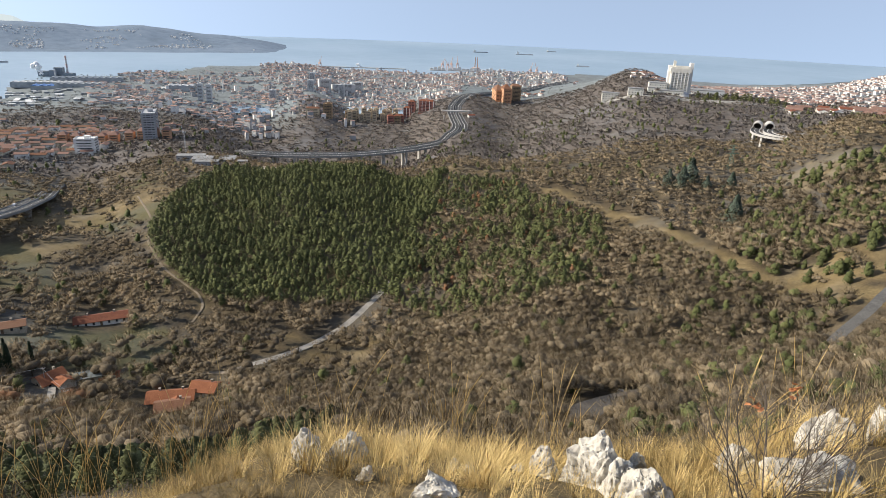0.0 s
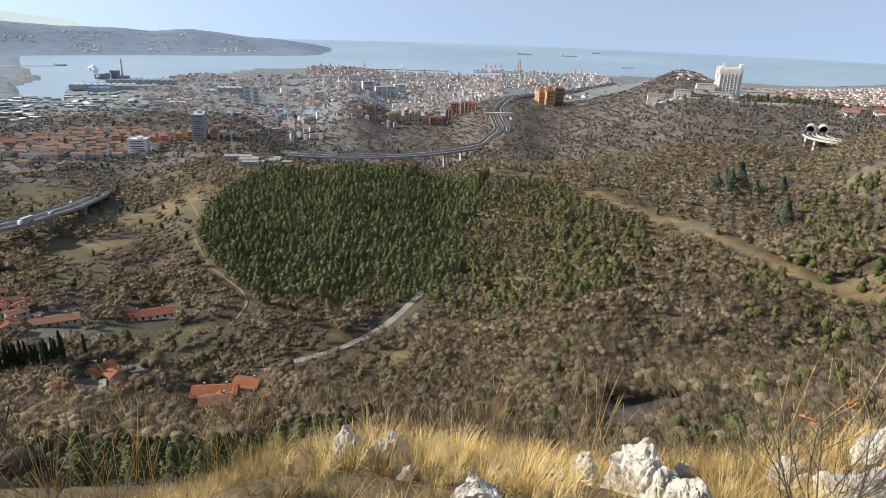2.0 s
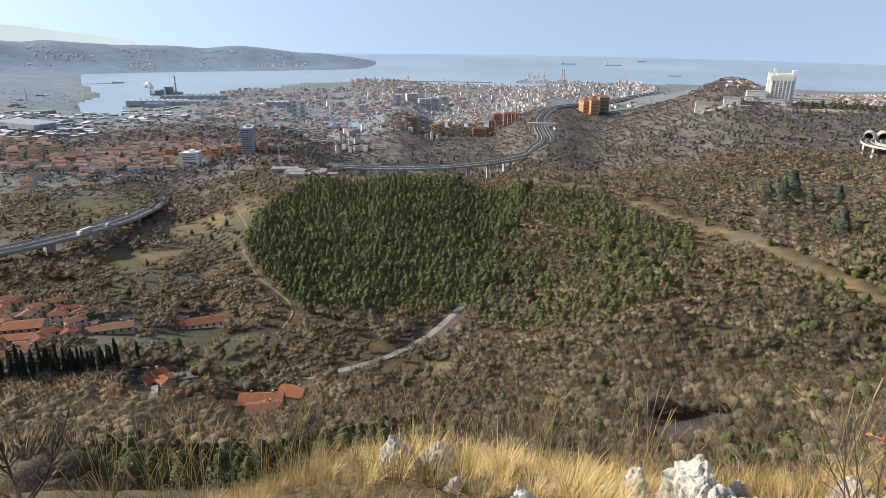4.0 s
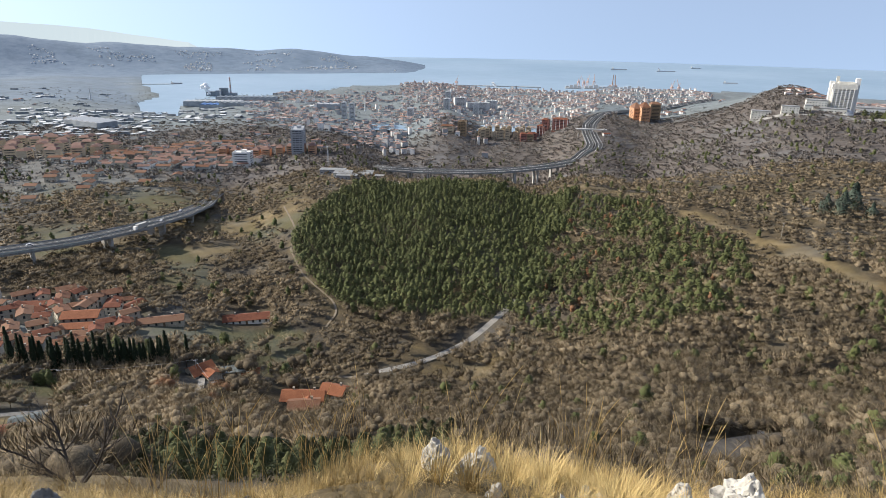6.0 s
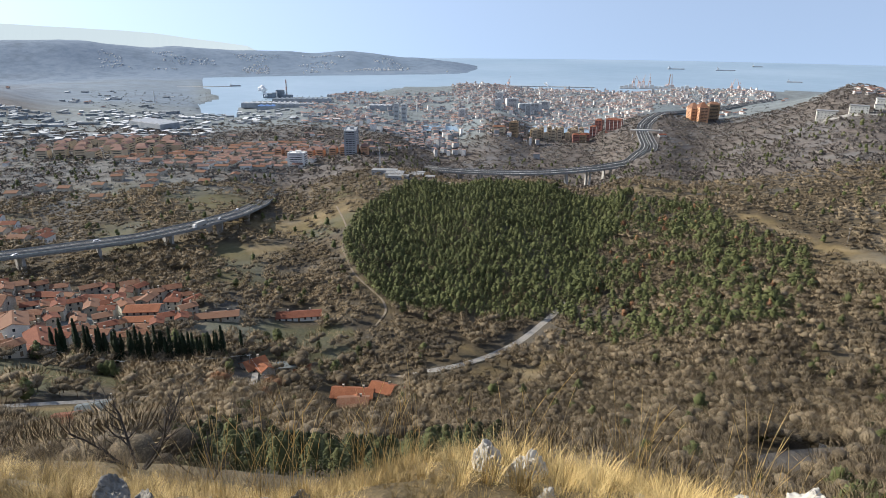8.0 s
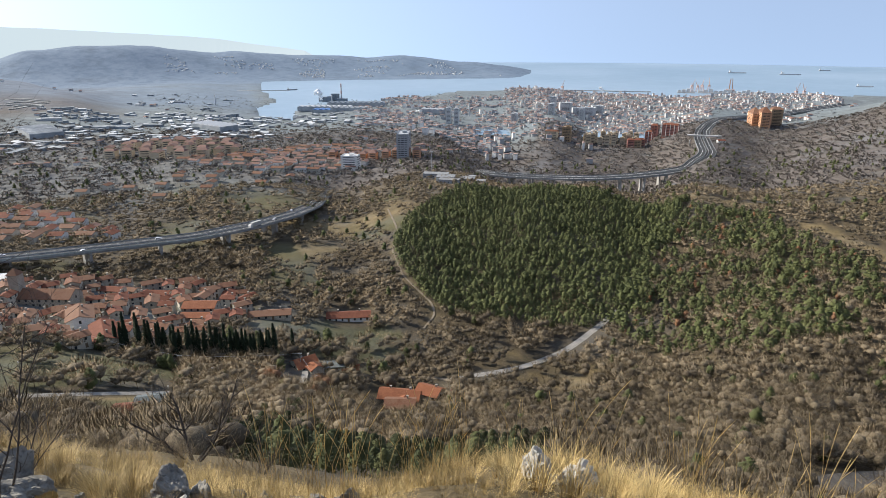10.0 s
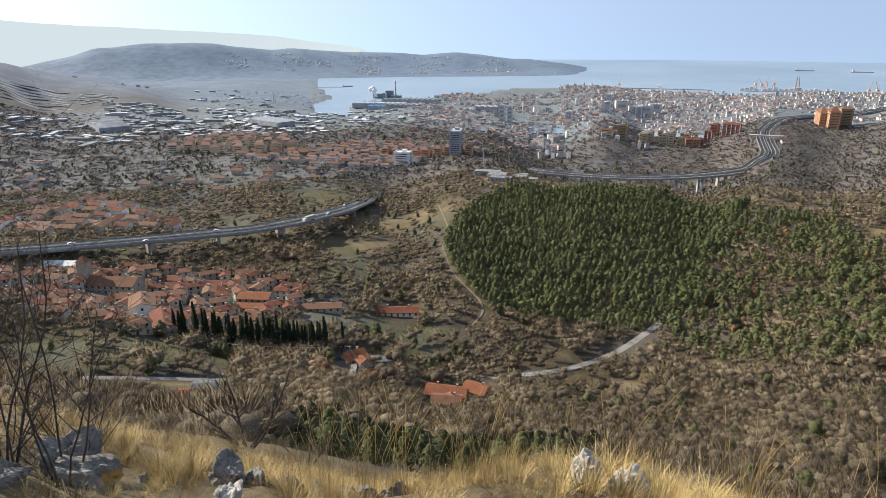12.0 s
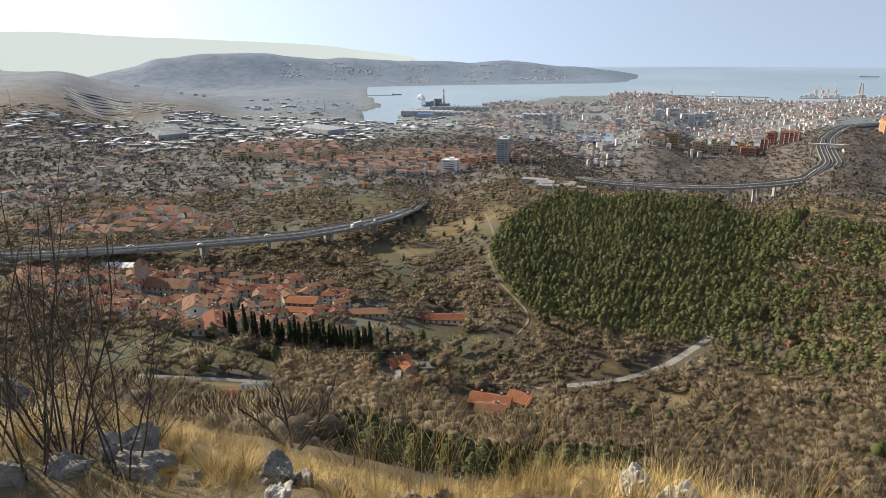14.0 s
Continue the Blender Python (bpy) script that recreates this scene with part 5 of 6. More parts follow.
for x, h in ((20.5, 64), (-19.5, 58)):
    bm = bmesh.new()
    box(bm, x, 4, -8, 7, 16, h + 4)
    part("stair_shaft", bm, m_white, tower)
bm = bmesh.new()
box(bm, -12, 2, 52, 5, 5, 11)
part("vent_stack", bm, m_tower, tower)
bm = bmesh.new()
box(bm, 2, 0, 50, 26, 14, 4)
part("roof_house", bm, m_tower, tower)
for k in range(6):
    bm = bmesh.new()
    box(bm, -16 + k * 6.4, -12, 0, 1.6, 2.4, 42)
    part("rib", bm, m_white, tower)
for fl in range(13):
    bm = bmesh.new()
    for k in range(5):
        for dx in (1.6, 3.2, 4.8):
            box(bm, -16 + k * 6.4 + dx, -11.05, 2.3 + fl * 3.1, 0.8, 0.2, 1.1)
    tagged(part("window_row", bm, m_glass, tower), kind="stuff")
for fl in range(15):
    bm = bmesh.new()
    for k in range(4):
        box(bm, 24.05, -1.5 + k * 3.6, 1 + fl * 3.6, 0.2, 1.6, 1.8)
    tagged(part("window_row", bm, m_glass, tower), kind="stuff")
stand(tower, 375, 1090, -12)
tower.matrix_basis = tower.matrix_basis @ Matrix.Diagonal((0.82, 0.82, 0.84, 1))
bm = bmesh.new()
bmesh.ops.create_uvsphere(bm, u_segments=20, v_segments=10, radius=9)
for v in bm.verts:
    v.co.z = max(v.co.z, 0) * 0.62
dome = tagged(part("dome_hall", bm, m_grey_block), "low grey-green domed hall at the tower's foot", "hall")
stand(dome, 372, 1052, 0, 3)
bm = bmesh.new()
tube(bm, (0, 0, -6), (0, 0, 0.3), 9.4, 9.4, 20)
part("drum", bm, m_white, dome)


def annexe(x, y, w, d, h, turn, label, material=None):
    thing = tagged(new("annexe"), label, "building")
    bm = bmesh.new()
    box(bm, 0, 0, -7, w, d, h + 7)
    part("wall", bm, material or m_tower, thing)
    bm = bmesh.new()
    box(bm, 0, 0, h, w + 0.8, d + 0.8, 0.6)
    part("roof", bm, m_grey_concrete, thing)
    for fl in range(max(int(h / 3.4), 1)):
        bm = bmesh.new()
        n = max(int(w / 4), 2)
        for k in range(n):
            box(bm, (k + 0.5) / n * w - w / 2, -d / 2, fl * 3.4 + 1, 1.2, 0.2, 1.1)
        tagged(part("window_row", bm, m_glass, thing), kind="stuff")
    return stand(thing, x, y, turn)


annexe(262, 1072, 27, 14, 11, -10, "white block of the hilltop compound, two storeys")
annexe(290, 1030, 23, 13, 11, -12, "white gabled-looking block of the hilltop compound")
annexe(316, 1040, 10, 10, 9, -12, "small white block of the hilltop compound")
annexe(340, 1086, 28, 20, 12, -12, "white annexe below the tower")
annexe(350, 1056, 44, 14, 5, -14, "low cream podium below the tower", m_tower)
annexe(432, 1120, 60, 30, 9, -16, "long low pale wing behind the tower", m_pale_block)
wall_line = draped([(250, 1042), (300, 1000), (360, 985), (430, 955), (500, 930)], 6.0)
tagged(ribbon("retaining_wall", wall_line, 0, 1.2, 3.2, 8, m_concrete), "long pale retaining wall along the hilltop road", "wall", kind="structure")
dark_pine = conifer("pine_tree", "dark pine in the belt below the tower", 12, 4.6, 0.1, 150, 1.5, 0.5, m_pine, 35)
stand(dark_pine, 400, 1010)
g = random.Random(5)
for k in range(34):
    x, y = 385 + k * 3.2 + g.uniform(-3, 3), 1018 - k * 1.6 + g.uniform(-8, 14)
    copy_thing(dark_pine, pose(x, y, ground_at(x, y), 0, 0, g.uniform(0, 360)) @ Matrix.Diagonal((1, 1, g.uniform(0.7, 1.15), 1)))

# tunnel mouths with the curved ramp bridge
m_dark = surface("tunnel_dark", [(0.02, 0.02, 0.02), (0.035, 0.035, 0.035)], 1.0, bump=0)
for n, (x, y, z, turn) in enumerate(((309, 650, -96.6, 8), (323, 652, -97.0, 2))):
    portal = tagged(new("tunnel_portal"), "round concrete tunnel mouth with a pale rim", "tunnel", "tunnel mouths")
    bm = bmesh.new()
    steps = 18
    rims = []
    for y0, r in ((0, 3.7), (0, 4.5), (16, 4.5), (16, 3.7)):
        rims.append([bm.verts.new((math.cos(math.pi * 1.16 * k / steps - 0.08 * math.pi) * r, y0, 1.6 + math.sin(math.pi * 1.16 * k / steps - 0.08 * math.pi) * r)) for k in range(steps + 1)])
    for a, b in zip(rims, rims[1:] + rims[:1]):
        for k in range(steps):
            bm.faces.new((a[k], a[k + 1], b[k + 1], b[k]))
    part("rim", bm, m_concrete, portal)
    bm = bmesh.new()
    # flat black disc added across the tube, standing for unlit depth
    bmesh.ops.create_circle(bm, cap_ends=True, segments=24, radius=3.8, matrix=pose(0, 14, 1.6, 90))
    part("darkness", bm, m_dark, portal, "black disc standing for the tunnel's unlit inside")
    portal.matrix_basis = pose(x, y, z, 0, 0, -turn - 20)
ramp_a = resample([(309, 651, -96.6), (301, 638, -96.8), (297, 624, -97.2), (299, 610, -97.4), (310, 595, -97.2), (326, 580, -96)], 3.0)
ramp_b = resample([(323, 653, -97), (315, 641, -97.2), (311, 628, -97.5), (314, 613, -97.5), (324, 600, -97.2), (340, 586, -96)], 3.0)
ramp = tagged(new("ramp_bridge"), "curved concrete ramp bridge leading into the tunnels", "bridge")
for line in (ramp_a, ramp_b):
    ribbon("deck", line, 0, 8.2, 0, 1.2, m_concrete, ramp)
    ribbon("carriageway", line, 0, 7.4, 0.06, 0.05, m_asphalt, ramp, "grey asphalt carriageway")
    ribbon("lane_line", line, 0, 0.35, 0.1, 0.03, m_paint, ramp, "white painted line")
    for at in (-3.95, 3.95):
        ribbon("parapet", line, at, 0.3, 0.7, 0.9, m_concrete, ramp)
    for i in (6, 13, 20):
        if i < len(line):
            bm = bmesh.new()
            box(bm, line[i][0], line[i][1], ground_at(line[i][0], line[i][1]) - 3, 3.2, 2.2, max(line[i][2] - ground_at(line[i][0], line[i][1]) + 1.6, 3.1), 20)
            part("pier", bm, m_concrete, ramp)

# the walled compound on the knoll
for x, y, w, d, h, t, m, lab in ((-250, 618, 26, 10, 4, 12, m_grey_block, "long grey low building in the fenced compound"), (-232, 600, 18, 12, 4, 12, m_tower, "cream low building in the fenced compound"),
                                 (-214, 612, 16, 12, 3.5, 12, m_grey_block, "grey flat-roofed building in the compound"), (-222, 584, 20, 9, 3.5, 10, m_grey_block, "grey shed in the compound"),
                                 (-196, 606, 9, 7, 5, 10, m_tower, "small cream block in the compound"), (-228, 630, 34, 6, 3, 12, m_tower, "cream outbuilding along the compound wall")):
    annexe(x, y, w, d, h, t, lab, m)
tagged(ribbon("compound_wall", draped([(-262, 628), (-225, 640), (-180, 618), (-150, 600)], 4.0), 0, 0.6, 2.6, 4, m_white), "white perimeter wall of the compound", "wall", kind="structure")

# ---- settlements across the valley ----
def simple_house(w, d, fl, wall_m, roof_m, label, group):
    return house(w, d, fl, wall_m, roof_m, label, few=True, group=group)


def settle(kinds_here, area, count, seed, gap, turn, spread=12):
    g, placed_at, first, tries = random.Random(seed), [], set(), 0
    area = np.array(area, float)
    lo, hi = area.min(0), area.max(0)
    while len(placed_at) < count and tries < count * 40:
        tries += 1
        x, y = g.uniform(lo[0], hi[0]), g.uniform(lo[1], hi[1])
        if not inside(np.array([[x, y]]), area)[0] or any(math.hypot(x - a, y - b) < gap for a, b in placed_at):
            continue
        placed_at.append((x, y))
        k = g.randrange(len(kinds_here))
        m = pose(x, y, ground_at(x, y), 0, 0, turn + g.choice((0, 0, 90)) + g.uniform(-spread, spread))
        if k in first:
            copy_thing(kinds_here[k], m)
        else:
            kinds_here[k].matrix_basis = m
            first.add(k)


valley_kinds = [simple_house(12, 9, 2, m_render, m_tiles, "cream valley house with a tiled roof", "valley houses"), simple_house(10, 9, 2, m_white, m_roof_red, "white valley house with a red roof", "valley houses"),
                simple_house(16, 9, 1, m_render, m_roof_far, "low valley house with an orange roof", "valley houses")]
settle(valley_kinds, [(-480, 228), (-418, 300), (-398, 345), (-450, 362), (-530, 380), (-540, 330), (-500, 270)], 50, 31, 12.5, 20)
settle([simple_house(11, 9, 2, m_render, m_tiles, "lone house among terraced gardens", "garden houses")], [(-600, 440), (-480, 430), (-400, 520), (-420, 620), (-560, 600)], 14, 33, 25, 15)
estate_kinds = [simple_house(11, 8, 2, m_render, m_roof_far, "row house of the estate with a red roof", "estate houses"), simple_house(13, 8, 2, m_white, m_roof_far, "white terrace of the estate with an orange roof", "estate houses"),
                simple_house(16, 8.5, 2, m_render, m_tiles, "long terrace of the estate with a tiled roof", "estate houses")]
settle(estate_kinds, [(-610, 640), (-560, 625), (-470, 640), (-420, 700), (-400, 770), (-470, 900), (-560, 860), (-600, 740)], 110, 34, 15.5, 15)
flat_kind = block(15, 12, 4, m_beige, "cream five-storey flats with an orange tiled roof", m_roof_far, "estate flats")
settle([flat_kind], [(-760, 640), (-610, 650), (-600, 740), (-680, 820), (-780, 740)], 34, 35, 24, 20)
row_kind = block(10, 14, 4, m_orange, "yellow-orange flats in a row with tiled roofs", m_roof_far, "orange flats")
for k in range(9):
    x, y = -472 + k * 14 + (k > 4) * 4, 782 + k * 3.5
    if k:
        copy_thing(row_kind, pose(x, y, ground_at(x, y), 0, 0, 15))
    else:
        stand(row_kind, x, y, 15)
stand(block(22, 16, 6, m_white, "white six-storey block at the estate's edge", None), -420, 738, 12)
hill_kinds = [simple_house(14, 11, 2, m_white, m_roof_red, "white hill house with a red roof near the tunnels", "hill houses"), simple_house(20, 11, 2, m_render, m_roof_far, "cream hill house with an orange roof", "hill houses")]
settle(hill_kinds, [(430, 820), (520, 760), (620, 820), (600, 930), (500, 960)], 26, 36, 21, -20)
stand(house(12, 9, 2, m_white, m_roof_red, "white house beside the motorway cutting"), 40, 1150, 20)

# ---- the city by the sea: houses past counting ----
def townscape(name, label, places, w, d, h, pitched, seed, wall_m, roof_m, lean=0.0):
    """Many buildings in one object: walls in the first material, roofs in the second."""
    g = np.random.default_rng(seed)
    n = len(places)
    z = np.maximum(height(places), SEA + 1)
    turn = np.radians(lean + g.choice([0, 90, 20, 110], n) + g.normal(0, 8, n))
    c, s = np.cos(turn), np.sin(turn)
    rise = np.where(pitched, d * 0.22, 0.5)
    corners = []
    for sx, sy, top in ((-1, -1, 0), (1, -1, 0), (1, 1, 0), (-1, 1, 0), (-1, -1, 1), (1, -1, 1), (1, 1, 1), (-1, 1, 1)):
        corners.append((sx * w / 2, sy * d / 2, np.where(top, h, -6.0)))
    over = 0.5
    for sx, sy in ((-1, -1), (1, -1), (1, 1), (-1, 1)):
        corners.append((sx * (w / 2 + over), sy * (d / 2 + over), h - 0.05))
    keep = np.where(pitched, 0.04, 1.0)
    for sx, sy in ((-1, -1), (1, -1), (1, 1), (-1, 1)):
        corners.append((sx * (w / 2 + over) * np.where(pitched, 0.7, 1.0), sy * (d / 2 + over) * keep, h + rise))
    v = np.stack([np.stack([x * c - y * s + places[:, 0], x * s + y * c + places[:, 1], q + z], -1) for x, y, q in corners], 1)
    quad = [(0, 1, 5, 4), (1, 2, 6, 5), (2, 3, 7, 6), (3, 0, 4, 7), (8, 9, 13, 12), (9, 10, 14, 13), (10, 11, 15, 14), (11, 8, 12, 15), (12, 13, 14, 15), (11, 10, 9, 8)]
    f = (np.arange(n)[:, None, None] * 16 + np.array(quad)[None]).reshape(-1, 4)
    ob = from_arrays(name, v.reshape(-1, 3), f, wall_m, 4)
    ob.data.materials.append(roof_m)
    ob.data.polygons.foreach_set("material_index", np.tile(np.array([0] * 4 + [1] * 6, np.int32), n))
    float_attribute(ob, "tone", np.repeat(g.normal(0, 0.5, n), 16))
    return tagged(ob, label, "townscape", kind="stuff")


# wall colour's dark end leans blue-grey, a trace of painted haze
m_city_wall = surface("city_render", [(0.34, 0.35, 0.36), (0.48, 0.48, 0.475), (0.64, 0.625, 0.60), (0.80, 0.785, 0.75)], 3.0, bump=0, patch=60, tone=0.35)
m_city_roof = surface("city_roofs", [(0.19, 0.150, 0.135), (0.26, 0.165, 0.135), (0.33, 0.200, 0.155), (0.36, 0.30, 0.27)], 3.0, bump=0, patch=60, tone=0.3)
m_flat_roof = surface("flat_roofs", [(0.19, 0.21, 0.225), (0.26, 0.28, 0.295), (0.34, 0.36, 0.37), (0.56, 0.57, 0.575)], 12.0, bump=0, patch=90, tone=0.5)
m_shed_wall = surface("shed_walls", [(0.22, 0.245, 0.265), (0.31, 0.335, 0.35), (0.42, 0.44, 0.45)], 12.0, bump=0, patch=90, tone=0.4)


def sector(b0, b1, r0, r1, cell, seed, share=1.0, clump=0.0):
    p = strewn(r0, r1, b0, b1, cell, seed)
    g = np.random.default_rng(seed + 1)
    ok = (g.uniform(size=len(p)) < share) & ~inside(p, BAY_LINE) & (line_distance(p, HIGH_VIADUCT) > 35)
    ok &= waves(p, 70.0, seed * 1.0) > clump
    return p[ok]


def sized(n, lo, hi, seed):
    return np.random.default_rng(seed).uniform(lo, hi, n)


p = np.concatenate([sector(-16, 1, 1450, 2420, 11.5, 51, 0.9, -0.42), sector(1, 10, 1750, 2420, 14, 53, 0.8, -0.4)])
n = len(p)
townscape("city_houses", "close-set white and cream city houses with tiled roofs by the sea", p, sized(n, 4, 9, 1), sized(n, 3.5, 6, 2), sized(n, 2.2, 5.0, 3) + (sized(n, 0, 1, 4) > 0.93) * sized(n, 3, 9, 5), sized(n, 0, 1, 6) > 0.3, 61, m_city_wall, m_city_roof)
p = np.concatenate([sector(-29, -15, 1200, 2150, 15, 55, 0.85, -0.25), sector(-20, -8, 1120, 1500, 19, 56, 0.7, 0.0)])
n = len(p)
townscape("town_houses", "mixed flats, houses and halls of the lower town", p, sized(n, 5, 12, 7), sized(n, 4, 7, 8), sized(n, 2.5, 5.5, 9) + (sized(n, 0, 1, 10) > 0.94) * sized(n, 4, 10, 11), sized(n, 0, 1, 12) > 0.45, 62, m_city_wall, m_city_roof)
p = np.concatenate([sector(-64, -53, 1100, 1420, 23, 57, 0.85, -0.35), sector(-53, -36, 1120, 1650, 23, 81, 0.85, -0.35), sector(-37, -28, 1350, 1720, 30, 58, 0.7, -0.3), sector(-29, -22, 1350, 1900, 40, 68, 0.5, -0.3), sector(-48, -38, 1700, 2300, 40, 98, 0.5, 0.0)])
n = len(p)
townscape("industrial_sheds", "grey and white industrial sheds on the valley plain", p, sized(n, 8, 20, 13) + (sized(n, 0, 1, 28) > 0.85) * 22, sized(n, 6, 11, 14), sized(n, 2, 4, 15), np.zeros(n, bool), 63, m_shed_wall, m_flat_roof, 12)
p = np.concatenate([sector(20, 40, 1180, 2150, 12.5, 59, 0.85, -0.4)])
n = len(p)
townscape("hillside_houses", "pastel houses with red roofs covering the far hillside", p, sized(n, 5, 9, 16), sized(n, 4.5, 7, 17), sized(n, 2.5, 6.5, 18), sized(n, 0, 1, 19) > 0.25, 64, m_city_wall, m_city_roof)
p = np.concatenate([strewn(3180, 3330, -36, -15, 15, 69), strewn(3300, 3600, -44, -19, 21, 70)])
p = p[(height(p) > SEA + 5) & (waves(p, 95.0, 2.0) > 0.16)]
n = len(p)
townscape("shore_houses", "tiny pale houses scattered over the far peninsula", p, sized(n, 3.5, 7, 20), sized(n, 3, 5, 21), sized(n, 2, 4.5, 22), sized(n, 0, 1, 23) > 0.5, 65, m_white, m_city_wall)
p = np.concatenate([sector(-66, -58, 640, 950, 24, 77, 0.8, -0.3), sector(15, 23, 1230, 1420, 19, 78, 0.8, -0.6), sector(3, 11, 1560, 1800, 22, 79, 0.7, -0.2), sector(-60, -34, 950, 1150, 30, 71, 0.6, 0.0), sector(-30, -19, 930, 1150, 26, 72, 0.6, -0.1), sector(-56, -44, 1500, 2300, 45, 73, 0.25, 0.2)])
n = len(p)
townscape("suburb_houses", "scattered suburban houses with red roofs on the plain", p, sized(n, 7, 13, 24), sized(n, 5.5, 8, 25), sized(n, 2.5, 5.5, 26), sized(n, 0, 1, 27) > 0.08, 66, m_city_wall, m_roof_far)
town_tree = [bare_crown(160 + s, 20, 1, 0.5, 4.4, 3.8, trunk=False, core=0) for s in range(4)]
p = np.concatenate([sector(-64, 10, 1050, 2300, 21, 75, 0.7, -0.45), sector(20, 40, 1150, 2100, 28, 76, 0.6, -0.4), sector(-50, -24, 780, 1050, 15, 80, 0.7, -0.5)])
p = p[~((np.degrees(np.arctan2(p[:, 0], p[:, 1])) < -45) & (np.hypot(p[:, 0], p[:, 1]) > 1450))]
# haze put into the foliage colour, paled towards blue-grey
m_hazed_tree = surface("hazed_town_trees", [(0.145, 0.160, 0.164), (0.185, 0.200, 0.202), (0.230, 0.240, 0.236)], 3, bump=0, tone=0.3)
plant("hazed_town_trees", town_tree, p, np.random.default_rng(2).uniform(0.7, 1.3, len(p)), np.random.default_rng(3).normal(0, 0.4, len(p)), m_hazed_tree, "trees between the city's houses, paled blue-grey for haze", "town trees")

m_terrace = surface("terrace_earth", [(0.26, 0.27, 0.255), (0.34, 0.345, 0.325)], 5, bump=0, patch=30)

p = sector(-66, -31, 640, 1200, 11.5, 91, 0.9, -0.7)
plant("plain_groves", town_tree, p, np.random.default_rng(5).uniform(0.55, 1.1, len(p)), np.random.default_rng(6).normal(-0.2, 0.4, len(p)), m_hazed_tree, "olive groves and hedges over the suburban plain, paled for haze", "groves")

# ---- harbour ----
m_blue_shed = surface("blue_roof", [(0.10, 0.20, 0.42), (0.14, 0.26, 0.50)], 6, bump=0)
m_dark_steel = surface("dark_plant", [(0.17, 0.20, 0.23), (0.24, 0.28, 0.31)], 6, bump=0, patch=40)


def hall(x, y, w, d, h, turn, roof_m, label):
    thing = tagged(new("factory_hall"), label, "factory")
    bm = bmesh.new()
    box(bm, 0, 0, -4, w, d, h + 4)
    part("wall", bm, m_shed_wall, thing)
    for k in range(max(int(w / 14), 1)):
        n = max(int(w / 14), 1)
        bm = bmesh.new()
        x0 = (k + 0.5) / n * w - w / 2
        prism(bm, [(x0 - w / n / 2, h), (x0 + w / n / 2, h), (x0, h + 2.6)], -d / 2, d / 2)
        part("roof_bay", bm, roof_m, thing)
    return stand(thing, x, y, turn)


hall(-965, 1570, 150, 26, 9, 20, m_pale_block, "long pale factory hall of the steelworks by the bay")
hall(-925, 1500, 60, 30, 8, 20, m_blue_shed, "factory hall with blue roof bays")
hall(-858, 1520, 100, 30, 8, 20, m_flat_roof, "factory hall with pale roof bays in a row")
hall(-905, 1640, 160, 34, 12, 20, m_dark_steel, "long dark rolling-mill hall by the bay")
hall(-1045, 775, 110, 50, 8, -25, m_flat_roof, "big factory hall with rows of pale roof lights")
hall(-850, 985, 90, 40, 12, -15, m_pale_block, "large white warehouse beside the valley road")
hall(-640, 1560, 60, 24, 12, 10, m_pale_block, "cream industrial building by the railway")
plant_x, plant_y = -1060, 1840
works = tagged(new("steelworks"), "dark steelworks plant beside the bay", "factory")
for dx, dy, w, d, h in ((-30, 0, 40, 20, 24), (0, 8, 22, 18, 34), (26, 0, 30, 20, 20), (-8, -16, 16, 10, 28)):
    bm = bmesh.new()
    box(bm, dx, dy, -4, w, d, h)
    part("plant_block", bm, m_dark_steel, works)
stand(works, plant_x - 35, plant_y, 10)
m_stripe = surface("chimney_red", [(0.44, 0.32, 0.30), (0.52, 0.40, 0.37)], 4, bump=0)
for x, y, tall, r, lab in ((-1075, 1850, 62, 3.4, "tall striped chimney of the steelworks"), (-985, 1640, 34, 2.0, "slim grey factory chimney"), (-560, 1620, 34, 2, "slim pale factory chimney"), (-1265, 1480, 30, 2, "far thin chimney on the plain")):
    stack = tagged(new("chimney_stack"), lab, "chimney")
    for k in range(6):
        bm = bmesh.new()
        tube(bm, (0, 0, -3 + (tall + 3) * k / 6), (0, 0, -3 + (tall + 3) * (k + 1) / 6), r * (1 - k * 0.06), r * (1 - (k + 1) * 0.06), 12)
        part("ring", bm, m_stripe if k % 2 and tall > 50 else m_pale_block, stack)
    stand(stack, x, y)
m_steam = surface("steam", [(0.80, 0.80, 0.80), (0.86, 0.86, 0.86)], 6, rough=1.0, bump=0, specular=0)
for x, y, z0, s in ((-1130, 1815, 14, 1.0), (-330, 2440, 12, 0.55)):
    bm = bmesh.new()
    g = random.Random(int(x))
    for k in range(34):
        t = k / 33
        r = (2.0 + 4.5 * t) * s * g.uniform(0.6, 1.1)
        bmesh.ops.create_icosphere(bm, subdivisions=2, radius=r, matrix=Matrix.Translation(((-16 * t ** 1.6 + g.gauss(0, 2 + 4 * t)) * s, g.uniform(-4, 4), z0 + (24 * t + g.gauss(0, 2)) * s)))
    for v in bm.verts:
        v.co += Vector(noise.noise_vector(v.co * 0.25)) * 2.2 * s
    plume = tagged(part("steam_plume", bm, m_steam, None, "", True), "white puff of steam over the works by the bay", "steam", kind="stuff")
    stand(plume, x, y)


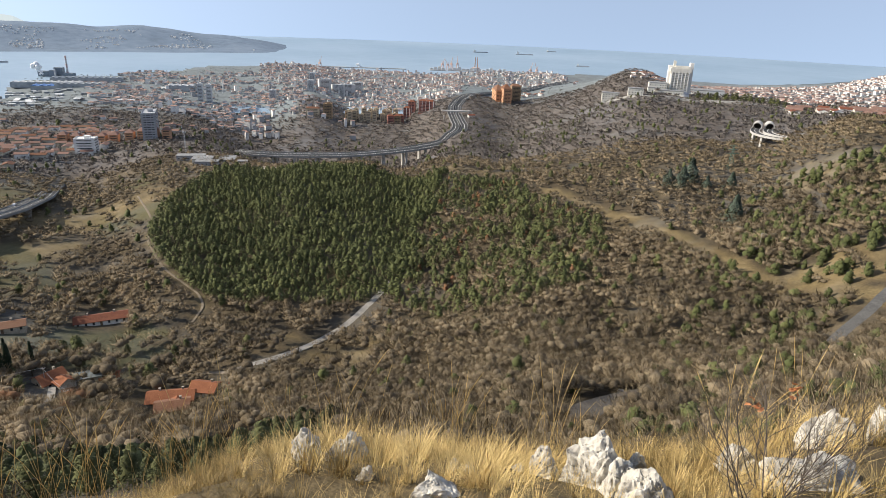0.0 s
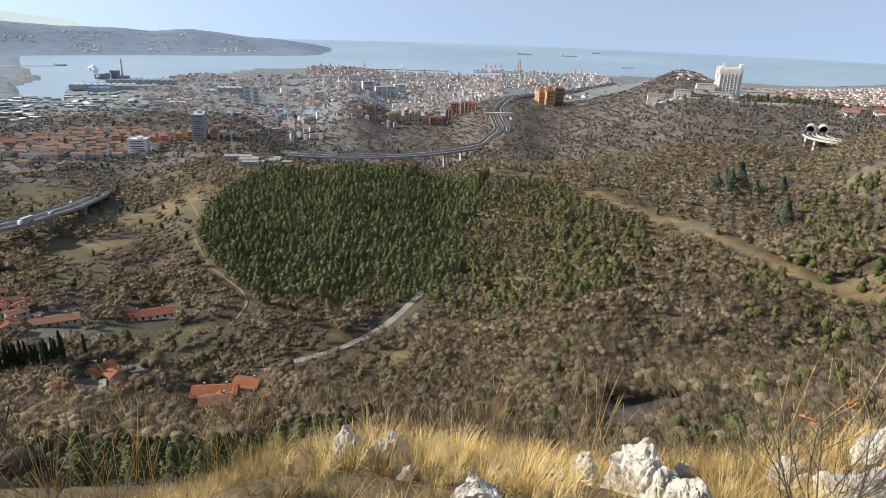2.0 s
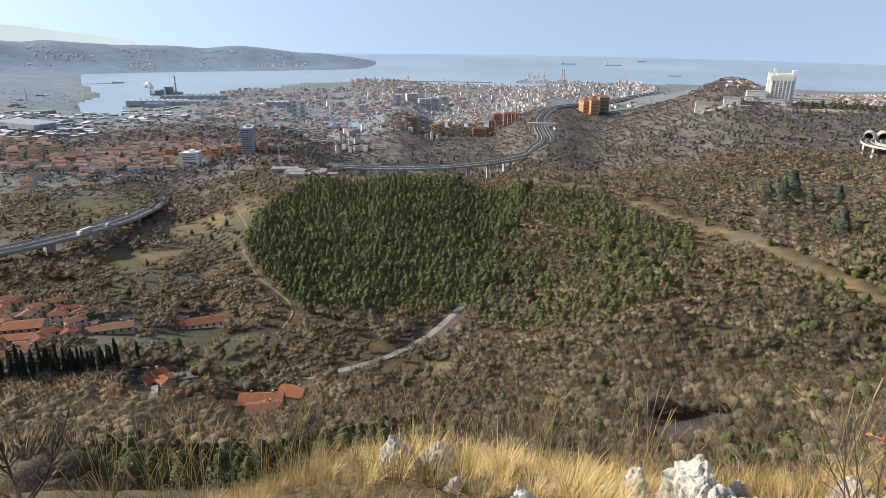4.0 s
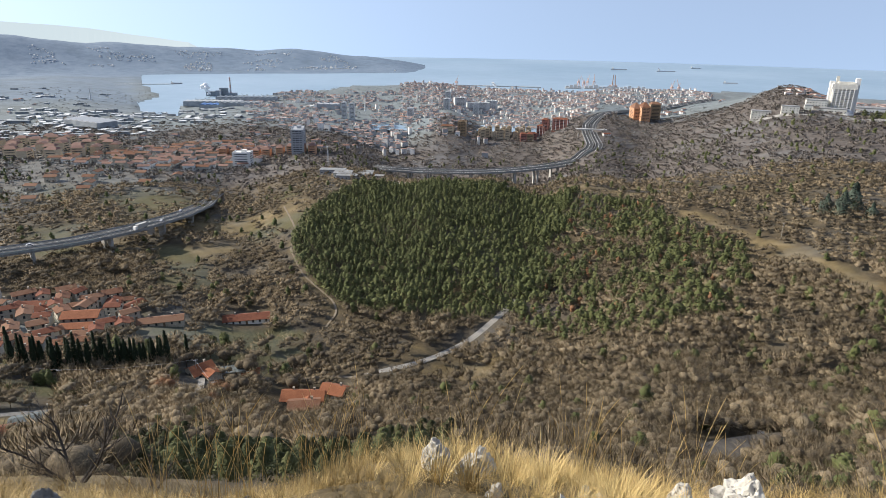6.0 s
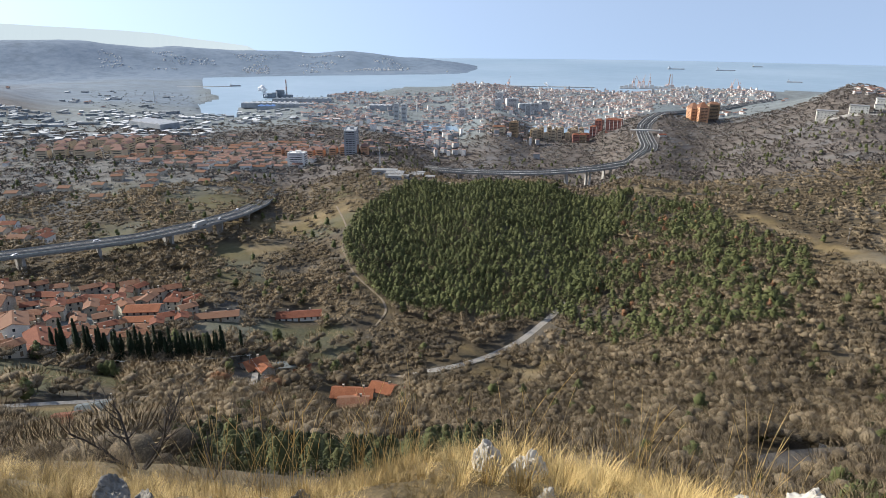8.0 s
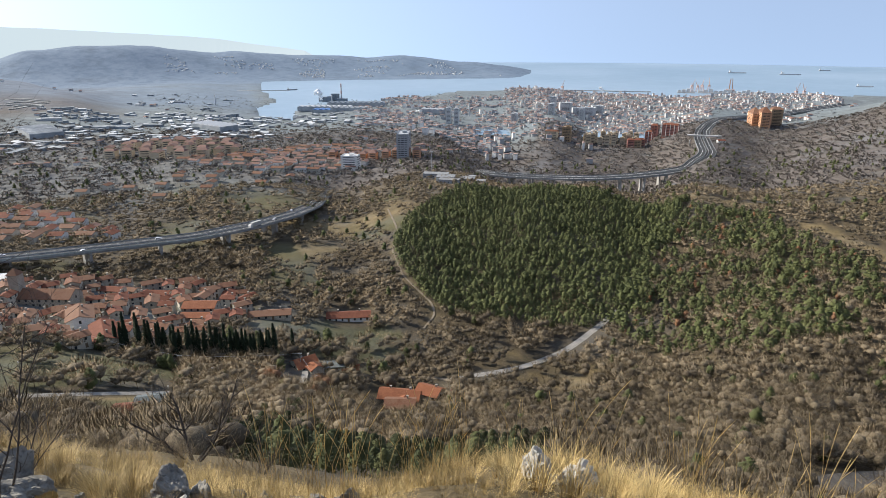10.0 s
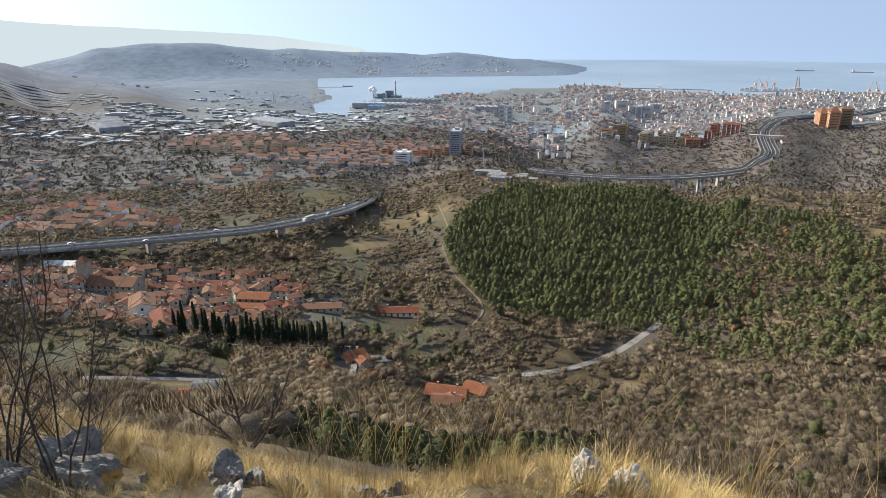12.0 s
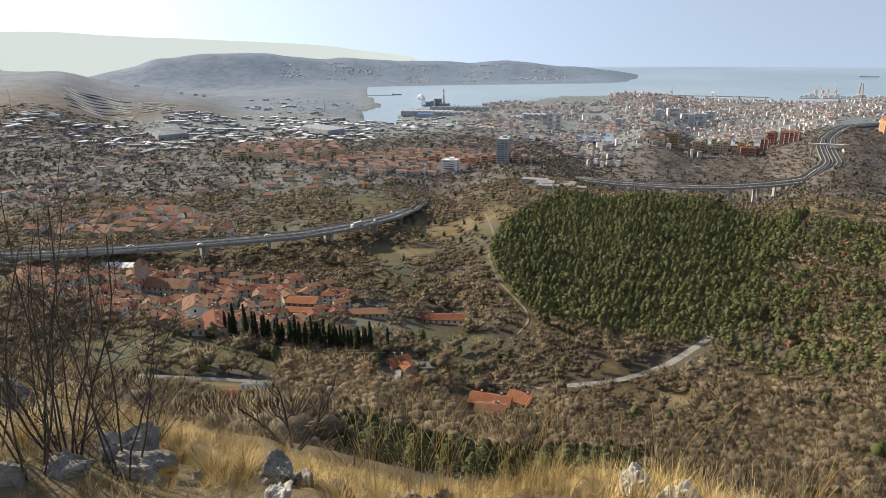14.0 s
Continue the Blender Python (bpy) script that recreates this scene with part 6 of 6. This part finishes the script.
def crane(x, y, tall, turn, label):
    thing = tagged(new("harbour_crane"), label, "crane")
    for sx in (-1, 1):
        for sy in (-1, 1):
            bm = bmesh.new()
            tube(bm, (sx * 5, sy * 5, -3), (sx * 3, sy * 3, tall * 0.5), 0.9, 0.8, 6)
            part("leg", bm, m_crane, thing)
    bm = bmesh.new()
    box(bm, 0, 0, tall * 0.5, 8, 8, 5)
    part("cab", bm, m_crane, thing)
    bm = bmesh.new()
    tube(bm, (0, 0, tall * 0.55), (10, 0, tall * 1.25), 1.2, 0.7, 6)
    part("jib", bm, m_crane, thing)
    bm = bmesh.new()
    tube(bm, (0, 0, tall * 0.55), (-3, 0, tall * 0.95), 1.0, 0.8, 6)
    part("mast", bm, m_crane, thing)
    thing.matrix_basis = pose(x, y, SEA + 3, 0, 0, turn)
    return thing


m_crane = surface("crane_paint", [(0.52, 0.36, 0.30), (0.62, 0.46, 0.40)], 4, bump=0)
for x, y, t, a in ((-32, 2590, 34, 20), (2, 2600, 36, 60), (26, 2590, 40, 100), (-12, 2610, 28, 200), (290, 2420, 40, 30), (315, 2430, 40, 200), (-470, 2390, 34, 60)):
    crane(x, y, t, a, "harbour crane with a raised jib on the quay")
rig = tagged(new("jack_up_rig"), "orange lattice derrick of a moored rig", "rig")
for k in range(3):
    bm = bmesh.new()
    tube(bm, (math.cos(k * 2.1) * 9, math.sin(k * 2.1) * 9, -6), (math.cos(k * 2.1) * 4, math.sin(k * 2.1) * 4, 52), 2.2, 1.4, 4)
    part("leg", bm, m_orange, rig)
bm = bmesh.new()
box(bm, 0, 0, 8, 30, 24, 6)
part("platform", bm, m_crane, rig)
rig.matrix_basis = pose(98, 2600, SEA)
quay = [(-50, 2560, 60, 26), (25, 2572, 70, 20), (90, 2580, 60, 24), (150, 2570, 60, 20), (200, 2550, 50, 24)]
for x, y, w, d in quay:
    bm = bmesh.new()
    box(bm, 0, 0, -8, w, d, 11)
    thing = tagged(part("quay", bm, m_concrete), "concrete quay with sheds in the harbour", "quay")
    for k in range(4):
        bm = bmesh.new()
        box(bm, -w / 2 + (k + 0.5) * w / 4, 4, 3, w / 5, 9, 6 + k % 3 * 3)
        part("shed", bm, m_city_wall, thing)
    thing.matrix_basis = pose(x, y, SEA, 0, 0, 4)
bm = bmesh.new()
box(bm, -380, 2520, SEA - 6, 420, 10, 9, 6)
tagged(part("breakwater", bm, m_concrete), "long straight concrete breakwater in the bay", "breakwater", kind="structure")
bm = bmesh.new()
box(bm, -1560, 2100, SEA - 6, 200, 8, 8, 27)
tagged(part("jetty", bm, m_concrete), "low jetty reaching into the bay", "jetty", kind="structure")


def ship(x, y, length, turn, hull_m, label):
    thing = tagged(new("ship"), label, "ship", "ships at anchor")
    bm = bmesh.new()
    prism(bm, [(-length / 2, -3), (length * 0.45, -3), (length / 2, 5), (-length / 2, 4.5)], -length * 0.07, length * 0.07)
    part("hull", bm, hull_m, thing)
    bm = bmesh.new()
    box(bm, -length * 0.38, 0, 4, length * 0.1, length * 0.12, length * 0.1)
    part("superstructure", bm, m_white, thing)
    bm = bmesh.new()
    tube(bm, (-length * 0.42, 0, 4 + length * 0.1), (-length * 0.42, 0, 4 + length * 0.14), 2, 1.6, 8)
    part("funnel", bm, hull_m, thing)
    thing.matrix_basis = pose(x, y, SEA, 0, 0, turn)


for x, y, l, t in ((170, 3900, 90, 5), (420, 3850, 100, 0), (640, 4300, 60, 10), (610, 3080, 60, -8), (-560, 2280, 60, 8), (-1470, 2160, 40, 27)):
    ship(x, y, l, t, m_grey_block, "grey-hulled cargo ship lying on the bay")
# terraced vineyard walls on the far left hill
for b0, b1, r0, r1, rows in ((-60.0, -55.6, 1560, 1860, 8), (-55.0, -52.6, 1650, 1810, 6)):
    for k in range(rows):
        far_off = r0 + (r1 - r0) * k / rows
        line = np.array([around(b, far_off + 14 * math.sin(b * 2.2 + k * 0.4)) for b in np.linspace(b0 + 0.25 * math.sin(k * 2.0), b1 - 0.3 * math.sin(k * 1.3), 16)])
        line = np.concatenate([line, (height(line) + 1.0)[:, None]], -1)
        tagged(ribbon("terrace", line, 0, 6.0, 0.0, 1.0, m_terrace), "pale terrace step on the far hillside", "terrace", "hillside terraces")
# ---- the ledge at the viewer's feet: rocks, grass and shrubs ----
def rock(x, y, sx, sy, sz, seed, turn=0.0, tilt=0.0, sink=0.3, label="", fine=4, material=None):
    """A jagged limestone boulder with facets, clefts and pits."""
    g = random.Random(seed)
    bm = bmesh.new()
    bmesh.ops.create_icosphere(bm, subdivisions=fine, radius=1.0)
    shift = Vector((g.uniform(-50, 50), g.uniform(-50, 50), g.uniform(-50, 50)))
    cuts = [(Vector((g.gauss(0, 1), g.gauss(0, 1), g.gauss(0.2, 0.8))).normalized(), g.uniform(0.5, 0.88)) for _ in range(15)]
    for v in bm.verts:
        p = v.co.copy()
        for n, d in cuts:
            over = p.dot(n) - d
            if over > 0:
                p -= n * over * 0.94
        q = p + shift
        cleft = abs(noise.noise(q * 1.6)) ** 0.6
        p *= 0.88 + 0.24 * noise.fractal(q * 1.4, 1.0, 2.0, 3) + 0.16 * (cleft - 0.4) - 0.12 * max(0.25 - abs(noise.noise(q * 3.4)), 0) / 0.25 * 0.6 + 0.05 * abs(noise.noise(q * 7)) + 0.03 * noise.noise(q * 12) + 0.018 * noise.noise(q * 26)
        v.co = Vector((p.x * sx, p.y * sy, p.z * sz))
    ob = tagged(part("rock", bm, material, None, "", False), label, "rock", "limestone rocks")
    ob.matrix_basis = pose(x, y, ground_at(x, y) + sz * 0.05, tilt, tilt * 0.5, turn)
    return ob


ROCKS = [(0.94, 3.00, 0.26, 0.26, 0.35, 20), (0.68, 3.20, 0.13, 0.12, 0.20, 0), (0.98, 2.74, 0.17, 0.22, 0.25, -20), (1.00, 2.44, 0.17, 0.19, 0.20, 30), (1.13, 3.05, 0.13, 0.15, 0.24, 10),
         (-0.75, 3.08, 0.13, 0.11, 0.24, 0), (-0.52, 3.08, 0.14, 0.11, 0.20, 40), (-0.62, 3.05, 0.06, 0.06, 0.07, 10), (0.03, 2.36, 0.17, 0.11, 0.10, 5),
         (-0.33, 2.55, 0.06, 0.06, 0.07, 0), (0.12, 3.05, 0.06, 0.05, 0.07, 0), (0.20, 3.02, 0.05, 0.05, 0.06, 50), (0.52, 3.25, 0.06, 0.06, 0.07, 10),
         (1.70, 2.36, 0.25, 0.18, 0.19, -25), (1.66, 2.90, 0.13, 0.11, 0.19, 0), (2.22, 3.08, 0.18, 0.13, 0.27, -20), (2.58, 3.15, 0.16, 0.12, 0.33, 15), (-2.20, 1.80, 0.15, 0.12, 0.21, -30)]
# rocks that take the darkened limestone in place of backlit shade
SHADED_ROCKS = [(-3.13, 1.32, 0.18, 0.14, 0.12, 35), (-3.21, 1.1, 0.12, 0.12, 0.15, 0), (-3.09, 1.63, 0.34, 0.17, 0.34, 24), (-2.58, 2.16, 0.18, 0.13, 0.21, -30), (-4.67, 1.79, 0.2, 0.16, 0.24, 0),
              (-2.84, 1.83, 0.06, 0.05, 0.07, 0), (-2.07, 2.62, 0.11, 0.08, 0.13, -35), (-1.97, 2.69, 0.12, 0.1, 0.15, 0), (-1.83, 2.77, 0.11, 0.08, 0.13, 40), (-2.33, 2.41, 0.07, 0.07, 0.09, 0),
              (-2.47, 2.27, 0.12, 0.08, 0.15, -30), (-2.22, 2.5, 0.09, 0.08, 0.1, 15), (-2.77, 1.55, 0.04, 0.03, 0.06, 0)]
for n, (x, y, sx, sy, sz, turn) in enumerate(ROCKS + SHADED_ROCKS):
    grey = n >= len(ROCKS)
    rock(x, y, sx, sy, sz, 400 + n, turn, fine=5 if sx > 0.12 else 4, material=m_shaded_stone if grey else m_limestone,
         label="weathered limestone rock among dry grass tufts, darkened as if backlit" if grey else "weathered white limestone rock half sunk in dry grass")


def tussock(seed, blades, tall, spread):
    """A tuft of dry grass: thin bowed blades from one root."""
    g = np.random.default_rng(seed)
    tris = []
    for _ in range(blades):
        a = g.uniform(0, 2 * np.pi)
        out = np.array([np.cos(a), np.sin(a), 0])
        root = out * g.uniform(0, 0.05) + [g.normal(0, 0.02), g.normal(0, 0.02), -0.03]
        length, lean = tall * g.uniform(0.55, 1.15), spread * g.uniform(0.15, 1.0)
        side = np.array([-out[1], out[0], 0]) * g.uniform(0.0011, 0.0026)
        pts = [root + out * lean * length * t ** 1.7 + np.array([0, 0, length * (t - 0.42 * lean * t ** 2.4)]) for t in (0, 0.35, 0.7, 1.0)]
        for i in range(3):
            w0, w1 = side * (1 - 0.25 * i), side * (0.75 - 0.25 * i)
            tris += [pts[i] - w0, pts[i] + w0, pts[i + 1] + w1]
            if i < 2:
                tris += [pts[i] - w0, pts[i + 1] + w1, pts[i + 1] - w1]
    tris = np.array(tris).reshape(-1, 3, 3)
    flat = unit(np.cross(tris[:, 1] - tris[:, 0], tris[:, 2] - tris[:, 0]))
    flat *= np.where(flat[:, 2:] < 0, -1, 1)
    return facing(tris, np.repeat(unit(flat + [0, 0, 0.35])[:, None], 3, 1), 0.0)


tufts = [tussock(500 + s, 46, 0.33, 0.8) for s in range(6)]
g = np.random.default_rng(77)
p = np.concatenate([strewn(1.4, 4.2, -80, 50, 0.108, 78), strewn(1.3, 4.0, -78, -36, 0.105, 88), strewn(3.9, 6.8, -64, -26, 0.13, 96), strewn(4.2, 8.0, -80, -20, 0.24, 79), strewn(4.2, 7.0, 20, 50, 0.3, 80)])
rocks_at = np.array([(r[0], r[1], max(r[2], r[3])) for r in ROCKS + SHADED_ROCKS])
clear = np.all(np.hypot(p[:, None, 0] - rocks_at[None, :, 0], p[:, None, 1] - rocks_at[None, :, 1]) > rocks_at[None, :, 2] * 0.85, axis=1)
front = np.ones(len(p), bool)
for near in (0.92, 0.84, 0.76):
    front &= np.all((np.hypot(p[:, None, 0] - rocks_at[None, :, 0] * near, p[:, None, 1] - rocks_at[None, :, 1] * near) > rocks_at[None, :, 2] * 0.9) | (rocks_at[None, :, 2] < 0.08), axis=1)
p = p[clear & (front | (g.uniform(size=len(p)) < 0.38))]
bear = np.degrees(np.arctan2(p[:, 0], p[:, 1]))
big = (1 - 0.48 * np.clip((-13 - bear) / 8, 0, 1)) * (0.40 + 0.16 * np.clip(np.hypot(p[:, 0], p[:, 1]) - 2, 0, 1)) + 0.36 * np.clip(waves(p, 0.28, 2.0) + 0.35, 0, 1)
# tone falls left of bearing -13: weaker sunlight painted into the grass
plant("dry_grass", tufts, p, big * np.where(np.hypot(p[:, 0], p[:, 1]) > 3.8, 1.1, 1.0) * g.uniform(0.8, 1.2, len(p)), g.normal(0.05, 0.3, len(p)) + waves(p, 0.5) * 0.35 - 0.35 * np.clip((-13 - bear) / 8, 0, 1), m_straw, "golden dry grass tussocks on the rocky ledge", "grass", 0.01)
# taller seed stalks along the edge
stalks = []
for s in range(8):
    q = np.random.default_rng(560 + s)
    tris = []
    for _ in range(5):
        a, lean, length = q.uniform(0, 2 * np.pi), q.uniform(0.05, 0.35), q.uniform(0.45, 0.75)
        out = np.array([np.cos(a), np.sin(a), 0])
        root = np.array([q.normal(0, 0.04), q.normal(0, 0.04), 0])
        pts = [root + out * lean * length * t ** 2 + np.array([0, 0, length * t]) for t in (0, 0.4, 0.75, 0.88, 1.0)]
        for turn in (np.array([-out[1], out[0], 0]), out):
            for i, w in enumerate((0.0010, 0.0009, 0.0008, 0.0018)):
                side, end = turn * w, turn * (0.0009, 0.0008, 0.0018, 0.0004)[i]
                tris += [pts[i] - side, pts[i] + side, pts[i + 1] + end, pts[i] - side, pts[i + 1] + end, pts[i + 1] - end]
    tris = np.array(tris).reshape(-1, 3, 3)
    flat = np.cross(tris[:, 1] - tris[:, 0], tris[:, 2] - tris[:, 0])
    stalks.append(facing(tris, np.repeat(unit(flat)[:, None], 3, 1), 0.0))
p = np.concatenate([strewn(2.9, 3.8, -42, 16, 0.27, 81), strewn(3.0, 5.0, -75, -42, 0.8, 82), strewn(3.0, 4.5, 18, 45, 0.6, 83)])
plant("seed_stalks", stalks, p, g.uniform(0.55, 1.15, len(p)), g.normal(0.45, 0.25, len(p)), m_straw, "tall pale seed stalks rising from the grass", "grass stalks")
# thin grey thicket just under the edge
def bare_thicket(seed, twigs, width, tall, spread):
    """A thicket of thin upright twigs that fan out from the root."""
    g = np.random.default_rng(seed)
    root = np.concatenate([g.normal(0, spread * 0.3, (twigs, 2)), g.uniform(0, tall * 0.5, (twigs, 1))], -1)
    d = unit(root * [1, 1, 0] * 1.2 + g.normal(size=(twigs, 3)) * 0.35 + [0, 0, 1]) * g.uniform(0.25, 0.6, (twigs, 1)) * tall
    n = unit(g.normal(size=(twigs, 3)))
    side = unit(np.cross(d, n)) * width
    return facing(np.stack([root - side, root + side, root + d], 1), np.repeat(n[:, None], 3, 1), 0.0)


thin = [bare_thicket(600 + s, 150, 0.003, 1.5, 0.75) for s in range(4)]
p = np.concatenate([strewn(6.0, 9.5, -62, -28, 0.55, 97), strewn(4.8, 7, -16, -3, 0.9, 84), strewn(4.8, 6.5, 10, 26, 1.0, 87), strewn(12, 30, -10, 40, 2.6, 85), strewn(12, 62, -62, -46, 4.2, 89), strewn(30, 62, -8, 42, 3.6, 86)])
r_here = np.hypot(p[:, 0], p[:, 1])
plant("thicket", thin, p, np.where((p[:, 0] < -2.5) & (r_here < 10), 0.30, 0.35 + np.clip(r_here / 22, 0, 2.2)), g.normal(0.2, 0.3, len(p)), m_twig, "thin leafless grey thicket below the edge", "thicket")


# ---- bare shrubs ----
m_shrub_bark = surface("shrub_bark", [(0.030, 0.024, 0.020), (0.060, 0.050, 0.042), (0.115, 0.100, 0.086)], 0.03, bump=0.5)


m_thorn = surface("thorn_bark", [(0.045, 0.036, 0.030), (0.080, 0.066, 0.055), (0.130, 0.112, 0.096)], 0.03, bump=0.5)


def shrub(x, y, stems, tall, spread, seed, label, lean=(0, 0), depth=2, thick=0.0085, bark=None):
    """A leafless shrub: several tapering stems that fork again and again."""
    g = random.Random(seed)
    thing = tagged(new("bare_shrub"), label, "shrub")

    def grow(bm, at, way, length, r, level):
        steps, kids = (8, 5, 3)[level], []
        for k in range(steps):
            bend = (0.07, 0.14, 0.2)[level]
            way = (way + Vector((g.gauss(0, bend), g.gauss(0, bend), g.gauss(0.05, 0.06)))).normalized()
            nxt = at + way * length / steps
            r1 = r * (0.88, 0.84, 0.8)[level]
            tube(bm, at, nxt, r, r1, 6 if level == 0 else 4 if level == 1 else 3)
            at, r = nxt, r1
            if level < depth and k >= (2 if level == 0 else 0):
                kids.append((at.copy(), way.copy(), r))
        for p, w, rr in kids:
            for _ in range(g.choice((1, 1, 2)) if level == 0 else 1):
                side = Vector((g.gauss(0, 1), g.gauss(0, 1), g.gauss(0.2, 0.4))).normalized()
                grow(bm, p, (w * 0.8 + side * 0.75).normalized(), length * (g.uniform(0.30, 0.6) if bark else g.uniform(0.22, 0.5)) if level == 0 else length * g.uniform(0.3, 0.55), rr * 0.6, level + 1)

    for s in range(stems):
        a = s / stems * math.tau + g.uniform(-0.4, 0.4)
        bm = bmesh.new()
        way = Vector((math.cos(a) * spread + lean[0], math.sin(a) * spread + lean[1], 1)).normalized()
        grow(bm, Vector((math.cos(a) * 0.05, math.sin(a) * 0.05, -0.06)), way, tall * g.uniform(0.7, 1.0), thick * g.uniform(0.7, 1.1), 0)
        part("stem", bm, bark or m_shrub_bark, thing)
    return stand(thing, x, y)


shrub(-3.30, 1.42, 8, 1.45, 0.34, 1, "leafless dark shrub with many upright stems by the rocks", thick=0.0075)
shrub(-3.20, 1.20, 7, 1.38, 0.34, 2, "leafless dark shrub rising behind the boulders", lean=(-0.06, -0.05), thick=0.007)
shrub(-3.00, 1.52, 5, 1.25, 0.26, 3, "thin leafless shrub beside the grey slab", lean=(0.16, 0.1), thick=0.007)
shrub(-3.45, 1.12, 5, 0.75, 0.45, 9, "low tangled leafless shrub beside the boulders", thick=0.006)
shrub(-3.55, 1.55, 12, 0.55, 0.9, 12, "dark tangle of leafless stems round the boulders", thick=0.006)
shrub(-3.30, 1.75, 10, 0.50, 0.9, 13, "low dark tangle of leafless stems over a grey slab", thick=0.006)
shrub(1.36, 2.22, 8, 0.62, 0.5, 4, "spiny leafless shrub with a few dry leaves", lean=(0.12, 0.0), thick=0.0042, bark=m_thorn)
shrub(1.52, 2.35, 6, 0.56, 0.55, 5, "spiny leafless shrub in front of a white rock", thick=0.0048, bark=m_thorn)
shrub(1.34, 2.05, 7, 0.5, 0.6, 10, "low spiny leafless shrub spreading over the grass", thick=0.0036, bark=m_thorn)
shrub(2.15, 2.60, 3, 0.45, 0.40, 8, "small leafless thorn shrub on the ledge", thick=0.004)
shrub(-6.6, 6.2, 5, 1.3, 0.9, 6, "low gnarled leafless tree below the ledge", thick=0.035)
shrub(-5.9, 6.8, 3, 1.0, 0.7, 7, "small gnarled leafless tree below the ledge", thick=0.025)
m_dry_leaf = surface("dry_leaf", [(0.42, 0.17, 0.07), (0.56, 0.25, 0.11)], 0.02, bump=0)
for n, (x, y, z) in enumerate(((1.28, 2.22, 0.50), (1.47, 2.30, 0.52))):
    bm = bmesh.new()
    g2 = random.Random(n)
    for _ in range(7):
        c = Vector((g2.gauss(0, 0.014), g2.gauss(0, 0.014), g2.gauss(0, 0.014)))
        m = Matrix.Translation(c) @ Euler((g2.uniform(0, 6), g2.uniform(0, 6), 0)).to_matrix().to_4x4()
        ring_v = [bm.verts.new(m @ Vector((math.cos(k) * 0.016, math.sin(k) * 0.009, 0.004 * math.cos(2 * k)))) for k in (0, 1.05, 2.1, 3.14, 4.2, 5.24)]
        bm.faces.new(ring_v)
    leaf = tagged(part("dry_leaves", bm, m_dry_leaf), "cluster of orange dry leaves caught on the shrub", "leaves")
    leaf.matrix_basis = pose(x, y, ground_at(x, y) + z)

# ---- lamps in the gardens below ----
for x, y, t in ((-139, 150, 5), (-133, 160, 5), (-128, 172, 5), (-150, 138, 5), (-112, 160, 4), (-205, 128, 5)):
    lamp = tagged(new("garden_lamp"), "slim garden lamp post with a white globe", "lamp", "garden lamps")
    bm = bmesh.new()
    tube(bm, (0, 0, -0.5), (0, 0, t), 0.06, 0.045, 6)
    part("post", bm, m_steel, lamp)
    bm = bmesh.new()
    bmesh.ops.create_icosphere(bm, subdivisions=2, radius=0.26, matrix=Matrix.Translation((0, 0, t + 0.2)))
    part("globe", bm, m_white, lamp)
    stand(lamp, x, y)
